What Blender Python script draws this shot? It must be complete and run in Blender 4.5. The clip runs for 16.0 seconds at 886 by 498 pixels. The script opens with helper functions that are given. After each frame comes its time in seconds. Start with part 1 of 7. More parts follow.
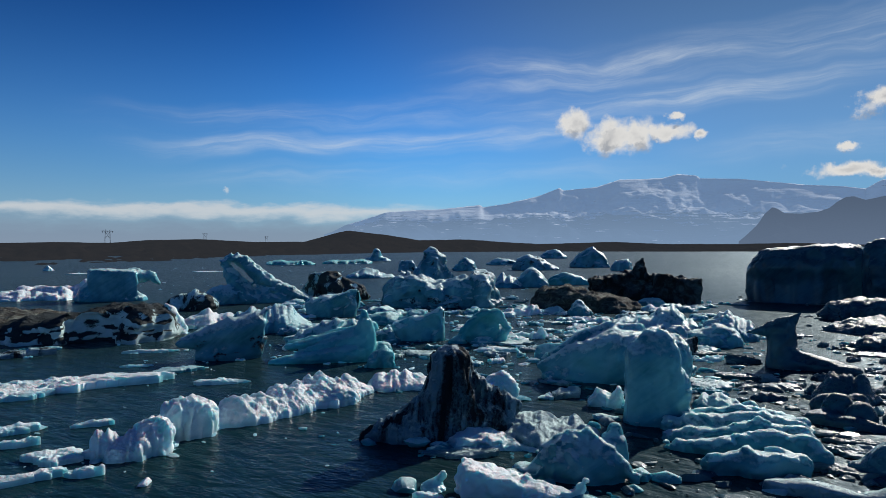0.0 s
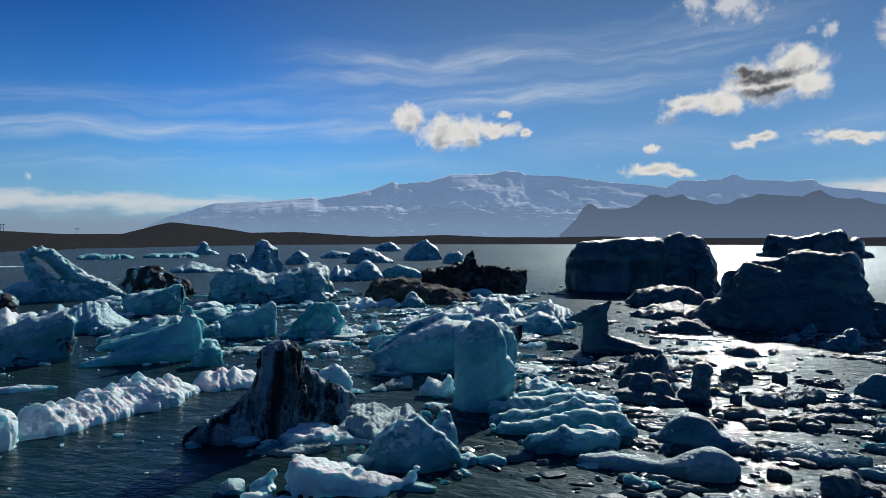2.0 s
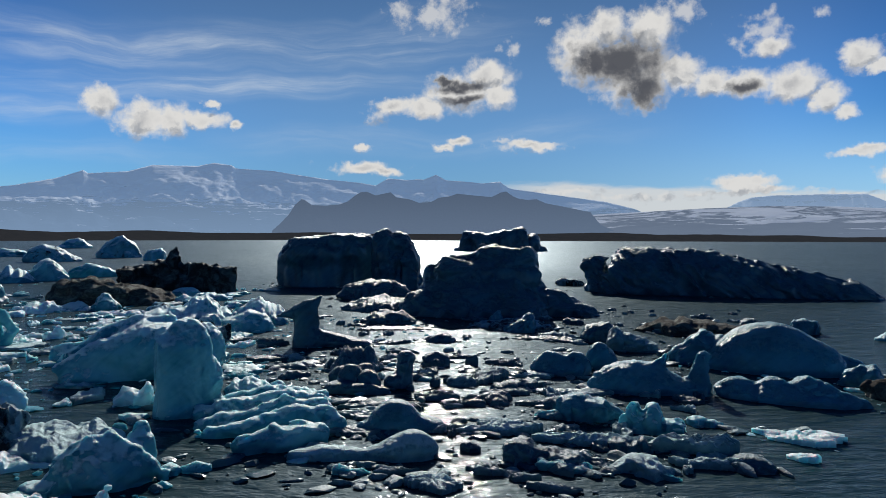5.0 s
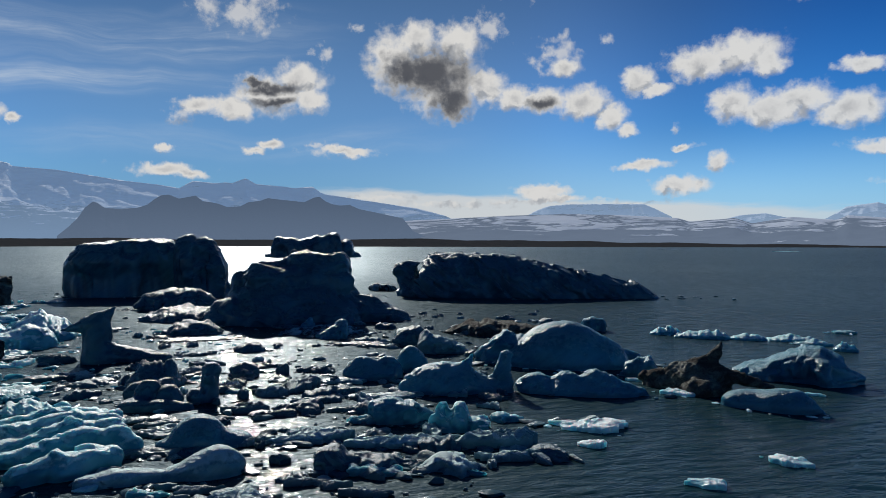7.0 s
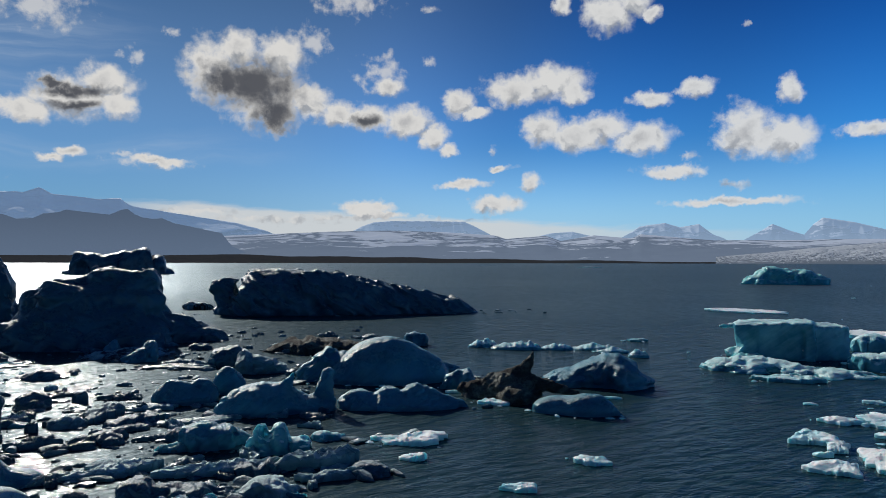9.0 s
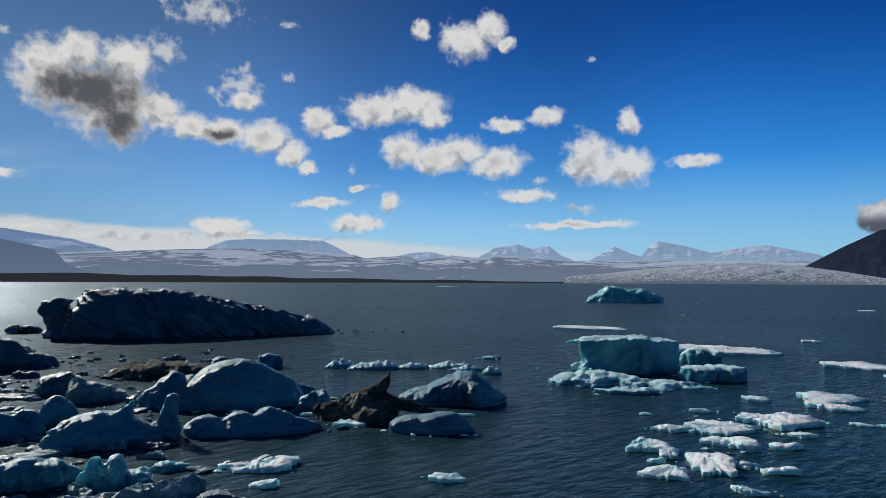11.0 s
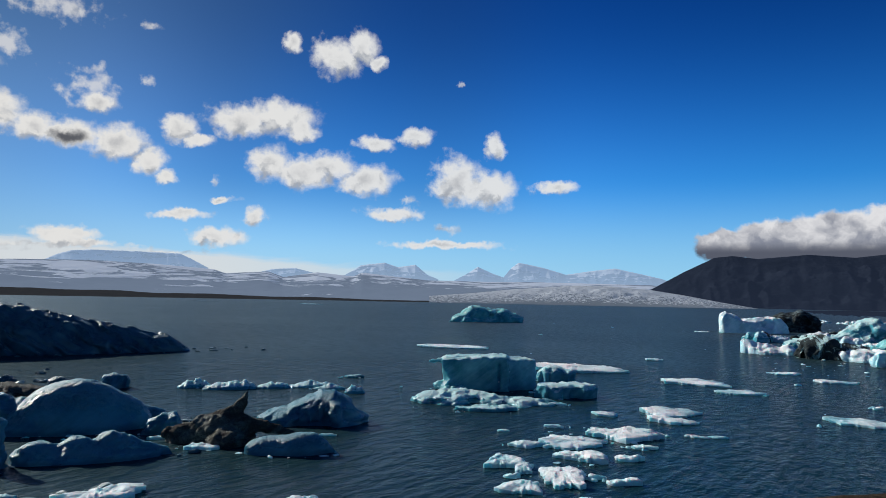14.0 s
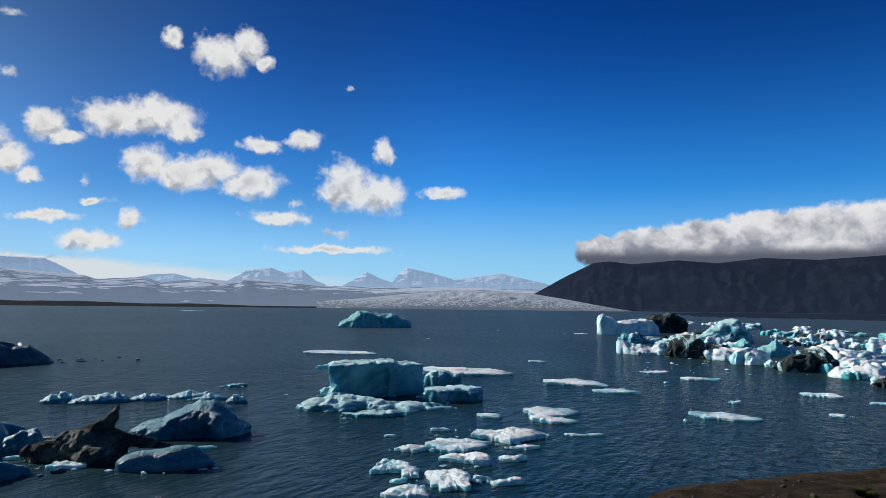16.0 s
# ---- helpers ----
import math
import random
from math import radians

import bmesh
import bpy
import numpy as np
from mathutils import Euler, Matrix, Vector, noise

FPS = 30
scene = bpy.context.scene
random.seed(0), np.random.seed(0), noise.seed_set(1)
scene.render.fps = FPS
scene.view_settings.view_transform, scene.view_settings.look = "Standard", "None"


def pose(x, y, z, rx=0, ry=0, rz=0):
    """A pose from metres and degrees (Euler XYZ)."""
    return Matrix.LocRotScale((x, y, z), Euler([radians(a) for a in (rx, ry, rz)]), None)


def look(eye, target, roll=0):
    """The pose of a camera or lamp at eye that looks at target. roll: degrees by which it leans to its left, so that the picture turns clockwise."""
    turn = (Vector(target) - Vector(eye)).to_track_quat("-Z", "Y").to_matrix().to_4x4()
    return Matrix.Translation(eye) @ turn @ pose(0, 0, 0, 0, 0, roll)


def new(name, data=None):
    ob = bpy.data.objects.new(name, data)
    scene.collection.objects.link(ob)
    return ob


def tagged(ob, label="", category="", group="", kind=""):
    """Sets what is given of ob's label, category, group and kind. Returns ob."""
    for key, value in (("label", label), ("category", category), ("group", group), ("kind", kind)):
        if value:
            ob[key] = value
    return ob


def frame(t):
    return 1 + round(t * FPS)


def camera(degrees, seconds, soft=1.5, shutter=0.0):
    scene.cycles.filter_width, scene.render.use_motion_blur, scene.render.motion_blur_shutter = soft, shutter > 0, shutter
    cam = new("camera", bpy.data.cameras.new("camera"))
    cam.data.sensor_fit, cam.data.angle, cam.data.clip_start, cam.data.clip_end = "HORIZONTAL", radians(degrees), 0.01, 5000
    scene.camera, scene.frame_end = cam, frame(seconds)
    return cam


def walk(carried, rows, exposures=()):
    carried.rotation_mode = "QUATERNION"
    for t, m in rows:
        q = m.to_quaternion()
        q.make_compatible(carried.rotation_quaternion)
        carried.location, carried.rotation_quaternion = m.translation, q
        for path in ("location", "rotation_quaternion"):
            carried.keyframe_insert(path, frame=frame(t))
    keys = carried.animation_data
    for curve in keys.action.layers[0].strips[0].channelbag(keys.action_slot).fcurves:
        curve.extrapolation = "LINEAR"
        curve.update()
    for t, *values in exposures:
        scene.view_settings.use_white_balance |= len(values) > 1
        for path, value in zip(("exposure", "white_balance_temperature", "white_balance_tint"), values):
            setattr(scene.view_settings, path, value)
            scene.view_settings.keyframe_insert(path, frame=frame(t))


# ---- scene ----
cam = camera(64.43, 16.0, 0.62)
EYE, ARM = 8.0, 0.4  # eye above the lake; the camera turns at arm's length round one spot on the bank
ROWS = [
    (0.0, 0.0, -0.11, 0.12), (0.5, -3.47, -0.27, 0.16), (1.0, -6.74, -0.42, 0.20), (1.5, -9.90, -0.53, 0.24),
    (2.0, -13.39, -0.66, 0.17), (2.5, -17.35, -0.76, 0.12), (3.0, -21.31, -0.84, 0.04), (3.5, -25.37, -0.94, 0.0),
    (4.0, -29.17, -0.97, 0.06), (6.5, -47.59, -0.65, 0.12), (7.0, -51.57, -0.44, 0.10), (7.5, -55.82, -0.11, 0.19),
    (8.0, -59.59, 0.23, 0.23), (8.5, -62.77, 0.56, 0.23), (9.0, -65.79, 0.90, 0.13), (9.5, -68.56, 1.23, 0.08),
    (10.0, -71.51, 1.62, 0.04), (12.5, -83.69, 3.67, 0.85), (13.0, -84.99, 3.85, 1.0), (13.5, -86.31, 3.97, 1.09),
    (14.0, -88.03, 4.13, 1.14), (14.5, -90.32, 4.31, 1.04), (15.0, -92.71, 4.46, 0.83), (15.5, -95.05, 4.57, 0.71),
    (16.0, -97.10, 4.68, 0.65),
]
walk(cam, [(t, pose(-math.sin(radians(yaw)) * ARM, math.cos(radians(yaw)) * ARM, EYE, 90 + pitch, 0, yaw) @ pose(0, 0, 0, 0, 0, roll))
           for t, yaw, pitch, roll in ROWS],
     exposures=[(0.0, 0.0), (4.0, 0.0), (7.5, -0.08), (10.0, -0.08), (13.0, 0.04), (16.0, 0.14)])

# ---- sun, sky and clouds ----
SUN_AZ, SUN_EL = -36.0, 26.0  # degrees; azimuth counts from +y to the left


def polar(az, dist, z=0.0):
    return Vector((-math.sin(radians(az)) * dist, math.cos(radians(az)) * dist, z))


sun = new("sun", bpy.data.lights.new("sun", "SUN"))
sun.data.energy, sun.data.angle, sun.data.color = 5.0, radians(0.53), (1.0, 0.96, 0.90)
sun.matrix_world = look(polar(SUN_AZ, 100, 100 * math.tan(radians(SUN_EL))), (0, 0, 0))

world = bpy.data.worlds.new("sky")
scene.world = world
world.use_nodes = True


class Net:
    """Short hand for a node tree."""

    def __init__(self, tree):
        self.tree = tree
        tree.nodes.clear()

    def node(self, kind, **inputs):
        n = self.tree.nodes.new(kind)
        for key, value in inputs.items():
            slot = n.inputs[int(key[1:])] if key[0] == "i" and key[1:].isdigit() else n.inputs[key.replace("__", " ")]
            if isinstance(value, bpy.types.NodeSocket):
                self.tree.links.new(value, slot)
            else:
                slot.default_value = value
        return n

    def calc(self, op, a, b=0.0, c=0.0):
        n = self.node("ShaderNodeMath", i0=a, i1=b, i2=c)
        n.operation = op
        return n.outputs[0]

    def vec(self, op, a, b=(0, 0, 0), c=(0, 0, 0)):
        n = self.node("ShaderNodeVectorMath", i0=a, i1=b)
        n.operation = op
        if op == "MULTIPLY_ADD":
            n.inputs[2].default_value = c
        return n.outputs["Value"] if op in ("LENGTH", "DOT_PRODUCT", "DISTANCE") else n.outputs["Vector"]

    def noise(self, co, scale, detail=4.0, rough=0.55, distort=0.0):
        return self.node("ShaderNodeTexNoise", Vector=co, Scale=scale, Detail=detail, Roughness=rough, Distortion=distort).outputs["Fac"]

    def step(self, x, lo, hi, a=0.0, b=1.0):
        n = self.node("ShaderNodeMapRange")
        n.interpolation_type = "SMOOTHSTEP"
        flip = lo > hi
        for slot, value in zip(n.inputs[:5], (x, min(lo, hi), max(lo, hi), b if flip else a, a if flip else b)):
            if isinstance(value, bpy.types.NodeSocket):
                self.tree.links.new(value, slot)
            else:
                slot.default_value = value
        return n.outputs[0]

    def mix(self, fac, a, b, blend="MIX"):
        n = self.tree.nodes.new("ShaderNodeMix")
        n.data_type, n.blend_type = "RGBA", blend
        for slot, value in ((0, fac), (6, a), (7, b)):
            if isinstance(value, bpy.types.NodeSocket):
                self.tree.links.new(value, n.inputs[slot])
            else:
                n.inputs[slot].default_value = value if slot == 0 else (*value, 1.0)
        return n.outputs[2]


net = Net(world.node_tree)
heading = net.vec("NORMALIZE", net.node("ShaderNodeTexCoord").outputs["Generated"])
split = net.node("ShaderNodeSeparateXYZ", Vector=heading)
west = net.calc("MULTIPLY", net.calc("ARCTAN2", net.calc("MULTIPLY", split.outputs[0], -1.0), split.outputs[1]), 57.2958)
high = net.calc("MULTIPLY", net.calc("ARCSINE", split.outputs[2]), 57.2958)
spot = net.node("ShaderNodeCombineXYZ", X=west, Y=high, Z=0.0).outputs[0]
# the edges of the clouds curl: the spot is shifted by noise
curl = net.node("ShaderNodeTexNoise", Vector=spot, Scale=0.45, Detail=6.0, Roughness=0.62).outputs["Color"]
curl_fine = net.node("ShaderNodeTexNoise", Vector=spot, Scale=1.9, Detail=6.0, Roughness=0.65).outputs["Color"]
curled = net.vec("ADD", spot, net.vec("MULTIPLY_ADD", curl, (2.2, 1.7, 0), (-1.1, -0.85, 0)))
smooth = net.vec("ADD", spot, net.vec("MULTIPLY_ADD", curl, (2.4, 1.5, 0), (-1.2, -0.75, 0)))
curled = net.vec("ADD", curled, net.vec("MULTIPLY_ADD", curl_fine, (0.42, 0.36, 0), (-0.21, -0.18, 0)))


def puffs(blobs, where):
    """The distance to the nearest of some rounded puffs: (azimuth, elevation, half width, half height) in degrees."""
    near = 9.0
    for a, e, ra, re in blobs:
        d = net.vec("LENGTH", net.vec("MULTIPLY_ADD", where, (1 / ra, 1 / re, 0), (-a / ra, -e / re, 0)))
        near = net.calc("MINIMUM", d, near)
    return near


HEAPS_NEAR_SUN = [
    (-10.6, 9.9, 1.38, 1.01), (-13.4, 8.7, 1.93, 1.29), (-15.4, 8.7, 1.57, 1.29), (-17.7, 9.0, 1.66, 0.69), (-20.2, 8.6, 0.60, 0.41),
    (-18.1, 10.2, 0.51, 0.32), (-32.3, 10.4, 1.47, 0.83), (-34.7, 10.5, 1.93, 0.92), (-37.8, 11.6, 2.76, 1.47), (-40.1, 12.7, 2.12, 1.38),
    (-40.9, 11.4, 1.47, 1.11), (-47.7, 14.4, 2.39, 2.39), (-49.3, 16.1, 1.84, 1.38), (-52.7, 15.9, 2.07, 1.61), (-51.6, 12.7, 3.45, 2.67),
    (-55.0, 12.6, 1.57, 1.38), (-57.1, 11.7, 1.84, 1.01), (-59.6, 11.4, 2.21, 1.01), (-62.7, 11.2, 2.30, 1.29), (-65.0, 9.9, 1.38, 1.11),
    (-66.1, 8.8, 0.92, 0.55), (-61.4, 13.9, 1.38, 0.74), (-67.1, 12.7, 1.38, 1.11), (-68.5, 11.8, 1.20, 0.55),
]
HEAPS_MIDDLE = [
    (-71.6, 13.6, 2.67, 1.20), (-74.4, 14.1, 3.04, 1.29), (-76.2, 13.3, 1.57, 0.83), (-74.0, 10.4, 1.84, 1.38), (-76.7, 9.9, 2.76, 1.29),
    (-78.6, 10.5, 2.30, 1.11), (-81.6, 9.6, 2.30, 1.29), (-82.4, 12.5, 1.57, 0.64), (-29.9, 5.6, 2.03, 0.51), (-31.7, 5.3, 1.57, 0.41),
    (-36.3, 7.4, 0.92, 0.37), (-37.8, 7.9, 1.11, 0.41), (-43.6, 7.4, 2.12, 0.32), (-29.9, 7.3, 0.64, 0.28), (-59.2, 4.1, 2.03, 0.55),
    (-60.5, 3.6, 2.39, 0.41), (-67.1, 6.1, 1.84, 0.41), (-70.0, 4.5, 2.12, 0.69), (-72.9, 6.2, 0.83, 0.83), (-70.2, 7.4, 0.83, 0.28),
    (-75.4, 19.8, 0.92, 0.64), (-79.0, 19.0, 2.03, 1.47), (-81.1, 19.8, 1.38, 1.29), (-82.4, 18.8, 0.83, 0.64),
]
HEAPS_RIGHT = [
    (-85.7, 13.2, 1.38, 0.74), (-82.8, 12.6, 1.20, 0.55), (-89.0, 9.6, 2.03, 1.93), (-91.6, 9.0, 2.39, 1.57), (-92.2, 12.5, 0.83, 1.01),
    (-97.0, 9.1, 1.84, 0.55), (-83.9, 6.9, 2.39, 0.55), (-88.1, 4.5, 4.60, 0.37), (-67.7, 6.2, 1.84, 0.41), (-70.1, 4.5, 2.12, 0.78),
    (-72.9, 6.2, 0.92, 0.74), (-59.6, 4.2, 2.39, 0.55),
]
WISPS = [
    (-32.9, 17.5, 1.29, 1.01), (-36.1, 17.5, 2.39, 1.66), (-42.0, 14.9, 0.92, 0.64), (-44.4, 16.9, 0.55, 0.46), (-55.7, 16.9, 1.01, 0.92),
    (-60.7, 14.7, 1.38, 0.74), (-64.7, 15.7, 0.64, 0.55), (-43.2, 7.3, 3.22, 0.46), (-41.4, 7.8, 0.92, 0.37), (-58.4, 20.3, 3.22, 1.29),
    (-64.7, 19.6, 0.83, 0.37), (-60.8, 14.6, 1.84, 1.66), (-54.9, 17.0, 1.84, 1.11), (-89.4, 17.4, 0.37, 0.25), (-85.3, 8.1, 0.64, 0.46),
    (-69.8, 8.9, 0.46, 0.41), (-70.5, 7.4, 1.01, 0.28), (-88.1, 5.8, 1.20, 0.41), (-45.4, 3.7, 4.14, 0.28), (-51.8, 3.3, 5.99, 0.28),
    (-52.8, 3.1, 4.14, 0.28), (-56.6, 3.4, 4.60, 0.28), (-61.6, 3.5, 4.14, 0.28), (-66.5, 3.3, 3.22, 0.25), (17.2, 4.4, 0.46, 0.28),
    (-29.9, 7.2, 1.01, 0.37), (-31.3, 9.9, 1.11, 1.01), (-29.9, 5.5, 2.76, 0.55),
]
CORES = [
    (-50.7, 13.5, 3.87, 2.21), (-52.3, 11.4, 2.03, 1.84), (-48.6, 13.7, 2.30, 1.66), (-59.6, 11.2, 1.20, 0.55), (-37.4, 11.9, 1.84, 0.41),
    (-36.5, 12.3, 1.20, 0.37), (-38.7, 11.0, 1.11, 0.41), (-38.4, 12.1, 2.12, 0.51), (-37.9, 11.0, 1.66, 0.37),
]
CAP = [
    (-110.1, 4.6, 2.12, 1.11), (-113.5, 4.7, 2.95, 1.57), (-117.7, 4.9, 3.68, 1.93), (-121.7, 5.1, 3.68, 2.12), (-125.4, 5.1, 4.14, 2.21),
    (-128.8, 5.1, 4.14, 2.39), (-132.1, 5.0, 4.60, 2.58), (-135.4, 4.8, 5.07, 2.76),
]
near_puff = puffs(HEAPS_NEAR_SUN + HEAPS_MIDDLE + HEAPS_RIGHT, curled)
near_wisp = puffs(WISPS, curled)
near_core = puffs(CORES, curled)
below = puffs(HEAPS_NEAR_SUN + HEAPS_MIDDLE + HEAPS_RIGHT, net.vec("ADD", curled, (0.0, 0.7, 0.0)))
grain = net.noise(spot, 0.95, 7.0, 0.56)
body = net.calc("ADD", near_puff, net.calc("MULTIPLY_ADD", grain, 1.25, -0.625))
cover = net.step(body, 1.26, 0.52)
wisp = net.calc("ADD", near_wisp, net.calc("MULTIPLY_ADD", grain, 3.4, -1.7))
cap = puffs(CAP, smooth)
cap_above = puffs(CAP, net.vec("ADD", smooth, (0.0, 0.9, 0.0)))
cap_body = net.calc("ADD", cap, net.calc("MULTIPLY_ADD", grain, 0.5, -0.25))
cap_cover = net.step(cap_body, 1.20, 0.95)
cover = net.calc("MAXIMUM", cover, net.calc("MULTIPLY", net.step(wisp, 1.1, 0.0), 0.7))
shade = net.step(net.calc("ADD", near_core, net.calc("MULTIPLY_ADD", grain, 1.2, -0.60)), 1.28, 0.22)
cover = net.calc("MAXIMUM", cover, net.step(shade, 0.1, 0.7))
# folds: darker where the heap thickens towards the sun, and along its base
sunward = net.vec("NORMALIZE", net.vec("SUBTRACT", (SUN_AZ, SUN_EL, 0.0), spot))
fold = net.calc("SUBTRACT", net.noise(net.vec("ADD", curled, net.vec("MULTIPLY", sunward, (0.5, 0.5, 0.0))), 0.6, 3.0, 0.5), net.noise(curled, 0.6, 3.0, 0.5))
fold = net.step(net.calc("ADD", fold, net.calc("MULTIPLY", net.calc("SUBTRACT", near_puff, below), 0.22)), -0.04, 0.24)
glare = net.vec("DOT_PRODUCT", heading, tuple(polar(SUN_AZ, math.cos(radians(SUN_EL)), math.sin(radians(SUN_EL)))))
lit = net.mix(net.step(glare, 0.55, 0.97), (6.8, 7.0, 7.2), (7.2, 7.1, 6.9))
inner = net.calc("MULTIPLY", net.step(body, 0.62, -0.20), net.step(net.noise(curled, 0.33, 4.0, 0.5), 0.40, 0.60))
cloud = net.mix(net.calc("MULTIPLY", fold, 0.85), lit, (2.9, 3.2, 3.7))
cloud = net.mix(net.calc("MULTIPLY", inner, 0.60), cloud, (2.8, 2.95, 3.3))
cloud = net.mix(net.calc("MULTIPLY", shade, 0.95), cloud, (0.66, 0.72, 0.90))

# thin high cirrus, drawn out in long level bands
drawn = net.vec("ADD", spot, net.vec("MULTIPLY_ADD", net.node("ShaderNodeTexNoise", Vector=net.vec("MULTIPLY", spot, (0.09, 0.16, 0.0)), Scale=1.0, Detail=3.0).outputs["Color"], (0.0, 4.0, 0.0), (0.0, -2.0, 0.0)))
streak = net.vec("MULTIPLY_ADD", net.node("ShaderNodeVectorRotate", Vector=drawn, Angle=0.07).outputs[0], (0.045, 0.62, 0.0), (3.2, 1.7, 0.0))
veil = net.step(net.noise(streak, 1.0, 8.0, 0.62, 0.25), 0.34, 0.74)
veil = net.calc("MULTIPLY", veil, net.step(net.noise(net.vec("MULTIPLY", drawn, (0.30, 1.7, 0.0)), 1.0, 6.0, 0.6), 0.25, 0.70, 0.45, 1.0))
tall = net.node("ShaderNodeSeparateXYZ", Vector=drawn).outputs[1]
thin = 0.0
for az0, el0, az1, el1, thick, much in ((22, 7.6, -10, 9.0, 1.5, 0.85), (-5, 10.6, -34, 12.4, 1.7, 1.0), (-2, 13.2, -36, 16.0, 2.4, 0.9), (24, 9.6, -16, 12.0, 1.7, 0.45), (20, 5.4, -14, 6.0, 1.3, 0.35), (-20, 7.2, -48, 8.4, 1.6, 0.40)):
    slope = (el1 - el0) / (az1 - az0)
    off = net.calc("ADD", tall, net.calc("MULTIPLY_ADD", west, -slope, slope * az0 - el0))
    band = net.step(net.calc("ABSOLUTE", off), thick, 0.0)
    ends = net.calc("MULTIPLY", net.step(west, az0 + 6, az0 - 8), net.step(west, az1 - 10, az1 + 6))
    thin = net.calc("MAXIMUM", net.calc("MULTIPLY", net.calc("MULTIPLY", band, ends), much), thin)
thin = net.calc("MULTIPLY", thin, net.calc("MULTIPLY_ADD", veil, 0.72, 0.06))

air = net.node("ShaderNodeTexSky")
air.sky_type, air.sun_disc, air.altitude = "NISHITA", False, 0.0
air.sun_elevation, air.sun_rotation = radians(SUN_EL), radians(-SUN_AZ)
air.air_density, air.dust_density, air.ozone_density = 1.0, 0.05, 2.0
blue = net.node("ShaderNodeGamma", Color=net.mix(1.0, air.outputs[0], (0.040, 0.092, 0.120), "MULTIPLY"), Gamma=1.5).outputs[0]
blue = net.mix(1.0, blue, (4.4, 8.1, 10.4), "MULTIPLY")
level = net.calc("SUBTRACT", 1.0, net.calc("MAXIMUM", split.outputs[2], 0.0))
blue = net.mix(net.calc("MULTIPLY", net.calc("POWER", level, 6.0), 0.60), blue, (2.2, 4.7, 7.8))
blue = net.mix(net.calc("MULTIPLY", net.calc("POWER", level, 17.0), 0.95), blue, (5.0, 6.2, 7.4))
glare = net.vec("DOT_PRODUCT", heading, tuple(polar(SUN_AZ, math.cos(radians(SUN_EL)), math.sin(radians(SUN_EL)))))
blue = net.mix(net.step(glare, 0.70, 0.99, 0.0, 0.80), blue, (1.5, 2.65, 4.1))
blue = net.mix(1.0, blue, net.node("ShaderNodeCombineXYZ", X=net.step(high, 7.0, 25.0, 1.0, 0.40), Y=net.step(high, 7.0, 25.0, 1.0, 0.48), Z=net.step(high, 7.0, 25.0, 1.0, 0.57)).outputs[0], "MULTIPLY")
blue = net.mix(1.0, blue, net.node("ShaderNodeCombineXYZ", X=net.calc("MULTIPLY", net.step(west, -60.0, -118.0, 1.0, 0.40), net.step(west, -22.0, 22.0, 1.0, 0.76)), Y=net.calc("MULTIPLY", net.step(west, -60.0, -118.0, 1.0, 0.96), net.step(west, -22.0, 22.0, 1.0, 0.76)), Z=net.calc("MULTIPLY", net.step(west, -70.0, -118.0, 1.0, 1.12), net.step(west, -22.0, 22.0, 1.0, 0.76))).outputs[0], "MULTIPLY")
dip = net.calc("MULTIPLY", net.calc("MULTIPLY", net.step(west, -60.0, -72.0), net.step(west, -100.0, -86.0)), net.step(high, 3.0, 9.0))
blue = net.mix(net.calc("MULTIPLY", dip, 0.28), blue, (0.12, 0.34, 0.80))
hazy = net.calc("MULTIPLY", net.step(west, -35.0, -65.0), net.step(high, 10.0, 1.0, 0.0, 0.5))
blue = net.mix(hazy, blue, (4.1, 6.2, 8.2))
seen = net.mix(thin, blue, (6.2, 6.9, 7.6))
# the pale bank of low cloud along the horizon
bank_edge = net.calc("ADD", high, net.calc("MULTIPLY_ADD", net.noise(net.vec("MULTIPLY", spot, (0.22, 0.7, 0.0)), 1.0, 6.0, 0.6), 2.2, -1.1))
bank_top = net.calc("MULTIPLY", net.step(bank_edge, 1.9, 2.9), net.step(bank_edge, 3.6, 2.9))
bank_top = net.calc("MULTIPLY", bank_top, net.calc("MAXIMUM", net.step(west, -2.0, 6.0), 0.0))
haze_low = net.calc("MULTIPLY", net.step(bank_edge, 3.0, 1.0), net.step(west, -2.0, 8.0))
seen = net.mix(net.calc("MULTIPLY", haze_low, 0.75), seen, (1.9, 2.5, 3.5))
seen = net.mix(net.calc("MULTIPLY", bank_top, 0.7), seen, (6.6, 6.6, 6.6))
rim = net.calc("ADD", high, net.calc("MULTIPLY_ADD", net.noise(net.vec("MULTIPLY", spot, (0.16, 0.9, 0.0)), 1.0, 6.0, 0.6), 1.6, -0.8))
rim = net.calc("ADD", rim, net.calc("MULTIPLY_ADD", west, -0.045, -5.85))
stratus = net.calc("MULTIPLY", net.step(rim, 0.75, 0.10), net.calc("MULTIPLY", net.step(west, -38.0, -46.0), net.step(west, -100.0, -66.0)))
seen = net.mix(net.calc("MULTIPLY", stratus, 0.85), seen, (6.6, 6.7, 6.7))
seen = net.mix(cover, seen, cloud)
cap_fold = net.calc("ADD", net.calc("MULTIPLY_ADD", high, -0.22, 1.36), net.calc("MULTIPLY_ADD", net.noise(smooth, 0.55, 5.0, 0.55), 2.4, -1.2))
seen = net.mix(cap_cover, seen, net.mix(net.step(high, 4.9, 3.9), net.mix(net.step(cap_fold, -0.35, 0.75), (7.0, 7.0, 7.2), (2.2, 2.4, 3.0)), (0.9, 1.0, 1.35)))
shine = net.node("ShaderNodeBackground", Color=seen, Strength=0.1)
net.tree.links.new(shine.outputs[0], net.node("ShaderNodeOutputWorld").inputs[0])


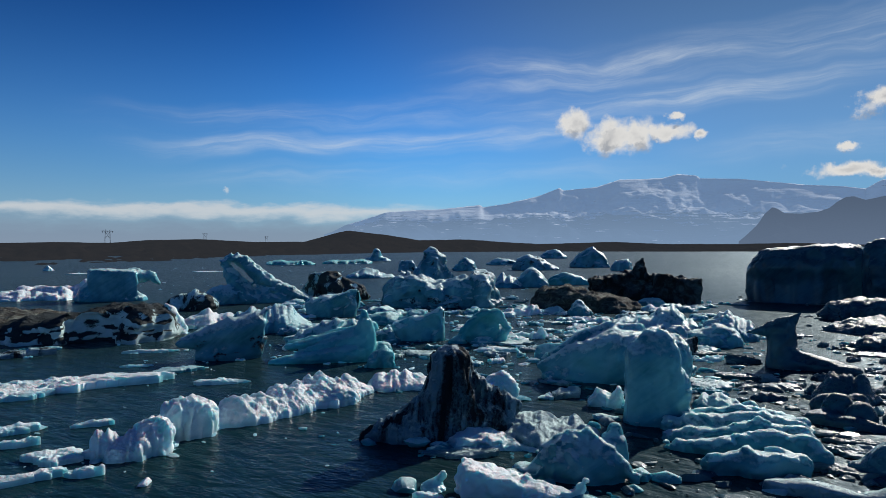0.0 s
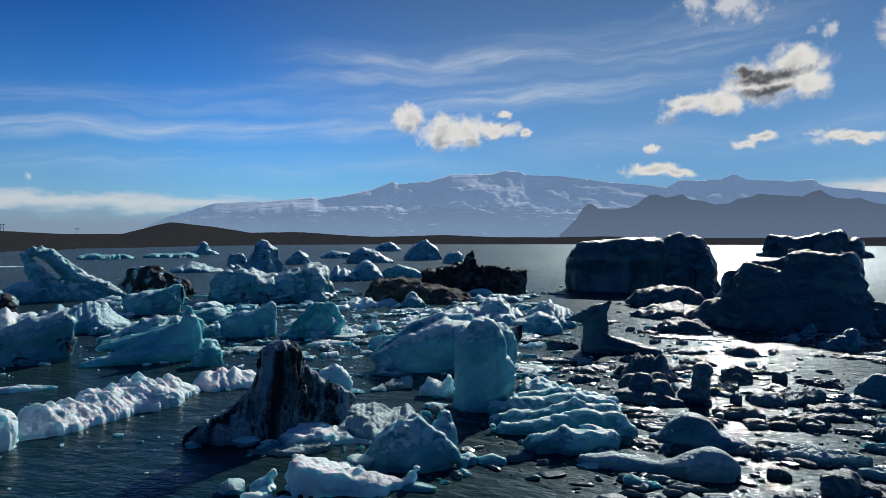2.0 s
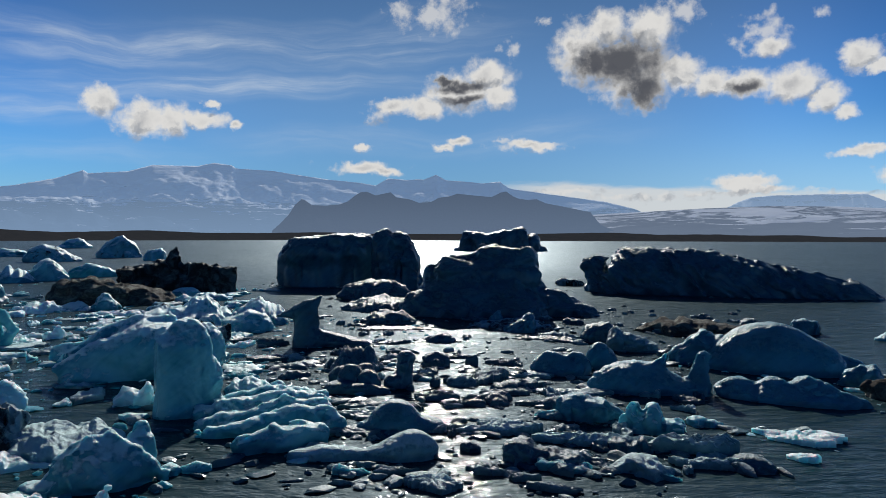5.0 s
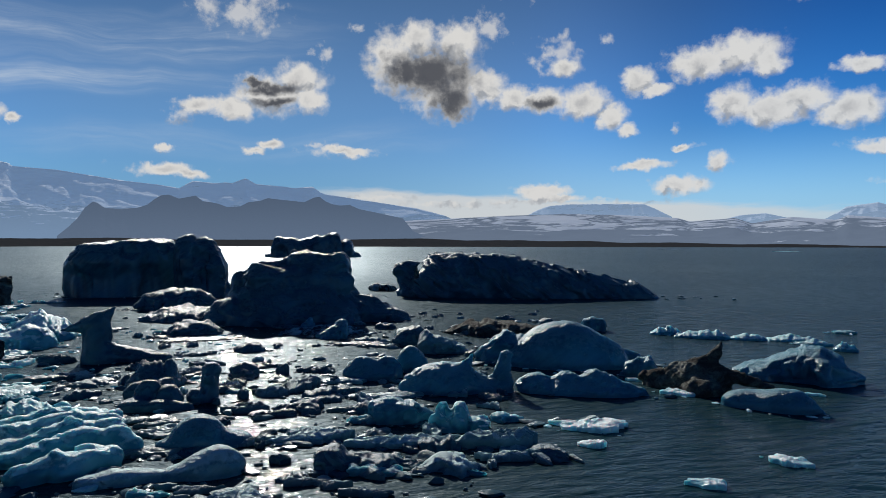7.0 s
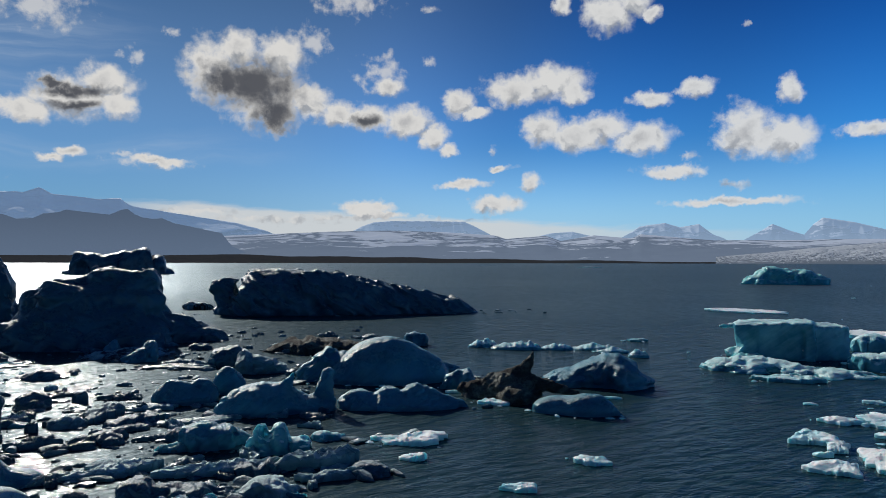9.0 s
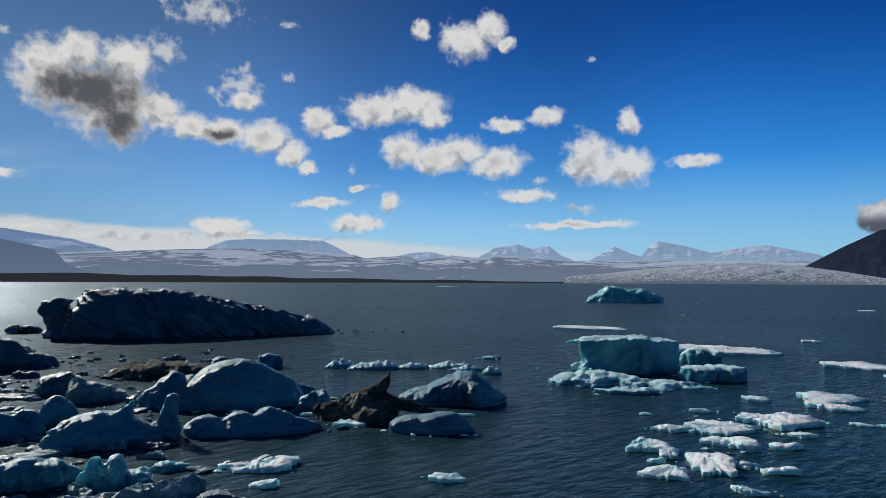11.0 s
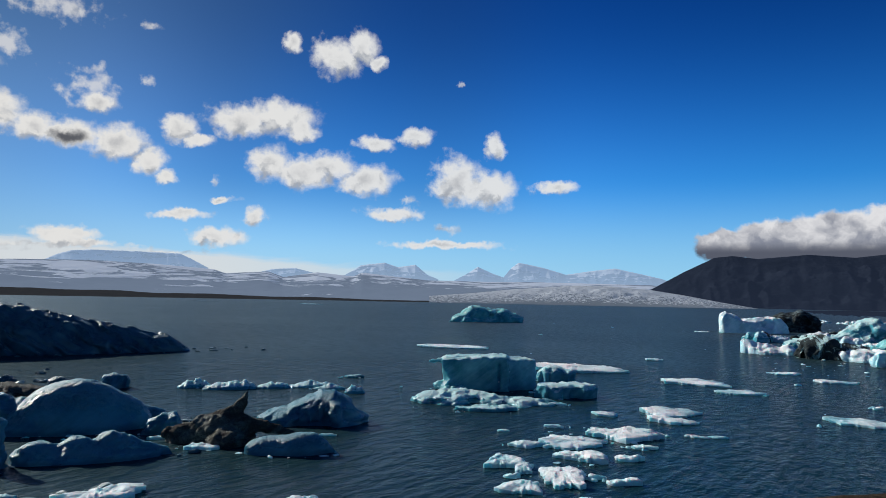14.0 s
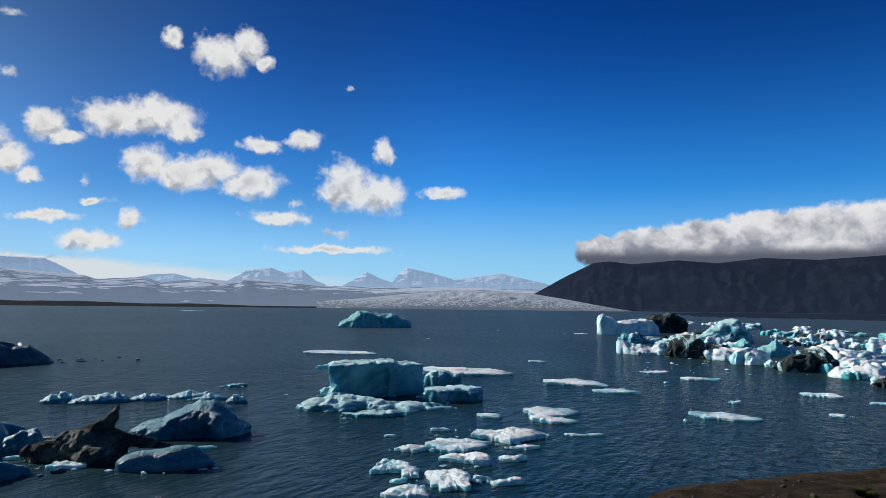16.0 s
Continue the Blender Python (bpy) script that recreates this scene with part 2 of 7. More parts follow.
# ---- noise for shapes ----
def lattice(i, j, k, seed):
    h = (i * 374761393 + j * 668265263 + k * 2147483647 + seed * 1274126177) & 0xFFFFFFFF
    h = ((h ^ (h >> 13)) * 1274126177) & 0xFFFFFFFF
    h = ((h ^ (h >> 16)) * 2246822519) & 0xFFFFFFFF
    return h ^ (h >> 15)


def perlin(p, seed=0):
    """Gradient noise at the points p (n x 3), about -0.7 to 0.7."""
    base = np.floor(p).astype(np.int64)
    f = p - base
    w = f * f * f * (f * (f * 6 - 15) + 10)
    out = np.zeros(len(p))
    for dx in (0, 1):
        for dy in (0, 1):
            for dz in (0, 1):
                h = lattice(base[:, 0] + dx, base[:, 1] + dy, base[:, 2] + dz, seed)
                g = np.stack([(h & 1023) / 511.5 - 1, ((h >> 10) & 1023) / 511.5 - 1, ((h >> 20) & 1023) / 511.5 - 1], -1)
                d = (g * (f - (dx, dy, dz))).sum(-1)
                out += d * np.where(dx, w[:, 0], 1 - w[:, 0]) * np.where(dy, w[:, 1], 1 - w[:, 1]) * np.where(dz, w[:, 2], 1 - w[:, 2])
    return out


def fbm(p, octaves=4, seed=0, gain=0.5):
    total, amp = np.zeros(len(p)), 1.0
    for o in range(octaves):
        total += amp * perlin(p * 2.03**o + 17.3 * o, seed + o)
        amp *= gain
    return total


def billow(p, octaves=3, seed=0, gain=0.5):
    """Rounded lumps between sharp creases, about -0.5 to 0.5."""
    total, amp = np.zeros(len(p)), 1.0
    for o in range(octaves):
        total += amp * (2.6 * np.abs(perlin(p * 2.03**o + 9.1 * o, seed + o)) - 0.5)
        amp *= gain
    return total


# ---- mesh helpers ----
def grid_mesh(name, co, rows, cols, closed=False, smooth=True):
    """A mesh from rows x cols points; closed joins the last column to the first."""
    r, c = np.arange(rows - 1), np.arange(cols if closed else cols - 1)
    a = (r[:, None] * cols + c[None]).ravel()
    b = (r[:, None] * cols + (c[None] + 1) % cols).ravel()
    faces = np.stack([a, b, b + cols, a + cols], -1)
    mesh = bpy.data.meshes.new(name)
    mesh.vertices.add(len(co))
    mesh.vertices.foreach_set("co", np.asarray(co, np.float32).ravel())
    mesh.loops.add(faces.size)
    mesh.loops.foreach_set("vertex_index", faces.ravel().astype(np.int32))
    mesh.polygons.add(len(faces))
    mesh.polygons.foreach_set("loop_start", np.arange(0, faces.size, 4, dtype=np.int32))
    mesh.polygons.foreach_set("use_smooth", np.full(len(faces), smooth))
    mesh.update(calc_edges=True)
    mesh.validate()
    return mesh


def normals(co, rows, cols):
    g = co.reshape(rows, cols, 3)
    du, dv = np.gradient(g, axis=0), np.gradient(g, axis=1)
    n = np.cross(du, dv).reshape(-1, 3)
    return n / (np.linalg.norm(n, axis=1, keepdims=True) + 1e-9)


def joined(name, meshes):
    """One mesh out of several."""
    bm = bmesh.new()
    for m in meshes:
        bm.from_mesh(m)
        bpy.data.meshes.remove(m)
    out = bpy.data.meshes.new(name)
    bm.to_mesh(out)
    bm.free()
    return out


def part(name, bm, material, parent, label=""):
    """Links a bmesh or mesh as one object under a thing or a part."""
    if isinstance(bm, bmesh.types.BMesh):
        mesh = bpy.data.meshes.new(name)
        bm.to_mesh(mesh)
        bm.free()
    else:
        mesh = bm
    ob = new(name, mesh)
    mesh.materials.append(material)
    ob.parent = parent
    return tagged(ob, label)


# ---- materials ----
def surface(name):
    m = bpy.data.materials.new(name)
    m.use_nodes = True
    return m, Net(m.node_tree)


def finish(net, colour, rough, height=None, bump=0.3, reach=0.05, ior=1.31, glow=None, **more):
    """A Principled surface with relief; glow: (colour, share) of emission mixed in to paint the air's light before a
    far backdrop.
    """
    args = dict(more)
    if height is not None:
        args["Normal"] = net.node("ShaderNodeBump", Height=height, Strength=bump, Distance=reach).outputs[0]
    s = net.node("ShaderNodeBsdfPrincipled", Base__Color=colour, Roughness=rough, IOR=ior, **args).outputs[0]
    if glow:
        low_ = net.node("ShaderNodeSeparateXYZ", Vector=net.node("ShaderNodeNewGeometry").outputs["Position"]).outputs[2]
        share = net.step(low_, 0.0, 300.0, min(0.95, glow[1] * 1.3), glow[1] * 0.9)  # more painted haze low down
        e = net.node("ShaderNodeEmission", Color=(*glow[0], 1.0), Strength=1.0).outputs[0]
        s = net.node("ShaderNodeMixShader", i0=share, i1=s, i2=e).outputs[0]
    net.tree.links.new(s, net.node("ShaderNodeOutputMaterial").inputs[0])


def ice(name, deep, pale, sunlit_crust=0.6, ash=0.0, bands=(0.25, 0.25, 0.9), rough=0.4, soft=0.0, edge=0.08, soot=(0.022, 0.021, 0.02), roof=0.0, grit=0.35, snow=(0.80, 0.87, 0.88), cast=(0.80, 1.0, 0.95)):
    """Melting ice: glassy and blue where it is clear and wet, with a weathered white skin on what faces the sky,
    brightened to paint in sunlit tops, and layers and smears of volcanic ash.
    """
    m, net = surface(name)
    tex = net.node("ShaderNodeTexCoord").outputs["Object"]
    chance = net.node("ShaderNodeObjectInfo").outputs["Random"]
    co = net.node("ShaderNodeVectorMath", i0=tex, i1=net.node("ShaderNodeCombineXYZ", X=net.calc("MULTIPLY", chance, 37.0), Y=chance, Z=0.0).outputs[0]).outputs[0]
    big, fine = net.noise(co, 0.28, 4.0, 0.55), net.noise(co, 3.2, 6.0, 0.62)
    veins = net.noise(net.vec("MULTIPLY", net.node("ShaderNodeVectorRotate", Vector=co, Angle=0.7, Axis=(0.3, 1.0, 0.2)).outputs[0], (0.35, 0.35, 2.6)), 1.0, 4.0, 0.55, 0.6)
    tone = net.step(net.calc("MULTIPLY_ADD", fine, 0.12, net.calc("MULTIPLY_ADD", veins, 0.38, big)), 0.50, 0.98)
    colour = net.mix(tone, (*deep,), (*pale,))
    place = net.node("ShaderNodeNewGeometry")
    facing = net.node("ShaderNodeSeparateXYZ", Vector=place.outputs["Normal"]).outputs[2]
    above = net.node("ShaderNodeSeparateXYZ", Vector=place.outputs["Position"]).outputs[2]
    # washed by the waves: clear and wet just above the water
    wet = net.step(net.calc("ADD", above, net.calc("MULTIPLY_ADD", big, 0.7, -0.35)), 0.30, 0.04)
    # pale where it faces up: weathering, widened to paint in sunlit tops
    top = net.step(net.calc("ADD", facing, net.calc("MULTIPLY_ADD", fine, 0.8, -0.40)), 0.36, 0.80)
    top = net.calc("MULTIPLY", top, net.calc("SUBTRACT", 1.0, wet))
    colour = net.mix(net.calc("MULTIPLY", top, sunlit_crust), colour, snow)
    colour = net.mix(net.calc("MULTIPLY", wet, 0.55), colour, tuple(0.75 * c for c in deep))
    colour = net.mix(1.0, colour, cast, "MULTIPLY")  # ice swallows red light first
    dirt = 0.0
    if ash:
        layer = net.noise(net.vec("MULTIPLY", co, bands), 1.0, 6.0, 0.58, 1.2)
        speck = net.noise(co, 9.0, 4.0, 0.7)
        if roof:
            layer = net.calc("ADD", layer, net.calc("MULTIPLY_ADD", facing, roof, -0.35 * roof))
        dirt = net.step(net.calc("MULTIPLY_ADD", speck, 0.28, layer), 0.98 - 0.62 * ash, 0.98 - 0.62 * ash + edge)
        colour = net.mix(net.calc("MULTIPLY", dirt, 0.95), colour, net.mix(speck, soot, (0.013, 0.016, 0.020)))
    grain = net.calc("MULTIPLY_ADD", net.noise(co, 17.0, 3.0, 0.75), 0.6, net.noise(co, 6.5, 4.0, 0.6))
    dimple = net.node("ShaderNodeTexVoronoi", Vector=net.node("ShaderNodeVectorMath", i0=co, i1=net.vec("MULTIPLY", net.node("ShaderNodeTexNoise", Vector=co, Scale=1.4, Detail=3.0).outputs["Color"], (0.7, 0.7, 0.7))).outputs[0], Scale=1.1)
    dimple.feature = "SMOOTH_F1"
    # crusty above, polished below
    crumb = net.calc("MULTIPLY", net.calc("ADD", grain, fine), net.calc("MULTIPLY_ADD", net.calc("MAXIMUM", top, dirt), 0.9 * grit / 0.35, grit * 0.28))
    relief = net.calc("MULTIPLY_ADD", dimple.outputs["Distance"], -0.25, crumb)
    gleam = net.calc("MULTIPLY_ADD", dirt, -0.40, 0.5)
    shine = net.calc("MULTIPLY_ADD", fine, 0.25, net.calc("MULTIPLY_ADD", net.calc("MAXIMUM", top, dirt), 0.30, net.calc("MULTIPLY_ADD", wet, -0.06, rough - 0.20)))
    more = dict(Subsurface__Weight=soft, Subsurface__Radius=(0.35, 0.9, 1.0), Subsurface__Scale=0.6) if soft else {}
    finish(net, colour, shine, relief, 0.8, 0.15, Specular__IOR__Level=gleam, **more)
    return m


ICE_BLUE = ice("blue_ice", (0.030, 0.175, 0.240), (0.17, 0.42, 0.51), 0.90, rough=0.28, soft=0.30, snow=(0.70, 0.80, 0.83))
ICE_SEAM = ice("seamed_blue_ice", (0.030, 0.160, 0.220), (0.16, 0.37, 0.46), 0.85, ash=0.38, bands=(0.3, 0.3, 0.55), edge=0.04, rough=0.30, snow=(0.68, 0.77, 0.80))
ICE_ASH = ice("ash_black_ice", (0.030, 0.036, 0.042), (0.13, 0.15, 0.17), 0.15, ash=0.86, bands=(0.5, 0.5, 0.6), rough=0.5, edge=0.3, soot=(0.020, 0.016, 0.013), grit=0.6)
# darker copy of blue ice for bergs against the sun: shade in the colour
ICE_BACKLIT = ice("clear_blue_ice", (0.018, 0.105, 0.170), (0.075, 0.240, 0.335), 0.30, rough=0.24, soft=0.30, snow=(0.20, 0.42, 0.51))
# darker again: shaded faces of backlit bergs painted into the base colour, plus ash
ICE_BACKLIT_DARK = ice("deep_blue_ice", (0.012, 0.052, 0.085), (0.038, 0.110, 0.160), 0.45, ash=0.26, bands=(0.45, 0.45, 0.3), edge=0.05, rough=0.26, snow=(0.09, 0.17, 0.22))
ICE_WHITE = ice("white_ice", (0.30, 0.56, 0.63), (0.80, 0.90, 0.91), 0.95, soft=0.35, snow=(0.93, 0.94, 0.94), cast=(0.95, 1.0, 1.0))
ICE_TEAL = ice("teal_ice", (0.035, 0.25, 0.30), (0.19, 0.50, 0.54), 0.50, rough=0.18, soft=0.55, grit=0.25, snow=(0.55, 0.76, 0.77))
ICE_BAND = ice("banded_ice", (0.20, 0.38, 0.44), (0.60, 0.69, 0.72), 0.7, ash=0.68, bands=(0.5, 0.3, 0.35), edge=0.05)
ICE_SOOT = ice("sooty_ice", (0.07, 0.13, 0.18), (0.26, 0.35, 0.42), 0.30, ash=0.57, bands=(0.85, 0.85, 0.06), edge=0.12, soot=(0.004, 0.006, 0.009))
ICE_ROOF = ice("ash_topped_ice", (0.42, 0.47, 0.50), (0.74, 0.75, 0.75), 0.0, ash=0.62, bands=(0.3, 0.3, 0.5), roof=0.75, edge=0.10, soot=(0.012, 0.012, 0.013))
# the pale snow tone paints glancing sunlight onto the grey tops
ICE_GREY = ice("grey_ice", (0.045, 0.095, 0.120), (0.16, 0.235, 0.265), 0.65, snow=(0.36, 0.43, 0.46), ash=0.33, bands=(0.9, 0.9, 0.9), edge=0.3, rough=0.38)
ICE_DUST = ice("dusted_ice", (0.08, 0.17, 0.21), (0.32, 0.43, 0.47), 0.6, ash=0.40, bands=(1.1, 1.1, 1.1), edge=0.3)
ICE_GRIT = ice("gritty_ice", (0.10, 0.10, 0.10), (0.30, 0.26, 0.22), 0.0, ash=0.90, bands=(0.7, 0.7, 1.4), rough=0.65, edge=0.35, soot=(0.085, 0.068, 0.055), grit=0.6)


def lake_water():
    m, net = surface("lake_water")
    co = net.node("ShaderNodeNewGeometry").outputs["Position"]
    wind = net.vec("MULTIPLY", net.node("ShaderNodeVectorRotate", Vector=co, Angle=0.6).outputs[0], (0.55, 1.0, 1.0))
    small = net.noise(wind, 6.5, 3.0, 0.6, 0.3)
    swell = net.noise(wind, 1.7, 3.0, 0.5, 0.2)
    long_ = net.noise(wind, 0.45, 2.0, 0.5, 0.2)
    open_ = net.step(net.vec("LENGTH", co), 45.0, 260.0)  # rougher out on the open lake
    patch = net.step(net.noise(co, 0.018, 4.0, 0.6), 0.35, 0.65)
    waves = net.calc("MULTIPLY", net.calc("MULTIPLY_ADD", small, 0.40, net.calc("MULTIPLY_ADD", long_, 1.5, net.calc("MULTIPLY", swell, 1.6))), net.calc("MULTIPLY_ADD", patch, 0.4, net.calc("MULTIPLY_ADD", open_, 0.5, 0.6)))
    ripple = net.node("ShaderNodeBump", Height=waves, Strength=1.0, Distance=0.11).outputs[0]
    depth = net.node("ShaderNodeBsdfDiffuse", Color=(0.003, 0.023, 0.028, 1.0), Normal=ripple).outputs[0]
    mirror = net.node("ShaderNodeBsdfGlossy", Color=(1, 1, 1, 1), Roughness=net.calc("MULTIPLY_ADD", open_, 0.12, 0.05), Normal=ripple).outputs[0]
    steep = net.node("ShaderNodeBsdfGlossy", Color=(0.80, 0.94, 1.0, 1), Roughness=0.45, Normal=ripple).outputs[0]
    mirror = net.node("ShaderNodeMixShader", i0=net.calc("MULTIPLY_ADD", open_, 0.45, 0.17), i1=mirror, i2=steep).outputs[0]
    gloss = net.node("ShaderNodeFresnel", IOR=1.33, Normal=ripple).outputs[0]
    share = net.calc("DIVIDE", net.calc("MULTIPLY", gloss, 0.85), net.calc("MULTIPLY_ADD", gloss, 2.0, 1.0))
    ruffle = net.noise(net.vec("MULTIPLY", wind, (0.7, 1.8, 1.0)), 1.1, 6.0, 0.75)
    share = net.calc("MULTIPLY", share, net.step(ruffle, 0.32, 0.68, 0.55, 1.40))
    net.tree.links.new(net.node("ShaderNodeMixShader", i0=share, i1=depth, i2=mirror).outputs[0], net.node("ShaderNodeOutputMaterial").inputs[0])
    return m


WATER = lake_water()


def land(name, dark, light, scale, rough=0.95, bump=0.6, reach=0.4, glow=None):
    m, net = surface(name)
    co = net.node("ShaderNodeTexCoord").outputs["Object"]
    big, fine = net.noise(co, scale, 7.0, 0.62), net.noise(co, scale * 9, 6.0, 0.65)
    colour = net.mix(net.step(net.calc("MULTIPLY_ADD", fine, 0.5, big), 0.45, 1.05), dark, light)
    finish(net, colour, rough, net.calc("MULTIPLY_ADD", fine, 0.4, big), bump, reach, ior=1.2, glow=glow, Specular__IOR__Level=0.0)
    return m


def snowy(name, rock, snow, low, high_, glow, scale=0.004, keep=0.5, lines=0.0, flat=1.0):
    """Rock below and snow above, broken by ridges: a far backdrop with much haze mixed in as glow."""
    m, net = surface(name)
    co = net.node("ShaderNodeTexCoord").outputs["Object"]
    split = net.node("ShaderNodeSeparateXYZ", Vector=co)
    n = net.noise(net.vec("MULTIPLY", co, (1, 1, 4.0 * flat)), scale, 8.0, 0.62)
    fine = net.noise(co, scale * 7, 5.0, 0.6)
    steep = net.node("ShaderNodeSeparateXYZ", Vector=net.node("ShaderNodeNewGeometry").outputs["Normal"]).outputs[2]
    level = net.step(split.outputs[2], low, high_)
    f = net.calc("ADD", net.calc("MULTIPLY_ADD", n, 2.6, -1.3), net.calc("MULTIPLY_ADD", steep, 0.9, -0.55))
    f = net.calc("ADD", net.calc("MULTIPLY_ADD", fine, 0.5, f), level)
    colour = net.mix(net.step(f, keep, keep + 0.09), rock, snow)
    if lines:
        flow = net.noise(net.vec("MULTIPLY", co, (1.0, 1.0, 7.0)), 0.0017, 6.0, 0.58, 0.9)
        stripe = net.step(net.calc("ABSOLUTE", net.calc("ADD", flow, -0.5)), 0.065, 0.012)
        colour = net.mix(net.calc("MULTIPLY", stripe, lines), colour, rock)
    finish(net, colour, 0.9, n, 0.5, 20.0, ior=1.2, glow=glow, Specular__IOR__Level=0.0)
    return m


# glow: the haze over far land, painted as emission in its material
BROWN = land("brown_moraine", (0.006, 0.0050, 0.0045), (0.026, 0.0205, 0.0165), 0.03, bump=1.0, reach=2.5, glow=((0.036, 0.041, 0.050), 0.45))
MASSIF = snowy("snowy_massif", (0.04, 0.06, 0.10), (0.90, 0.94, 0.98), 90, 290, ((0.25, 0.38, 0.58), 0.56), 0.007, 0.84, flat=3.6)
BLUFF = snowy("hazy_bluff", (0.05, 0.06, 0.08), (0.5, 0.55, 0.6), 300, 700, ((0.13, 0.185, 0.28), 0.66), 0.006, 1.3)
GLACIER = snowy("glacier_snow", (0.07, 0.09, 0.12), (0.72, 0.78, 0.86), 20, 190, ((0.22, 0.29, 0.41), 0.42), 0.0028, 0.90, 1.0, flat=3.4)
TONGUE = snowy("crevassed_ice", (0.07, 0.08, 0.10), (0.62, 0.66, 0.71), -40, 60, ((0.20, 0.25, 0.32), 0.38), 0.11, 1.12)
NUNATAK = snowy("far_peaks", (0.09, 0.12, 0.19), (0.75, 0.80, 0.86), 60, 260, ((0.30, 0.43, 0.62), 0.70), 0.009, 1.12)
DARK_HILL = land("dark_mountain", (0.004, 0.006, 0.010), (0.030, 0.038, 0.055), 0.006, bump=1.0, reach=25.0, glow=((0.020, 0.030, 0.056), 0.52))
GRAVEL = land("bank_gravel", (0.016, 0.0125, 0.0095), (0.070, 0.054, 0.040), 5.5, bump=1.0, reach=0.05)
STEEL = land("pylon_wood", (0.02, 0.018, 0.016), (0.05, 0.045, 0.04), 0.8)
GRASS = land("bank_grass", (0.035, 0.048, 0.016), (0.09, 0.10, 0.035), 3.0)
STONE = land("bank_stone", (0.022, 0.018, 0.015), (0.11, 0.10, 0.09), 30.0, bump=0.5, reach=0.01)


# ---- shapes of ice ----
def ice_body(crest, depth, cell, seed, full=2.5, lump=0.07, flare=1.0, lean=0.0, flute=0.0, tilt=0.0, fine=0.05, soft=0.6, chip=0.025, scoop=14, rag=0.12, bulge=0.4, swell=-1.0, waist=0.18, fold=0.08):
    """A drifting body of ice. crest: (x, height) along its length; full: 1 tent, 2 round, 6 block; flare: width of its foot;
    lean: how far the crest lies towards the back; flute: vertical furrows; tilt: slanting furrows; waist: melted undercut; fold: steep buttresses."""
    xs, hs = np.array(crest, float).T
    x0, x1, top = xs[0], xs[-1], hs.max()
    span = x1 - x0
    nu = int(np.clip(span / cell, 30, 300))
    nv = int(np.clip((depth * 0.6 + 2 * top) / cell, 24, 150))
    s = np.linspace(-1, 1, nu)
    s = np.sign(s) * (1 - (1 - np.abs(s)) ** 1.25)
    x = (x0 + x1) / 2 + s * span / 2
    h = np.interp(x, xs, hs)
    k = max(1, int(nu * 0.02 * soft))
    h = np.convolve(np.pad(h, k, mode="edge"), np.ones(2 * k + 1) / (2 * k + 1), "valid")
    size = (top * span) ** 0.5
    line = np.stack([x / size, 0 * x, 0 * x + seed * 2.7], -1)
    h = h * (1 + rag * (1.1 * fbm(line * 2.6, 4, seed + 2, 0.6) + 0.9 * (0.28 - 2 * np.abs(perlin(line * 2.3 + 8.0, seed + 3)))))
    h = np.maximum(h, 0.03 * top)
    half = depth / 2 * np.sqrt(np.clip(1 - np.abs(s) ** 3.5, 0.02, 1)) * (0.5 + 0.5 * np.sqrt(np.minimum(h / top, 1)))
    half = half * (1 + bulge * 1.6 * fbm(line * 1.5, 3, seed + 6, 0.6))
    sway = bulge * depth * 0.55 * fbm(line * 1.2 + 5.0, 3, seed + 7, 0.6) * (1 - np.abs(s) ** 4)
    phi = np.linspace(0, math.pi, nv)
    power = 2 / np.clip(full * (1 + 1.1 * bulge * fbm(line * 1.9 + 12.0, 2, seed + 8)), 1.3, 9)[:, None]
    cy = -np.sign(np.cos(phi))[None] * np.abs(np.cos(phi))[None] ** power
    cz = np.abs(np.sin(phi))[None] ** power
    y = half[:, None] * cy + lean * depth / 2 * cz * np.sqrt(h / top)[:, None] + sway[:, None]
    z = h[:, None] * cz
    xx = np.broadcast_to(x[:, None], z.shape).copy()
    up = np.clip(z / top, 0, 1)
    xx = (x0 + x1) / 2 + (xx - (x0 + x1) / 2) * (flare + (1 - flare) * np.clip(up * 1.6, 0, 1) ** 0.8)
    y = y * (flare + (1 - flare) * np.clip(up * 1.6, 0, 1))
    # melted undercut above the water, deeper here and there
    cut = waist * np.exp(-(((up - 0.30) / 0.20) ** 2)) * np.clip(0.6 + 2.2 * fbm(line * 3.1 + 3.3, 3, seed + 13, 0.6), 0, 1.6)[:, None]
    y = sway[:, None] + (y - sway[:, None]) * (1 - cut + 0.5 * waist * np.exp(-((up / 0.07) ** 2)))
    z[:, 0] = z[:, -1] = -0.9
    y[:, 0] *= 0.93
    y[:, -1] *= 0.93
    co = np.stack([xx, y, z], -1).reshape(-1, 3)
    dice = np.random.default_rng(seed)
    middle = np.array([(x0 + x1) / 2, 0.0, 0.35 * top])
    for _ in range(16 if chip else 0):
        a, e = dice.uniform(0, 2 * math.pi), dice.uniform(-0.1, 1.1)
        way = np.array([math.cos(a) * math.cos(e), math.sin(a) * math.cos(e), math.sin(e)])
        along = (co - middle) @ way
        over = np.maximum(along - along.max() * (1 - chip * dice.uniform(0.4, 1.8)), 0)
        co = co - (over * (co[:, 2] > -0.5))[:, None] * way * 0.9
    n = normals(co, nu, nv)
    for _ in range(scoop):
        k = dice.integers(len(co))
        if n[k, 2] > 0.75 or co[k, 2] < 0:
            continue
        radius = size * dice.uniform(0.10, 0.36)
        heart = co[k] + n[k] * radius * dice.uniform(0.62, 0.85)
        off = co - heart
        far_ = np.linalg.norm(off, axis=1, keepdims=True) + 1e-9
        co = np.where((far_ < radius) & (co[:, 2:] > -0.5), heart + off * (radius / far_), co)
    n = normals(co, nu, nv)
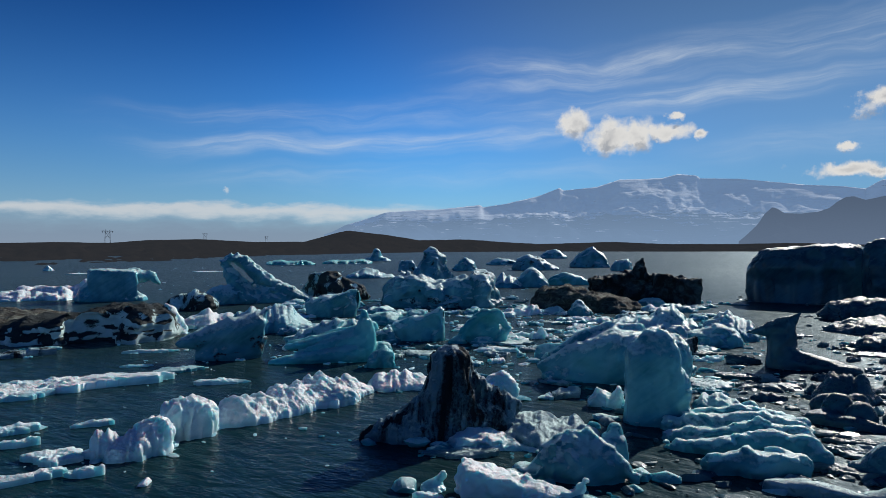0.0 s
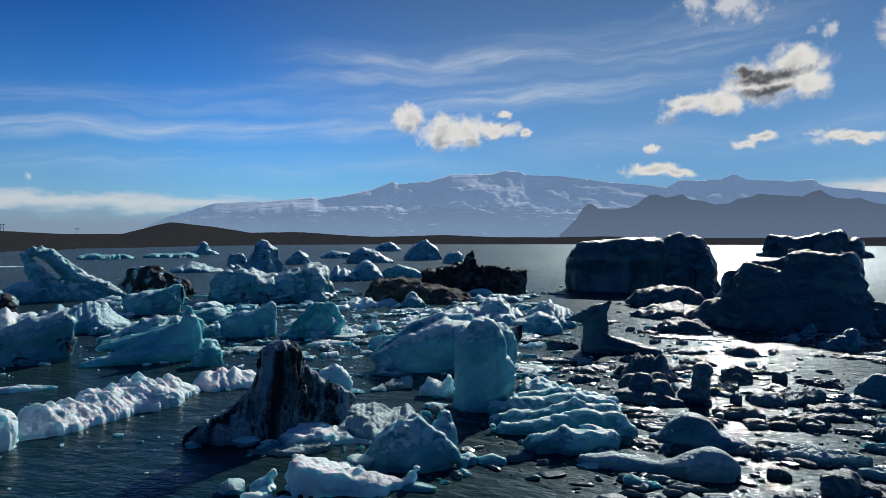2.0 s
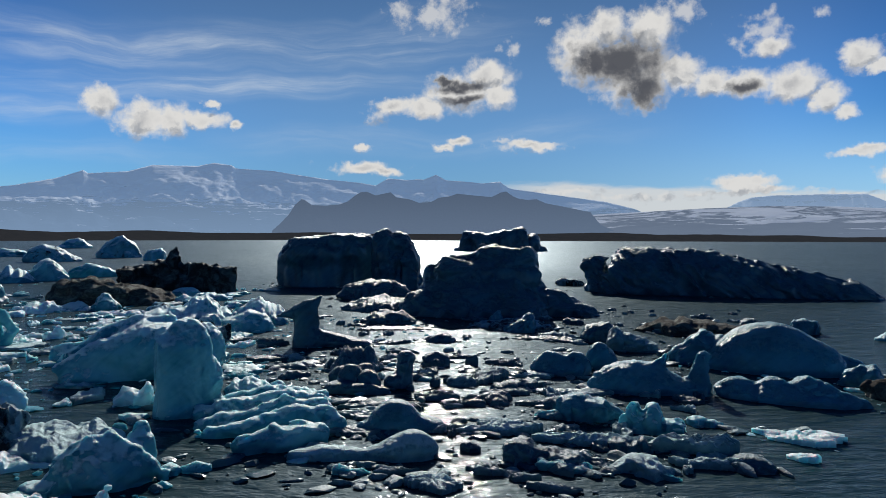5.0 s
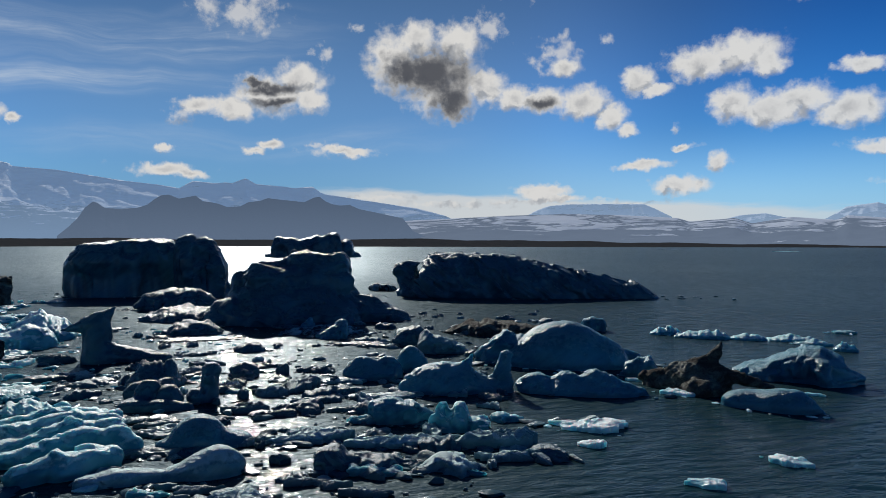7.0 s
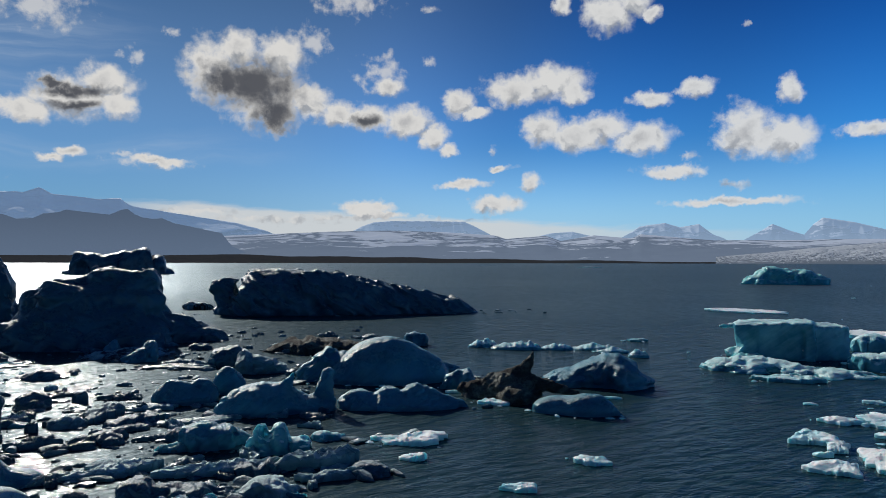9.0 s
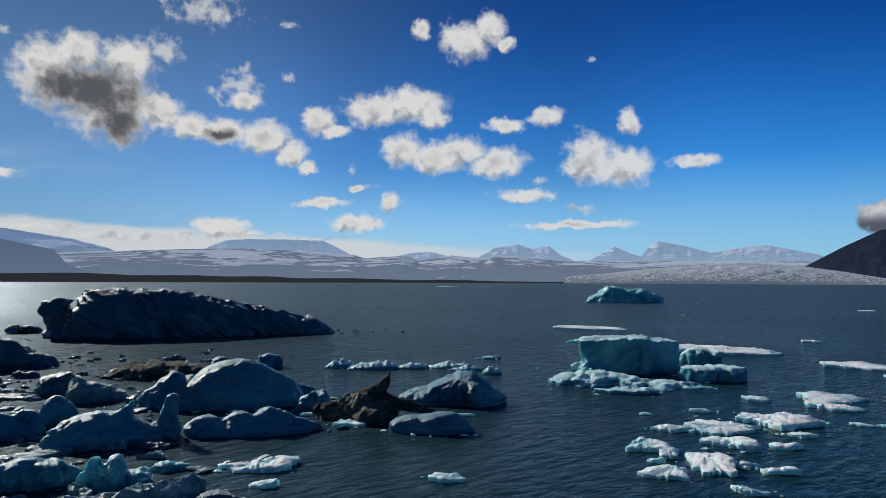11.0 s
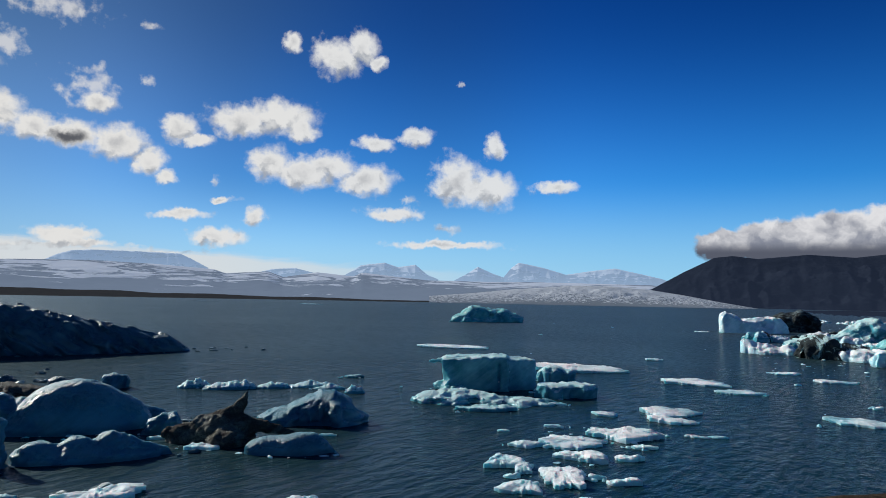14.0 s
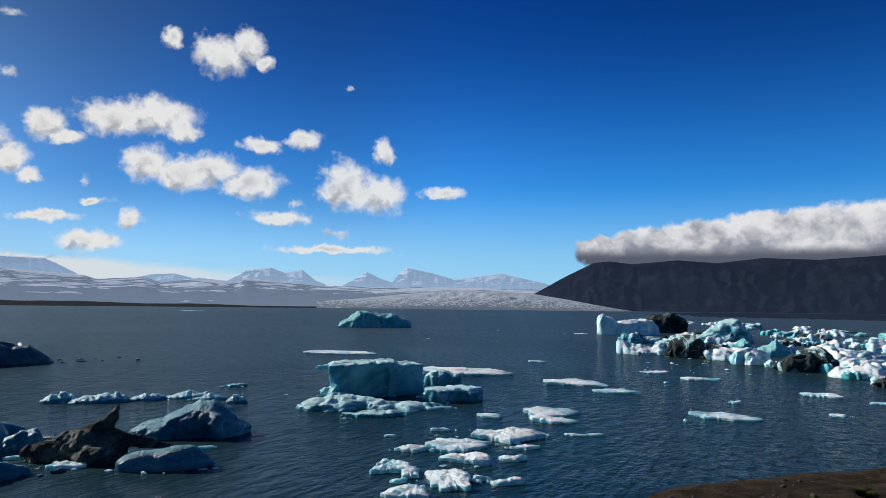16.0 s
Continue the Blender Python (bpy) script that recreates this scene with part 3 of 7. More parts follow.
    q = co + np.array([seed * 7.31, seed * 3.77, seed * 1.93])
    bent = q + size * 0.16 * np.stack([fbm(q / (size * 0.5) + k * 31.7, 2, seed + 30 + k) for k in range(3)], -1)
    d = swell * lump * size * 0.6 * billow(bent / (size * 0.38), 3, seed, 0.40)
    d += lump * size * 0.5 * fbm(q / (size * 0.6), 2, seed + 5)
    if fold:
        d -= fold * size * (billow(bent * (2.4 / size, 2.4 / size, 0.7 / size), 2, seed + 17, 0.5) - 0.1) * np.clip(1.15 - np.abs(n[:, 2]), 0, 1)
    if flute:
        d -= flute * top * billow(q * (3.2 / top, 3.2 / top, 0.45 / top), 3, seed + 9)
    if tilt:
        d -= tilt * top * billow(np.stack([(q[:, 0] + 1.3 * q[:, 2]) * 1.5 / top, q[:, 1] * 0.5 / top, (q[:, 2] - q[:, 0] * 0.2) * 0.4 / top], -1), 3, seed + 11)
    if fine:
        d += 0.55 * fine * fbm(bent * 1.1 / max(0.5, size * 0.10), 3, seed + 21, 0.5)
    fade = np.clip(co[:, 2] / (0.25 * top) + 0.45, 0.3, 1)
    room = np.repeat(np.clip(half * 1.2, 0.02, None), nv)
    d = np.clip(d * fade, -0.45 * room, 0.45 * room)
    co = co + n * d[:, None]
    wide = co[co[:, 2] > 0.05, 0] if (co[:, 2] > 0.05).any() else co[:, 0]
    co[:, 0] = x0 + (co[:, 0] - wide.min()) * span / max(1e-3, wide.max() - wide.min())
    co[:, 2] = np.where(co[:, 2] > 0, co[:, 2] * top / co[:, 2].max(), co[:, 2])
    # the water line melts a notch into the ice
    notch = np.exp(-((co[:, 2] - 0.12) / 0.16) ** 2) * min(0.25, 0.05 * size)
    co -= n * (notch * np.array([1, 1, 0])[:, None]).T
    g = co.reshape(nu, nv, 3)
    ends = g[[0, -1]].copy()  # close both ends
    ends[..., 1] = g[[0, -1], :, 1].mean(1, keepdims=True)
    co = np.concatenate([ends[:1], g, ends[1:]]).reshape(-1, 3)
    mesh = grid_mesh("ice", co, nu + 2, nv)
    mesh.set_sharp_from_angle(angle=radians(62))
    return mesh


def floe_body(length, depth, height, cell, seed, rough=0.14):
    """A flat floe: a broken angular outline, steep low sides and an uneven top."""
    na = int(np.clip(math.pi * (length + depth) / 2 / cell, 30, 150))
    nr = int(np.clip(depth / 2 / cell, 10, 44))
    dice = np.random.default_rng(seed)
    a = np.linspace(0, 2 * math.pi, na, endpoint=False)
    edge = np.full(na, 1.25)
    for k in range(dice.integers(6, 10)):
        turn = a - dice.uniform(0, 2 * math.pi)
        side = np.where(np.cos(turn) > 0.05, dice.uniform(0.55, 0.98) / np.maximum(np.cos(turn), 0.05), 9)
        edge = np.minimum(edge, side)
    ring = np.stack([np.cos(a), np.sin(a), 0 * a], -1)
    edge = edge * (1 + 0.34 * fbm(ring * 2.3 + seed * 3.1, 5, seed, 0.66))
    r = np.concatenate([np.linspace(0.02, 0.93, nr), [0.975, 1.0, 1.0, 0.94]])
    x = r[:, None] * (edge * np.cos(a))[None] * length / 2
    y = r[:, None] * (edge * np.sin(a))[None] * depth / 2
    q = np.stack([x, y, 0 * x], -1).reshape(-1, 3) + seed * 5.7
    scale = max(0.5, 0.30 * (length * depth) ** 0.5)
    relief = fbm(q / scale, 4, seed + 3, 0.55) * 1.3 + 0.5 * np.maximum(billow(q / scale * 2.2, 3, seed + 4, 0.5), -0.2)
    slope = dice.uniform(-0.35, 0.35) * np.cos(a)[None] * r[:, None]
    z = 0.75 * height * np.clip(0.75 + rough * 1.8 * relief.reshape(x.shape) + slope, 0.12, 2.0)
    z = z + 0.10 * height * (billow(q * 2.4, 3, seed + 9, 0.6) - 0.1).reshape(x.shape)
    z = np.maximum(z, 0.06) * (1 - 0.30 * np.minimum(r, 1) ** dice.uniform(4, 9))[:, None]
    z[-2:] = np.array([-0.02, -0.4])[:, None]
    co = np.stack([x, y, z], -1).reshape(-1, 3)
    mesh = grid_mesh("ice", co, len(r), na, closed=True)
    mesh.flip_normals()
    mesh.set_sharp_from_angle(angle=radians(35))
    return mesh


def random_crest(dice, width, height):
    k = int(dice.integers(5, 9))
    xs = np.linspace(-width / 2, width / 2, k)
    hs = height * dice.uniform(0.35, 1.0, k) * np.sin(np.linspace(0.25, math.pi - 0.25, k)) ** 0.6
    return [(float(x), float(h)) for x, h in zip(xs, hs)]


SEED = [100]
SKIRTS = []  # where larger ice floats: place, turn, length and depth


def berg_mesh(at, crest, depth, **more):
    SEED[0] += 1
    cell = max(0.055, math.hypot(*at) * 0.0018)
    return ice_body(crest, depth, cell, SEED[0], **more)


def iceberg(label, at, turn, crest, depth, material, name="iceberg", parent=None, **more):
    """An iceberg of one body, or one body of a berg that parent gathers."""
    mesh = berg_mesh(at, crest, depth, **more)
    ob = part(name, mesh, material, parent)
    ob.matrix_basis = pose(at[0], at[1], 0, 0, 0, turn)
    SKIRTS.append((at, turn, crest[-1][0] - crest[0][0], depth))
    return ob if parent else tagged(ob, label, "iceberg")


# ---- melted shapes: rounded solids that run into one another ----
def ball(x, y, z, rx, ry, rz, tip=0.0):
    """A rounded lump: place, half sizes, and how far it tips over to its right (degrees)."""
    c, r = np.array([x, y, z]), np.array([rx, ry, rz])
    ct, st = math.cos(radians(tip)), math.sin(radians(tip))

    def depth(p):
        q = p - c
        q = np.stack([q[:, 0] * ct - q[:, 2] * st, q[:, 1], q[:, 0] * st + q[:, 2] * ct], -1)
        k0, k1 = np.linalg.norm(q / r, axis=1), np.linalg.norm(q / r**2, axis=1)
        return k0 * (k0 - 1) / np.maximum(k1, 1e-6)
    reach = max(rx, rz) if tip else None
    size = np.array([reach or rx, ry, reach or rz])
    return c - size, c + size, depth


def rod(*knots, deep=1.0):
    """A tapering limb through knots (x, y, z, radius); deep: its depth against its width."""
    k = np.array(knots, float)

    def depth(p):
        near = np.full(len(p), 99.0)
        for a, b in zip(k[:-1], k[1:]):
            ab = b[:3] - a[:3]
            t = np.clip(((p - a[:3]) @ ab) / (ab @ ab), 0, 1)
            off = p - a[:3] - t[:, None] * ab
            off[:, 1] /= deep
            near = np.minimum(near, np.linalg.norm(off, axis=1) - (a[3] + t * (b[3] - a[3])))
        return near
    wide = np.array([1, max(1, deep), 1]) * k[:, 3].max()
    return k[:, :3].min(0) - wide, k[:, :3].max(0) + wide, depth


def slab(x, y, z, hx, hy, hz, edge, turn=0.0, tip=0.0):
    """A block with rounded edges: place, half sizes, turn about the upright and tip over to its right (degrees)."""
    c, h = np.array([x, y, z]), np.array([hx, hy, hz]) - edge
    m = np.array(Euler((0, radians(tip), radians(turn))).to_matrix())

    def depth(p):
        q = np.abs((p - c) @ m) - h
        return np.linalg.norm(np.maximum(q, 0), axis=1) + np.minimum(q.max(1), 0) - edge
    reach = np.abs(m) @ np.array([hx, hy, hz])
    return c - reach, c + reach, depth


def net_surface(f, low, cell):
    """The skin of a field where it turns negative, as points and quads."""
    inside = f < 0
    total, count = np.zeros((*(np.array(f.shape) - 1), 3)), np.zeros(np.array(f.shape) - 1)
    corners = [(a, b, c) for a in (0, 1) for b in (0, 1) for c in (0, 1)]
    view = lambda g, o: g[tuple(slice(o[k], o[k] + g.shape[k] - 1) for k in range(3))]
    for o in corners:
        for axis in range(3):
            if o[axis]:
                continue
            e = list(o)
            e[axis] = 1
            f0, f1 = view(f, o), view(f, e)
            cross = (f0 < 0) != (f1 < 0)
            t = np.where(cross, f0 / np.where(cross, f0 - f1, 1.0), 0.0)
            for k in range(3):
                total[..., k] += np.where(cross, o[k] + (t if k == axis else 0.0), 0.0)
            count += cross
    live = count > 0
    index = np.full(count.shape, -1)
    index[live] = np.arange(live.sum())
    cells = np.argwhere(live)
    co = low + (cells + total[live] / count[live][:, None]) * cell
    faces = []
    for axis in range(3):
        u, v = [(1, 2), (2, 0), (0, 1)][axis]
        step = np.eye(3, dtype=int)
        at = np.argwhere(np.diff(inside.astype(np.int8), axis=axis) != 0)
        at = at[(at[:, u] > 0) & (at[:, v] > 0) & (at[:, u] < f.shape[u] - 1) & (at[:, v] < f.shape[v] - 1)]
        quad = np.stack([index[tuple((at - du * step[u] - dv * step[v]).T)] for du, dv in ((1, 1), (0, 1), (0, 0), (1, 0))], -1)
        out = inside[tuple(at.T)]
        faces.append(np.where(out[:, None], quad, quad[:, ::-1]))
    faces = np.concatenate(faces)
    return co, faces[(faces >= 0).all(1)]


def melted_mesh(solids, cell, seed, blend=0.3, cuts=(), wave=(0.10, 1.2), flute=(0.0, 0.6), slant=(0.0, 0.8, 30.0), dent=(0.06, 0.9), grain=0.012, crumble=0.06):
    """One mesh out of solids that melt together; wave: slow swelling, flute: upright furrows, slant: tipped layers (amount, size, angle), dent: melted hollows with sharp rims."""
    low = np.min([a for a, _, _ in solids], 0) - blend * 0.5 - 0.25
    high = np.max([b for _, b, _ in solids], 0) + blend * 0.5 + 0.25
    low[2] = -0.35
    n = np.ceil((high - low) / cell).astype(int) + 1
    axes = [low[k] + cell * np.arange(n[k]) for k in range(3)]
    p = np.stack(np.meshgrid(*axes, indexing="ij"), -1).reshape(-1, 3)
    f = None
    for _, _, depth in solids:
        d = depth(p)
        if f is None:
            f = d
        else:
            h = np.clip(0.5 + 0.5 * (f - d) / blend, 0, 1)
            f = f + (d - f) * h - blend * h * (1 - h)
    for _, _, depth in cuts:
        d = -depth(p)
        h = np.clip(0.5 + 0.5 * (d - f) / (0.4 * blend), 0, 1)
        f = f + (d - f) * h + 0.4 * blend * h * (1 - h)
    reach = 1.4 * (wave[0] + flute[0] + slant[0] + dent[0] + 0.4 * crumble) + 2.5 * cell
    near = np.abs(f) < reach
    q = p[near] + np.array([seed * 7.3, seed * 3.1, seed * 1.9])
    q = q + 0.25 * wave[1] * np.stack([fbm(q / wave[1] + 31.7 * k, 2, seed + 30 + k) for k in range(3)], -1)
    d = wave[0] * 1.6 * fbm(q / wave[1], 3, seed, 0.45)
    if dent[0]:
        d += 1.5 * dent[0] * (0.9 - 2.6 * np.abs(perlin(q / dent[1], seed + 3)) - 0.9 * np.abs(perlin(q / dent[1] * 2.1 + 4.0, seed + 4)))
    if flute[0]:
        d += flute[0] * (billow(q * (1 / flute[1], 1 / flute[1], 0.14 / flute[1]), 3, seed + 5, 0.45))
    if slant[0]:
        a = radians(slant[2])
        across = q[:, 0] * math.sin(a) + q[:, 2] * math.cos(a)
        along = q[:, 0] * math.cos(a) - q[:, 2] * math.sin(a)
        d += slant[0] * billow(np.stack([across / slant[1], q[:, 1] * 0.3 / slant[1], along * 0.13 / slant[1]], -1), 3, seed + 6, 0.5)
    d += grain * fbm(q * 3.1, 2, seed + 8)
    if crumble:  # here polished, there crumbling
        unit = max(0.45, 4.5 * cell)
        patchy = np.clip(0.5 + 2.0 * fbm(q / (2.2 * wave[1]) + 50.0, 2, seed + 12), 0.1, 1.4)
        d -= crumble * unit / 0.45 * patchy * (billow(q / unit, 2, seed + 10, 0.5) - 0.1)
    f[near] += np.clip(d, -0.8 * reach, 0.8 * reach)
    # the water melts a shallow notch
    f[near] += 0.05 * np.exp(-(((p[near, 2] - 0.10) / 0.12) ** 2))
    co, faces = net_surface(f.reshape(n), low, cell)
    mesh = bpy.data.meshes.new("ice")
    mesh.vertices.add(len(co))
    mesh.vertices.foreach_set("co", co.astype(np.float32).ravel())
    mesh.loops.add(faces.size)
    mesh.loops.foreach_set("vertex_index", faces.ravel().astype(np.int32))
    mesh.polygons.add(len(faces))
    mesh.polygons.foreach_set("loop_start", np.arange(0, faces.size, 4, dtype=np.int32))
    mesh.polygons.foreach_set("use_smooth", np.full(len(faces), True))
    mesh.update(calc_edges=True)
    mesh.validate()
    return mesh


def melted(label, at, turn, solids, material, name="iceberg", parent=None, fineness=1.0, **more):
    """An iceberg, or a part of one, out of solids that melt together."""
    SEED[0] += 1
    cell = max(0.055, math.hypot(*at) * 0.0021) * fineness
    ob = part(name, melted_mesh(solids, cell, SEED[0], **more), material, parent)
    ob.matrix_basis = pose(at[0], at[1], 0, 0, 0, turn)
    low, high = np.min([a for a, _, _ in solids], 0), np.max([b for _, b, _ in solids], 0)
    SKIRTS.append((at, turn, high[0] - low[0], high[1] - low[1]))
    return ob if parent else tagged(ob, label, "iceberg")


def mound_body(crest, depth, cell, seed, lump=0.1, fine=0.05, wall=0.34):
    """A crumbling low mound of ice: steep furrowed sides, a knobbly top with clefts and sharp little ridges."""
    xs, hs = np.array(crest, float).T
    span, top = xs[-1] - xs[0], hs.max()
    nu, nv = int(np.clip(span / cell, 30, 260)), int(np.clip((depth + top) / cell, 26, 150))
    s, t = np.linspace(-1, 1, nu), np.linspace(-1, 1, nv)
    x = xs[0] + (s + 1) / 2 * span
    line = np.stack([x, 0 * x, 0 * x + seed * 1.7], -1)
    round_ = np.sqrt(np.clip(1 - np.abs(s) ** 2.6, 0.03, 1))
    unit = max(0.6, 0.5 * depth)
    front = depth / 2 * round_ * (1 + 0.55 * fbm(line / unit, 4, seed, 0.6) - 0.22 * np.abs(perlin(line * 1.9, seed + 4)))
    back = depth / 2 * round_ * (1 + 0.5 * fbm(line / unit + 40, 3, seed + 1, 0.6))
    y = np.where(t[None] < 0, t[None] * front[:, None], t[None] * back[:, None])
    h = np.interp(x, xs, hs) * (1 + 0.5 * fbm(line / unit * 1.3, 4, seed + 2, 0.6))
    lie = np.where(t < 0.25, (t - 0.25) / 1.25, (t - 0.25) / 0.75)
    z = h[:, None] * (wall + (1 - wall) * (1 - np.abs(lie) ** 1.7))[None]
    q = np.stack(np.broadcast_arrays(x[:, None], y, 0.6 * z), -1).reshape(-1, 3) + seed * 3.3
    bent = q + 0.22 * unit * np.stack([fbm(q / unit + 9.0 * k, 3, seed + 40 + k) for k in range(3)], -1)
    rough = lump * unit * 1.0 * billow(bent / (0.75 * unit) + 5, 3, seed + 7, 0.48)
    rough += fine * (1.1 * billow(bent * 1.3, 2, seed + 8, 0.45) + 0.3)
    edge = np.minimum(1 - np.abs(t)[None], 1.3 * (1 - np.abs(s))[:, None]) + 0.05 * fbm(q * 1.6, 3, seed + 12, 0.6).reshape(z.shape)
    drop = np.clip(edge / 0.13, 0, 1)
    z = np.maximum(z + rough.reshape(z.shape), 0.15 * h[:, None]) * np.sqrt(drop * (2 - drop))
    z[:, [0, -1]] = z[[0, -1], :] = -0.5
    co = np.stack(np.broadcast_arrays(x[:, None], y, z), -1).reshape(-1, 3)
    n = normals(co, nu, nv)
    n *= np.sign(n[:, 2:] + 1e-6)
    # overhanging lips
    lip = np.clip(co[:, 2] / (0.5 * top), 0, 1) * (1 - np.clip(n[:, 2] * 1.4, 0, 1)) * (co[:, 2] > 0.05)
    co[:, :2] += n[:, :2] * (lip * 0.12 * unit * (0.5 + fbm(q * 1.3, 3, seed + 14)))[:, None]
    mesh = grid_mesh("ice", co, nu, nv)
    return mesh


def ice_heap(label, at, turn, crest, depth, material, lumps=3, rows=3, lump=0.1, fine=0.05, full=2.3):
    """A crumbling mound of ice with a few larger lumps frozen on its back."""
    heap = tagged(new("iceberg"), label, "iceberg")
    heap.matrix_basis = pose(at[0], at[1], 0, 0, 0, turn)
    SEED[0] += 1
    dice = np.random.default_rng(SEED[0])
    xs, hs = np.array(crest, float).T
    span = xs[-1] - xs[0]
    cell = max(0.045, math.hypot(*at) * 0.0017)
    part("body", mound_body([(x, 0.9 * h) for x, h in crest], depth, cell, SEED[0], lump, fine), material, heap)
    for k in range(lumps):
        x = xs[0] + span * (k + 0.5 + dice.uniform(-0.3, 0.3)) / lumps
        tall = max(0.3, float(np.interp(x, xs, hs)) * dice.uniform(0.7, 1.0))
        wide = max(min(span / lumps * dice.uniform(0.9, 1.5), 3.5 * tall), 1.6 * tall)
        line = random_crest(dice, wide, tall)
        SEED[0] += 1
        body = ice_body(line, wide * dice.uniform(0.45, 0.8), cell, SEED[0], full=dice.uniform(2, 3.2), lump=0.07, fine=0.6 * fine, scoop=5, bulge=0.4, rag=0.12, swell=1.0)
        ob = part("lump", body, material, heap)
        ob.matrix_basis = pose(x, depth * dice.uniform(-0.12, 0.3), -0.1, 0, 0, dice.uniform(-40, 40))
    SKIRTS.append((at, turn, span, depth))
    return heap


def ice_floe(at, turn, size, material, label="small flat white ice floe drifting on the lake", **more):
    SEED[0] += 1
    cell = max(0.05, math.hypot(*at) * 0.0025)
    SKIRTS.append((at, turn, size[0], size[1]))
    ob = part("ice_floe", floe_body(size[0], size[1], size[2], cell, SEED[0], **more), material, None)
    ob.matrix_basis = pose(at[0], at[1], 0, 0, 0, turn)
    return tagged(ob, label, "ice floe")


# ---- lake, far land and bank ----
def sheet(name, label, material, radius, z, rings, cols=128, kind="structure"):
    r = np.concatenate([[0.01], np.geomspace(2.0, radius, rings)])
    a = np.linspace(0, 2 * math.pi, cols, endpoint=False)
    co = np.stack([r[:, None] * np.cos(a), r[:, None] * np.sin(a), np.full((len(r), cols), z)], -1).reshape(-1, 3)
    ob = part(name, grid_mesh(name, co, len(r), cols, closed=True), material, None)
    ob.data.flip_normals()
    return tagged(ob, label, "water", kind=kind)


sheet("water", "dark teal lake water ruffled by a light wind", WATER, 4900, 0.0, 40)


def terrain(name, label, material, crest, near, far, seed, rise=1.0, rough=0.10, gully=0.0, cols=260, rows=40, jag=0.0, category="mountain", foot=-2.0, wave=1.0):
    """Land from a foot line to a skyline. crest: (azimuth, elevation) in degrees; near: (azimuth, distance) of its foot; far: distance of the skyline."""
    az, el = np.array(crest, float).T
    order = np.argsort(az)
    a = np.linspace(az.min(), az.max(), cols)
    na, nd = np.array(near, float).T
    lie = np.argsort(na)
    d0 = np.interp(a, na[lie], nd[lie])
    back = np.maximum(far, 1.12 * d0)
    height = EYE + back * np.tan(np.radians(np.interp(a, az[order], el[order])))
    line = np.stack([a * far * 0.0175 * 0.02, 0 * a, 0 * a], -1)
    height = height + jag * far * 0.01 * (billow(line * 1.0 * wave, 4, seed, 0.55) - 0.1)
    s = np.concatenate([np.linspace(0, 1, rows), [1.04, 1.2]])
    lift = np.concatenate([np.linspace(0, 1, rows) ** rise, [0.9, 0.1]])
    d = d0[:, None] + (back - d0)[:, None] * s[None]
    z = foot + (height - foot)[:, None] * lift[None]
    x, y = -np.sin(np.radians(a))[:, None] * d, np.cos(np.radians(a))[:, None] * d
    q = np.stack([x, y, 0 * x], -1).reshape(-1, 3)
    size = np.median(height)
    mid = (np.sin(np.clip(s, 0, 1) * math.pi) ** 0.7)[None] * np.ones_like(z)
    up = rough * size * (billow(q / (size * 2.2), 5, seed + 1, 0.5) - 0.55) * mid.ravel()
    if gully:
        rib = np.stack([np.repeat(a, len(s)) * far * 0.0175 / (size * 0.32), np.tile(s, len(a)) * 1.3, 0 * up], -1)
        up -= gully * size * np.abs(perlin(rib + fbm(q / size, 2, seed)[:, None] * 0.6, seed + 7)) * mid.ravel()
    z = (z.ravel() + up * np.repeat(np.clip(height, 0, None) / height.max(), len(s)) ** 0.5)
    co = np.stack([x.ravel(), y.ravel(), np.maximum(z, -3)], -1)
    mesh = grid_mesh(name, co, len(a), len(s))
    ob = part(name, mesh, material, None)
    return tagged(ob, label, category, kind="structure")


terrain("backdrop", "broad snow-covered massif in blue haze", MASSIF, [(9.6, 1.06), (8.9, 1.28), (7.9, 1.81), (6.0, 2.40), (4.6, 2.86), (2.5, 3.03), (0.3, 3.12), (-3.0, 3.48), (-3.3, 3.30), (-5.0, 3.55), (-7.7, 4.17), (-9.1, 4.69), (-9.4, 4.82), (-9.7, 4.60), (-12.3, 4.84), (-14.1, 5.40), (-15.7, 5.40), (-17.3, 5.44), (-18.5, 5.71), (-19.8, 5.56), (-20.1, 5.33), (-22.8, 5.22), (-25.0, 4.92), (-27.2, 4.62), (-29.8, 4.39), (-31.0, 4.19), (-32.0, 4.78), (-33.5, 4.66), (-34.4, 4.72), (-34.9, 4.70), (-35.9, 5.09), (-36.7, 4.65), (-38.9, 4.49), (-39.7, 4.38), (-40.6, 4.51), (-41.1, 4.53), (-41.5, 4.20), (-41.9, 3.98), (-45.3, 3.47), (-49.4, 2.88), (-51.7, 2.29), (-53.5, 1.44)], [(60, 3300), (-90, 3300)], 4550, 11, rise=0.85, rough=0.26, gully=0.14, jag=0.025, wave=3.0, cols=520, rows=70)
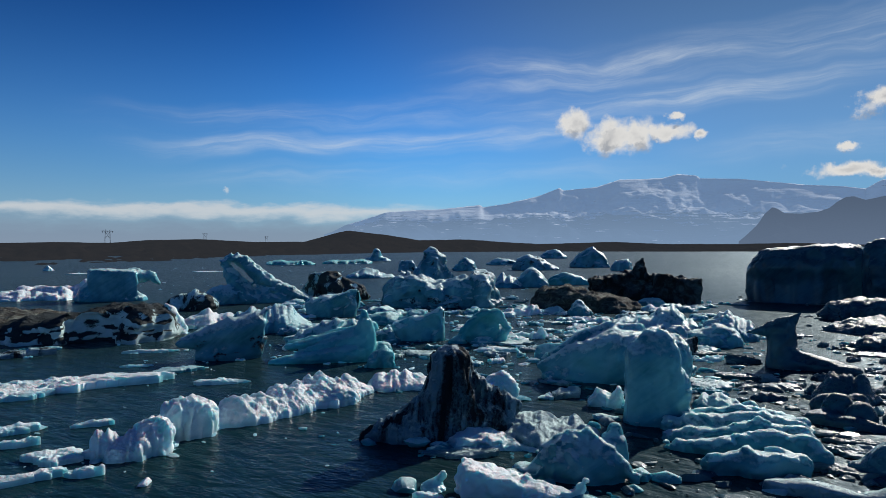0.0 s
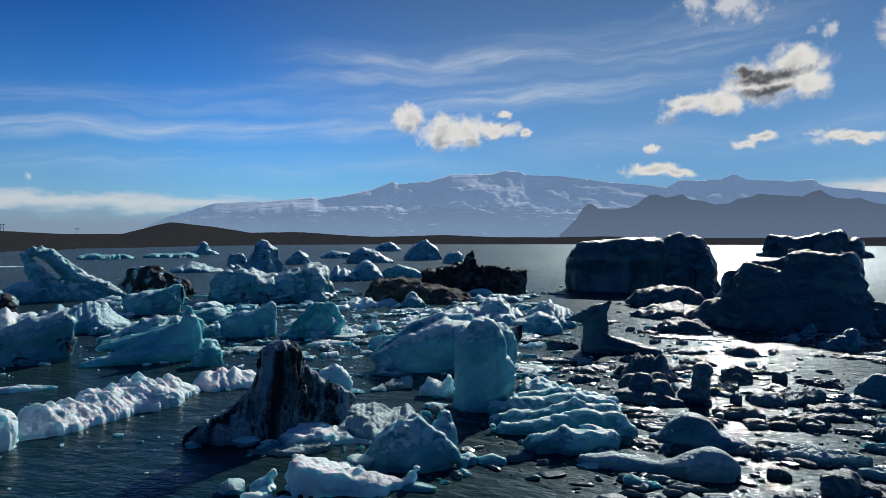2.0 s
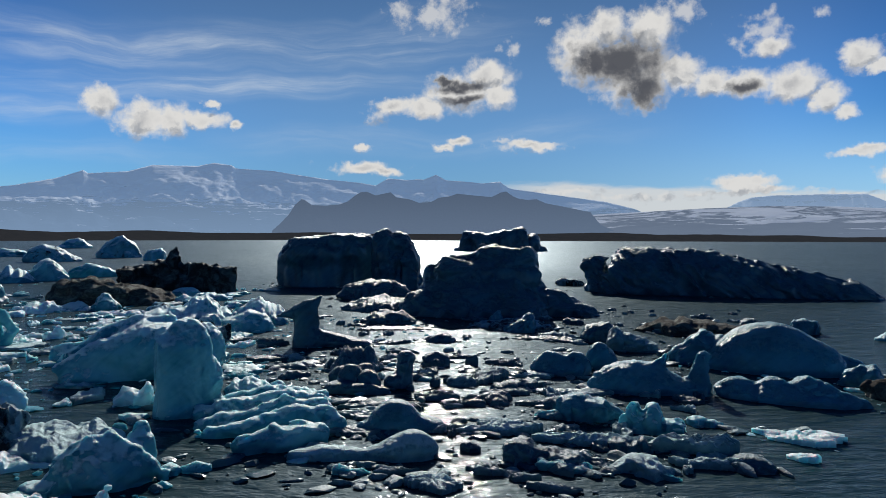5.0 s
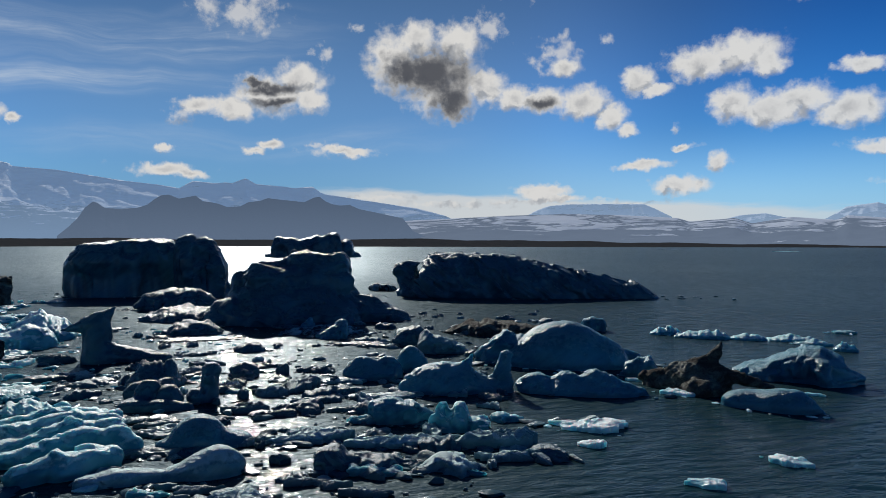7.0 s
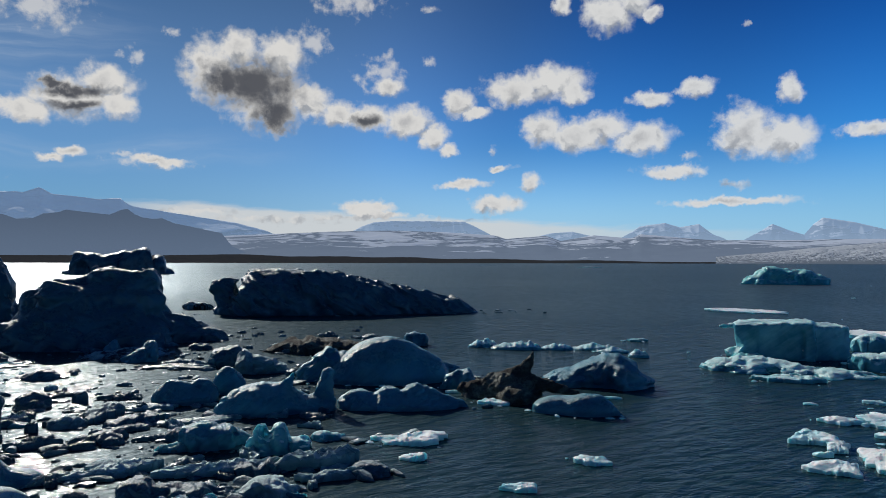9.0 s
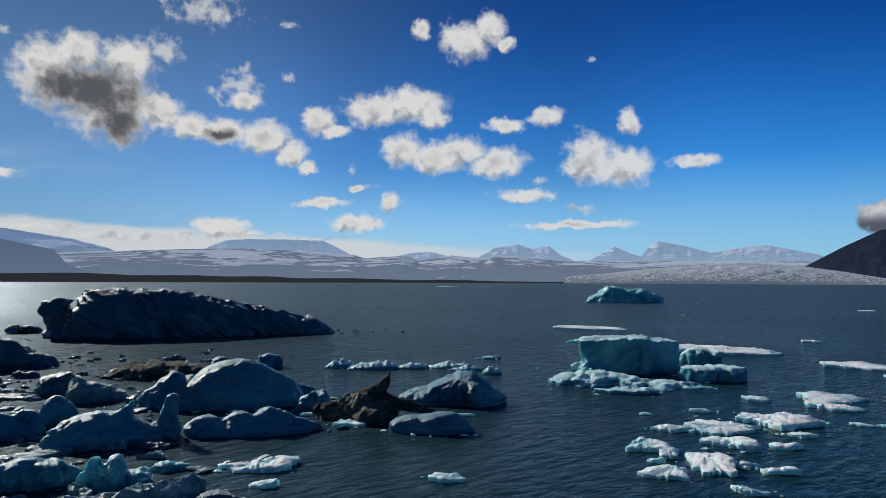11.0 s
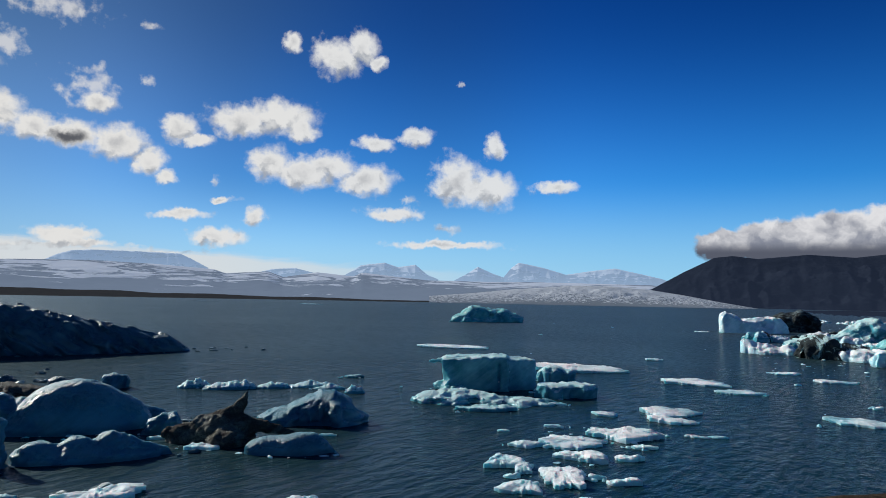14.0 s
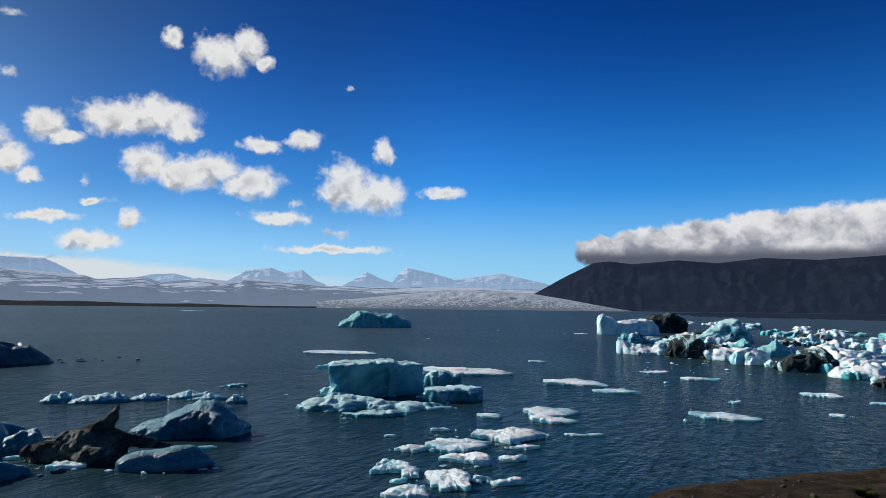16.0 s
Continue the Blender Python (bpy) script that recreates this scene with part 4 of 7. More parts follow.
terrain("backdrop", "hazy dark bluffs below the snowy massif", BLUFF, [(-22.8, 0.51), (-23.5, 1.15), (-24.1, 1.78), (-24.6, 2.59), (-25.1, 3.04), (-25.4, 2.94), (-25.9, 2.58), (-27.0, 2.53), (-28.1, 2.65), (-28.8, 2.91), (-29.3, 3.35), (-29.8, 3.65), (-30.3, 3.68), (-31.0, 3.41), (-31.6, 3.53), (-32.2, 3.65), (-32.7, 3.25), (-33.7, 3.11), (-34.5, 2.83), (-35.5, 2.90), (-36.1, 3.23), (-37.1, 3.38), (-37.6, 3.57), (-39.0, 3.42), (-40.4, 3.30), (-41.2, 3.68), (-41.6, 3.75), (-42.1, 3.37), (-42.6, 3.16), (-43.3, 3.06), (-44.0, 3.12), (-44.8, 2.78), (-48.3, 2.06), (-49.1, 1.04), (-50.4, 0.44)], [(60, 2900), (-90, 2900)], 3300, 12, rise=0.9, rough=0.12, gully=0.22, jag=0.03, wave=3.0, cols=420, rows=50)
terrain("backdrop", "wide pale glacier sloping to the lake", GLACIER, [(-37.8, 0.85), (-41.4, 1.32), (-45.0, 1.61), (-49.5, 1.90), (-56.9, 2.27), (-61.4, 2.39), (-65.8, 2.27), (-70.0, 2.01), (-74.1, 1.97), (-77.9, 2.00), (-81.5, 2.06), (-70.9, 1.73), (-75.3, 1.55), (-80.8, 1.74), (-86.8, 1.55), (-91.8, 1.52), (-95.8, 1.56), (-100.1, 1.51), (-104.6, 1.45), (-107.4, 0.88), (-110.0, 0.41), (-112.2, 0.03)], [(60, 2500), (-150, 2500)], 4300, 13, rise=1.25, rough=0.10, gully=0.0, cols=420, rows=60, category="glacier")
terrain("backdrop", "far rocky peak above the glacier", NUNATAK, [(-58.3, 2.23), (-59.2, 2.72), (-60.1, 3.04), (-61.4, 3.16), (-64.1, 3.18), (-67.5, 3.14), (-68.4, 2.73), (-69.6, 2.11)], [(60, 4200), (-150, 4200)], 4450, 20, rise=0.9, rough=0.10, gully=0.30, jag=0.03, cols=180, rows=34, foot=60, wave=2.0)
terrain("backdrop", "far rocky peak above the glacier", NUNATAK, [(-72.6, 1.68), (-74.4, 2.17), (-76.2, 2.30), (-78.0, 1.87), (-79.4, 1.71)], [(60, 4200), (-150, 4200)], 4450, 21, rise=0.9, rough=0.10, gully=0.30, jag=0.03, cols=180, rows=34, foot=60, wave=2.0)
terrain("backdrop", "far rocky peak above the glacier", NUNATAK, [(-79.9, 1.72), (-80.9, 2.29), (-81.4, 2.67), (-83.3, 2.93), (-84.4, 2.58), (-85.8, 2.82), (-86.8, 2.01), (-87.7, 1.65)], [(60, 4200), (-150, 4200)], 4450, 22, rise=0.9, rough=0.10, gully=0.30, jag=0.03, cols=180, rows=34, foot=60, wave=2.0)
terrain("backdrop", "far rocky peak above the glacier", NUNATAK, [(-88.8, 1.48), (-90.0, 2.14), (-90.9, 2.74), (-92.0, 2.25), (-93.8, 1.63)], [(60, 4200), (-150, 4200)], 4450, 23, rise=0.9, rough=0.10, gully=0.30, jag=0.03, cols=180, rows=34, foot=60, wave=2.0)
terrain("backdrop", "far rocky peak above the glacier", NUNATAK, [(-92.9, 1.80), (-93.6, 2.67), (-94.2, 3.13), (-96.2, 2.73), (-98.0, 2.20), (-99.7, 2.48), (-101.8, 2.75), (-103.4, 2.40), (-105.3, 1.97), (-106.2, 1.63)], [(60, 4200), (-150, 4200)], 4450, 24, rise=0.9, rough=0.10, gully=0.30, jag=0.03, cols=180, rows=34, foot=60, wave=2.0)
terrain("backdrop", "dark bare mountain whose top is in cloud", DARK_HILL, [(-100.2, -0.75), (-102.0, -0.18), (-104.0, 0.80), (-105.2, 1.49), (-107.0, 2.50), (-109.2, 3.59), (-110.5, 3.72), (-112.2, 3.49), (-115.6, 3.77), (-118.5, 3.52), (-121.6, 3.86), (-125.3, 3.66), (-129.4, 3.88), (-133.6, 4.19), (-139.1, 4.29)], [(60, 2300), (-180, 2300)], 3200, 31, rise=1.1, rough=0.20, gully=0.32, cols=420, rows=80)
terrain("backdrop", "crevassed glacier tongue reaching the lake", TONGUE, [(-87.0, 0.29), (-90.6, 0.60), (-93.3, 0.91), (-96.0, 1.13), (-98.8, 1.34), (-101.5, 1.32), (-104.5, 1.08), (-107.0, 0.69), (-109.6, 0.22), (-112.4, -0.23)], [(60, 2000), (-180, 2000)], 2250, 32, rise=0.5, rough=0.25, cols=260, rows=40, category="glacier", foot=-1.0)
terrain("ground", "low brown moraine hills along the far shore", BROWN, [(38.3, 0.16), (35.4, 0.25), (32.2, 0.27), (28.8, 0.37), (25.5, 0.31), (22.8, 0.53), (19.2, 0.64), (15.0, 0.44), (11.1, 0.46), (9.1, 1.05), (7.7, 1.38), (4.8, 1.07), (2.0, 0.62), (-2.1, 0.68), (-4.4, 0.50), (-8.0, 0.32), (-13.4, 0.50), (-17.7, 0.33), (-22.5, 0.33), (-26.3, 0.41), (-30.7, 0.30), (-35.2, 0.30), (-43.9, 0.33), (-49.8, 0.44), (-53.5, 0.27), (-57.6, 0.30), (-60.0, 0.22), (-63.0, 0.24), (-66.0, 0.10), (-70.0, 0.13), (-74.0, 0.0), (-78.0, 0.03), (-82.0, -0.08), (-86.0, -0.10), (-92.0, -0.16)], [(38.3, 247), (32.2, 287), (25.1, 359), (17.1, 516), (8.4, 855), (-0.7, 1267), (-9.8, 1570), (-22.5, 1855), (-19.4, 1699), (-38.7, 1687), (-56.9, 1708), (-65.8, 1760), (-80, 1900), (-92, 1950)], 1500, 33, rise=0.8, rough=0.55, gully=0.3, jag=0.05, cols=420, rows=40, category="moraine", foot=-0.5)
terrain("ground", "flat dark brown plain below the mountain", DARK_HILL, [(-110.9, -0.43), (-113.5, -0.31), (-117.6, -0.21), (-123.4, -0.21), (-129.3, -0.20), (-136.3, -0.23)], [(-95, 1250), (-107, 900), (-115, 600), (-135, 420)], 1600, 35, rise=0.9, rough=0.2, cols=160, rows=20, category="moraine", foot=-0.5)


def bank_height(az):
    """How far the edge of the bank lies from the eye's spot."""
    return np.interp(az, (-180, -145, -129, -126.6, -121, -114.5, -110, -104, -90, 60, 100, 180), (30, 18, 10.6, 9.7, 8.7, 7.8, 6.6, 4.2, 3.4, 3.4, 12, 30))


def shore_bank():
    a = np.linspace(-180, 180, 220)
    edge = bank_height(a)
    s = np.linspace(0, 1, 34)
    flat = np.concatenate([s * 0.999, 1 + np.linspace(0.02, 1, 16)])
    rows = []
    for f in flat:
        if f <= 1:
            d, z = edge * (0.0002 + 0.9998 * f), np.full_like(a, 6.42) - 0.10 * f**3 * 2
        else:
            d, z = edge + (f - 1) * 9.0, 6.22 - (f - 1) ** 0.85 * 7.0
        rows.append(np.stack([-np.sin(np.radians(a)) * d, np.cos(np.radians(a)) * d, z + 0 * a], -1))
    co = np.stack(rows, 0).reshape(-1, 3)
    co[:, 2] += 0.10 * fbm(co * 0.45, 4, 41) + 0.05 * fbm(co * 3.1, 3, 43)
    ob = part("ground", grid_mesh("ground", co, len(flat), len(a)), GRAVEL, None)
    return tagged(ob, "dark brown gravel bank above the lake", "ground", kind="structure")


shore_bank()


# ---- icebergs and floes ----
iceberg("small white iceberg on the lake", (-130.82, 233.61), 29.3, [(-1.8, 0.2), (-0.2, 1.8), (1.8, 0.1)], 2.4, ICE_WHITE)
ice_heap("low heap of broken white and blue ice", (-61.9, 108.9), 29.7, [(-7.6, 0.3), (-5.5, 1.1), (-3.3, 1.7), (-1.1, 1.9), (2, 1.9), (4.3, 1.5), (6.1, 2.7), (7.1, 1.1), (8.2, 0.1)], 12, ICE_WHITE, lumps=5, rows=2)
iceberg("low grey-brown ice bank covered in ash", (-45.27, 74.39), 31.5, [(-6.9, 0.2), (-4.1, 1.1), (-1.1, 1.6), (1.9, 1.3), (5.7, 0.7), (7.6, 0.1)], 16.4, ICE_GRIT, lump=0.12)
iceberg("long ice slab with black ash top and white face", (-32.28, 62.39), 5.5, [(-7.9, 0.3), (-6.2, 1.2), (-3.5, 1.9), (-0.3, 2.2), (3.1, 3), (6.7, 3.2), (8.3, 2.3), (8.9, 0.1)], 9.3, ICE_ROOF, full=3.2, flute=0.05, lump=0.1)
iceberg("upright slab of clean white ice", (-24.76, 65.36), -4.1, [(-1.2, 0.6), (-1, 2.8), (-0.4, 2.8), (0.3, 1.5), (1.2, 0.1)], 1.2, ICE_WHITE, full=4, lump=0.06)
iceberg("rounded white iceberg crossed by black ash layers", (-32.2, 90.76), -0.4, [(-3.3, 0.2), (-2.6, 1.4), (-1.5, 2.3), (0.3, 2.7), (2.3, 2), (3.4, 0.3)], 4.1, ICE_BAND, lump=0.12)
iceberg("white ice blocks at the foot of a tall berg", (-30.26, 103.61), 16.3, [(-3.2, 0.3), (-1.7, 2.2), (0.1, 2.4), (2.1, 1.8), (3.3, 0.1)], 4.2, ICE_BLUE, full=3, lump=0.16)
melted("blue iceberg shaped like an upturned boat with overhanging ends", (-16.16, 50.84), 17.6,
       [rod((-2.7, 0, 1.15, 0.25), (-1.2, 0, 1.35, 0.75), (1.2, 0, 1.9, 1.15), (2.7, 0, 2.4, 0.85), deep=1.1), ball(0.6, 0, 0.2, 2.2, 1.25, 1.3), ball(2.4, 0, 0.9, 0.9, 0.9, 1.3),
        rod((2.6, 0, 2.7, 0.55), (3.6, 0, 3.5, 0.10)), ball(3.05, -0.1, 1.25, 0.45, 0.5, 0.28)], ICE_SEAM, cuts=[ball(3.75, -0.3, 2.1, 0.55, 1.2, 0.5)], blend=0.35, wave=(0.06, 1.6), slant=(0.06, 0.8, 112.0), dent=(0.03, 1.1))
ice_heap("heap of small white ice blocks", (-23.41, 71.67), 18.2, [(-3.1, 0.5), (-1.6, 1.5), (0.3, 1.7), (2, 1.3), (3.1, 0.1)], 5.3, ICE_WHITE, lumps=4, rows=3)
ice_heap("heap of blue-white ice lumps", (-16.25, 68.32), 13.5, [(-3.9, 1.4), (-2.4, 2.6), (-0.4, 2.7), (1.4, 2.1), (2.9, 1.3), (4, 0.1)], 5.6, ICE_BLUE, lumps=4, rows=3)
iceberg("dirty white iceberg streaked with black ash", (-17.59, 109.65), -10.9, [(-6.3, 0.2), (-4.2, 2.2), (-2.2, 4), (-0.1, 4.4), (1.8, 4.1), (4.3, 2.4), (6.4, 0.1)], 7.1, ICE_BAND, full=2, lump=0.14, flute=0.04)
iceberg("smooth wedge of blue ice", (-12.91, 82.47), -11.1, [(-3.3, 1), (-2.6, 2.1), (-0.6, 2.6), (1.7, 2.9), (3.3, 3.2), (4.8, 2.8), (4.2, 1.8), (3.3, 0.6)], 3.8, ICE_BLUE, full=3, flare=0.85, lump=0.07)
iceberg("far low rows of turquoise ice", (-69.31, 321.05), 12.2, [(-11.3, 0.8), (-6.3, 2.4), (1.3, 1.6), (6.3, 2.3), (11.4, 0.5)], 20.7, ICE_TEAL, lump=0.13)
iceberg("far low rows of turquoise ice", (-46.77, 344.87), 7.7, [(-12.3, 0.3), (-6.8, 2), (1.4, 1.4), (6.9, 2.5), (12.4, 0.6)], 22, ICE_TEAL, lump=0.13)
iceberg("far small peaked iceberg", (-38.74, 409), 5.4, [(-8.5, 0.2), (-3.6, 2.5), (0, 7.5), (3.3, 2.9), (8.5, 0.2)], 10.2, ICE_BLUE, lump=0.13)
ice_heap("low blue-white ice heap", (-19.06, 187.26), 5.8, [(-6.7, 0.3), (-4, 2), (0.4, 2.6), (4.9, 1.1), (6.7, 0.1)], 10.6, ICE_BLUE, lumps=3, rows=2)
iceberg("small dark block of blue ice", (-11.76, 236.64), 2.8, [(-3.4, 0.5), (-2.7, 3.5), (1.5, 3.9), (3.4, 0.5)], 4.7, ICE_SEAM, full=4)
iceberg("peaked blue iceberg streaked with dark ash", (-2.2, 153.43), 0.8, [(-5.2, 0.4), (-3, 4.4), (-1.5, 7.1), (0, 8.3), (1.7, 7.7), (3.6, 4.4), (5.2, 1.4)], 7.1, ICE_SEAM, full=2.2, lump=0.14)
iceberg("broad castle-shaped blue iceberg with dark seams", (-0.14, 97.13), 0.1, [(-8.6, 0.9), (-7.2, 3.2), (-6, 4.1), (-4.4, 4.4), (-1.7, 3.8), (1.4, 3.7), (3.9, 4.5), (5.4, 5.1), (6.4, 4.5), (7.3, 2.6), (8.6, 0.1)], 9, ICE_SEAM, full=2.6, lump=0.14, flute=0.04)
iceberg("small peaked blue iceberg", (7.66, 244.18), -1.8, [(-4.5, 0.7), (-2.2, 2.8), (-0.2, 4.8), (2.1, 3.4), (4.5, 0.7)], 6.2, ICE_BLUE, lump=0.16)
ice_heap("low blue ice heap", (12.98, 142.52), -5.2, [(-3.1, 1), (-1.4, 3.1), (0.8, 2.6), (3.1, 0.5)], 5, ICE_BLUE, lumps=2, rows=2)
iceberg("dark blue peaked iceberg", (33.38, 254.31), -7.5, [(-8.6, 0.6), (-6, 4.3), (-2.5, 5.7), (2.9, 3.5), (8.6, 0.3)], 12, ICE_SEAM, full=2.2)
iceberg("far rounded blue iceberg", (82.46, 531.89), -8.8, [(-11.4, 0.7), (-3.8, 5.9), (3.4, 7.2), (11.4, 1.2)], 16.1, ICE_BLUE)
iceberg("far peaked dark blue iceberg", (60.64, 290.53), -11.8, [(-8.3, 0.7), (-5.1, 5), (-2.1, 7.6), (1.8, 8.7), (4.5, 5), (8.2, 0.9)], 10.1, ICE_SEAM, full=2.2)
iceberg("small blue ice block", (62.86, 247.04), -14.3, [(-4.1, 0.7), (-2.5, 3.9), (2.1, 4.3), (4, 1.2)], 5.1, ICE_BLUE, full=3)
iceberg("far low blue ice", (27.58, 323.93), -4.9, [(-7.8, 0.9), (-2.6, 3.5), (5.2, 2.5), (7.8, 0.4)], 9.3, ICE_BLUE, lump=0.13)
iceberg("small pale blue iceberg", (17.86, 144.55), -7.1, [(-3.9, 0.4), (-1.4, 2.8), (0.7, 4.1), (2.3, 2.6), (3.9, 0.4)], 4.7, ICE_BLUE, lump=0.1)
iceberg("smooth pale blue ice slab", (27.52, 153.14), -10.2, [(-4.9, 0.5), (-4, 2), (-0.7, 2.8), (2.6, 2), (4.8, 0.3)], 3.9, ICE_TEAL, full=3, lump=0.05)
melted("black sooty iceberg with a sharp peak and square end", (29.13, 102.44), -15.9,
       [slab(-4.2, 0, 1.6, 3.2, 2.4, 2.5, 0.4, 10, -10), rod((-0.6, 0, 1.2, 2.0), (-0.5, 0, 4.2, 1.2), (-0.2, 0, 6.3, 0.3)), slab(4.2, -0.4, 1.5, 3.5, 2.2, 2.5, 0.4, 14, 7), ball(1.0, 0, 0.8, 3.0, 2.4, 2.6)], ICE_ASH, blend=0.35, wave=(0.2, 2.0), slant=(0.28, 1.3, 60.0), dent=(0.2, 1.3), crumble=0.12)
iceberg("low dirty ice bank dusted with grey ash", (18.92, 92.24), -11.6, [(-7.4, 1.2), (-6.2, 2.8), (-2.9, 3.3), (0.7, 2.5), (4.3, 1.4), (7.1, 0.1)], 10, ICE_GRIT, full=2.4, lump=0.13, fine=0.08)
iceberg("small pointed blue ice block", (16.3, 83.78), -11.1, [(-1.7, 0.1), (-0.2, 1.9), (1.6, 0.2)], 2.4, ICE_BLUE, full=1.8)
ice_heap("heap of small blue ice lumps", (11.71, 88.01), -7.6, [(-3.8, 0.1), (-2.5, 0.7), (-1.1, 0.9), (0.7, 0.3), (2.4, 0.9), (3.7, 0.1)], 7.4, ICE_BLUE, lumps=4, rows=2)
iceberg("smooth blue ice wedge with a raised end", (-2.3, 61.6), -12.9, [(-2.5, 0.3), (-2, 1.4), (-0.4, 2), (1.2, 2.4), (2.3, 2.9), (2.7, 2.2), (2.5, 0.5)], 2.4, ICE_BLUE, full=3.4, lump=0.06)
iceberg("sloping blue iceberg behind a horn of ice", (-9.59, 58.25), 9.4, [(-3.52, 0.36), (-2.17, 1.21), (-0.58, 1.88), (1.49, 2.22), (2.89, 1.92), (3.59, 0.64)], 4.24, ICE_BLUE, full=2.2, lump=0.12)
iceberg("small blue ice block", (-5.05, 59.85), 4.9, [(-1.2, 0.3), (-0.5, 1), (0.6, 1.3), (1.2, 0.5)], 1.7, ICE_BLUE, lump=0.16)
melted("translucent turquoise iceberg with melted hollows", (3.02, 59.63), -2.9,
       [rod((-1.6, 0, 0.2, 0.45), (-0.8, 0, 1.5, 0.40), (0.4, 0, 2.5, 0.42), (1.6, 0, 2.5, 0.42), (2.4, 0, 1.3, 0.36), (1.7, 0, 0.1, 0.5)), ball(0.4, 0.25, 0.6, 1.6, 0.55, 1.75), ball(-1.8, -0.3, 0, 0.9, 0.7, 0.5)], ICE_TEAL, cuts=[ball(0.9, -0.4, 1.5, 0.5, 0.45, 0.45)], blend=0.25, wave=(0.06, 0.9), dent=(0.06, 0.6))
iceberg("clear turquoise ice lump", (-4.16, 47.64), 5, [(-1.06, 0.05), (-0.68, 0.81), (0.22, 1.44), (0.87, 1.17), (1.06, 0.25)], 1.47, ICE_TEAL, lump=0.13, fine=0.1)
ice_heap("rounded white ice lump", (-12.85, 27.41), 25.4, [(-0.65, 0.64), (-0.23, 1.06), (0.26, 0.92), (0.66, 0.26)], 1.11, ICE_WHITE, lumps=2, rows=2)
iceberg("melting blue-white ice block with furrowed sides", (-11.76, 27.47), 48.5, [(-1.36, 0.12), (-0.94, 0.42), (-0.46, 0.63), (-0.07, 0.88), (0.42, 1.12), (0.87, 1.38), (1.18, 1.2), (1.37, 0.63), (1.41, 0.05)], 1.75, ICE_WHITE, full=3.4, lump=0.05, flute=0.14, rag=0.1, scoop=6)
iceberg("square block of pale blue ice with furrowed sides", (-10.87, 30.34), 44.9, [(-1.18, 0.09), (-1.09, 1.23), (-0.89, 1.6), (-0.05, 1.69), (0.85, 1.53), (1.11, 1.08), (1.21, 0.05)], 1.68, ICE_WHITE, full=5, lump=0.03, flute=0.14, bulge=0.2, rag=0.06, scoop=5)
ice_heap("long crumbling ridge of white ice", (-7.62, 35.21), 52.4, [(-5.19, 0.4), (-4.23, 0.75), (-3.37, 1.06), (-2.51, 1.08), (-1.74, 0.84), (-1.1, 1.04), (-0.22, 1.07), (0.86, 1.37), (1.76, 1.23), (2.85, 1.06), (3.96, 0.71), (5.45, 0.05)], 2.96, ICE_WHITE, lumps=6, lump=0.13, fine=0.07)
ice_heap("crumbling white ice behind a ridge", (-6.1, 38.16), 34.2, [(-2.7, 0.43), (-1.73, 1.19), (-0.74, 1.35), (0.58, 1.13), (1.91, 0.73), (2.76, 0.16)], 1.98, ICE_WHITE, lumps=4, lump=0.12, fine=0.06)
iceberg("white ice block with a rounded top", (-5.43, 36.54), 8.5, [(-1.16, 0.05), (-0.65, 0.64), (0.1, 0.97), (0.79, 0.84), (1.17, 0.05)], 1.86, ICE_WHITE, lump=0.16, fine=0.08)
ice_heap("lumpy white ice ridge", (-2.49, 40.87), 3.5, [(-1.98, 0.05), (-1.46, 0.74), (-0.55, 0.93), (0.68, 1.05), (1.99, 0.38)], 3.07, ICE_WHITE, lumps=3, rows=3)
ice_heap("heap of grey-white ice rubble", (4.36, 30.09), -8.4, [(-2.29, 0.05), (-1.81, 0.7), (-1.1, 1.21), (-0.15, 1), (0.8, 0.84), (1.85, 0.69), (2.24, 0.19)], 3.92, ICE_DUST, lumps=5, rows=4, fine=0.06)
melted("large wedge of blue-white ice with a scalloped face", (4.98, 24.97), -11.5,
       [ball(-0.2, 0, 0.0, 1.65, 1.0, 1.55), rod((-1.0, 0.1, 1.30, 0.16), (0.1, 0.1, 1.45, 0.25), (0.9, -0.2, 0.8, 0.25), (1.7, -0.3, 0.05, 0.22)), rod((0.8, 0.7, 0.2, 0.75), (1.0, 0.7, 1.0, 0.52), (1.05, 0.75, 1.62, 0.22)),
        ball(-1.9, -0.1, 0.0, 0.8, 0.6, 0.45), ball(1.9, 0.2, 0.1, 0.5, 0.4, 0.3)], ICE_BLUE, blend=0.22, wave=(0.05, 0.9), dent=(0.06, 0.55))
melted("low white ice ridge near the bank", (1.86, 23.13), -4.5,
       [slab(-0.15, 0, 0.30, 1.25, 0.75, 0.50, 0.20, 6, 16), rod((0.8, -0.1, 0.25, 0.42), (2.4, -0.1, 0.0, 0.28)), rod((2.5, 0, 0.0, 0.32), (2.68, 0, 0.50, 0.14)), ball(1.2, -0.5, 0.1, 0.7, 0.5, 0.45),
        ball(-2.2, 0.4, 0.0, 0.55, 0.45, 0.28), rod((-2.4, 0.6, 0.0, 0.3), (-1.9, 0.6, 0.35, 0.16)), ball(-1.5, -0.8, 0, 0.5, 0.4, 0.22)], ICE_WHITE, blend=0.2, wave=(0.05, 0.7), dent=(0.05, 0.45))
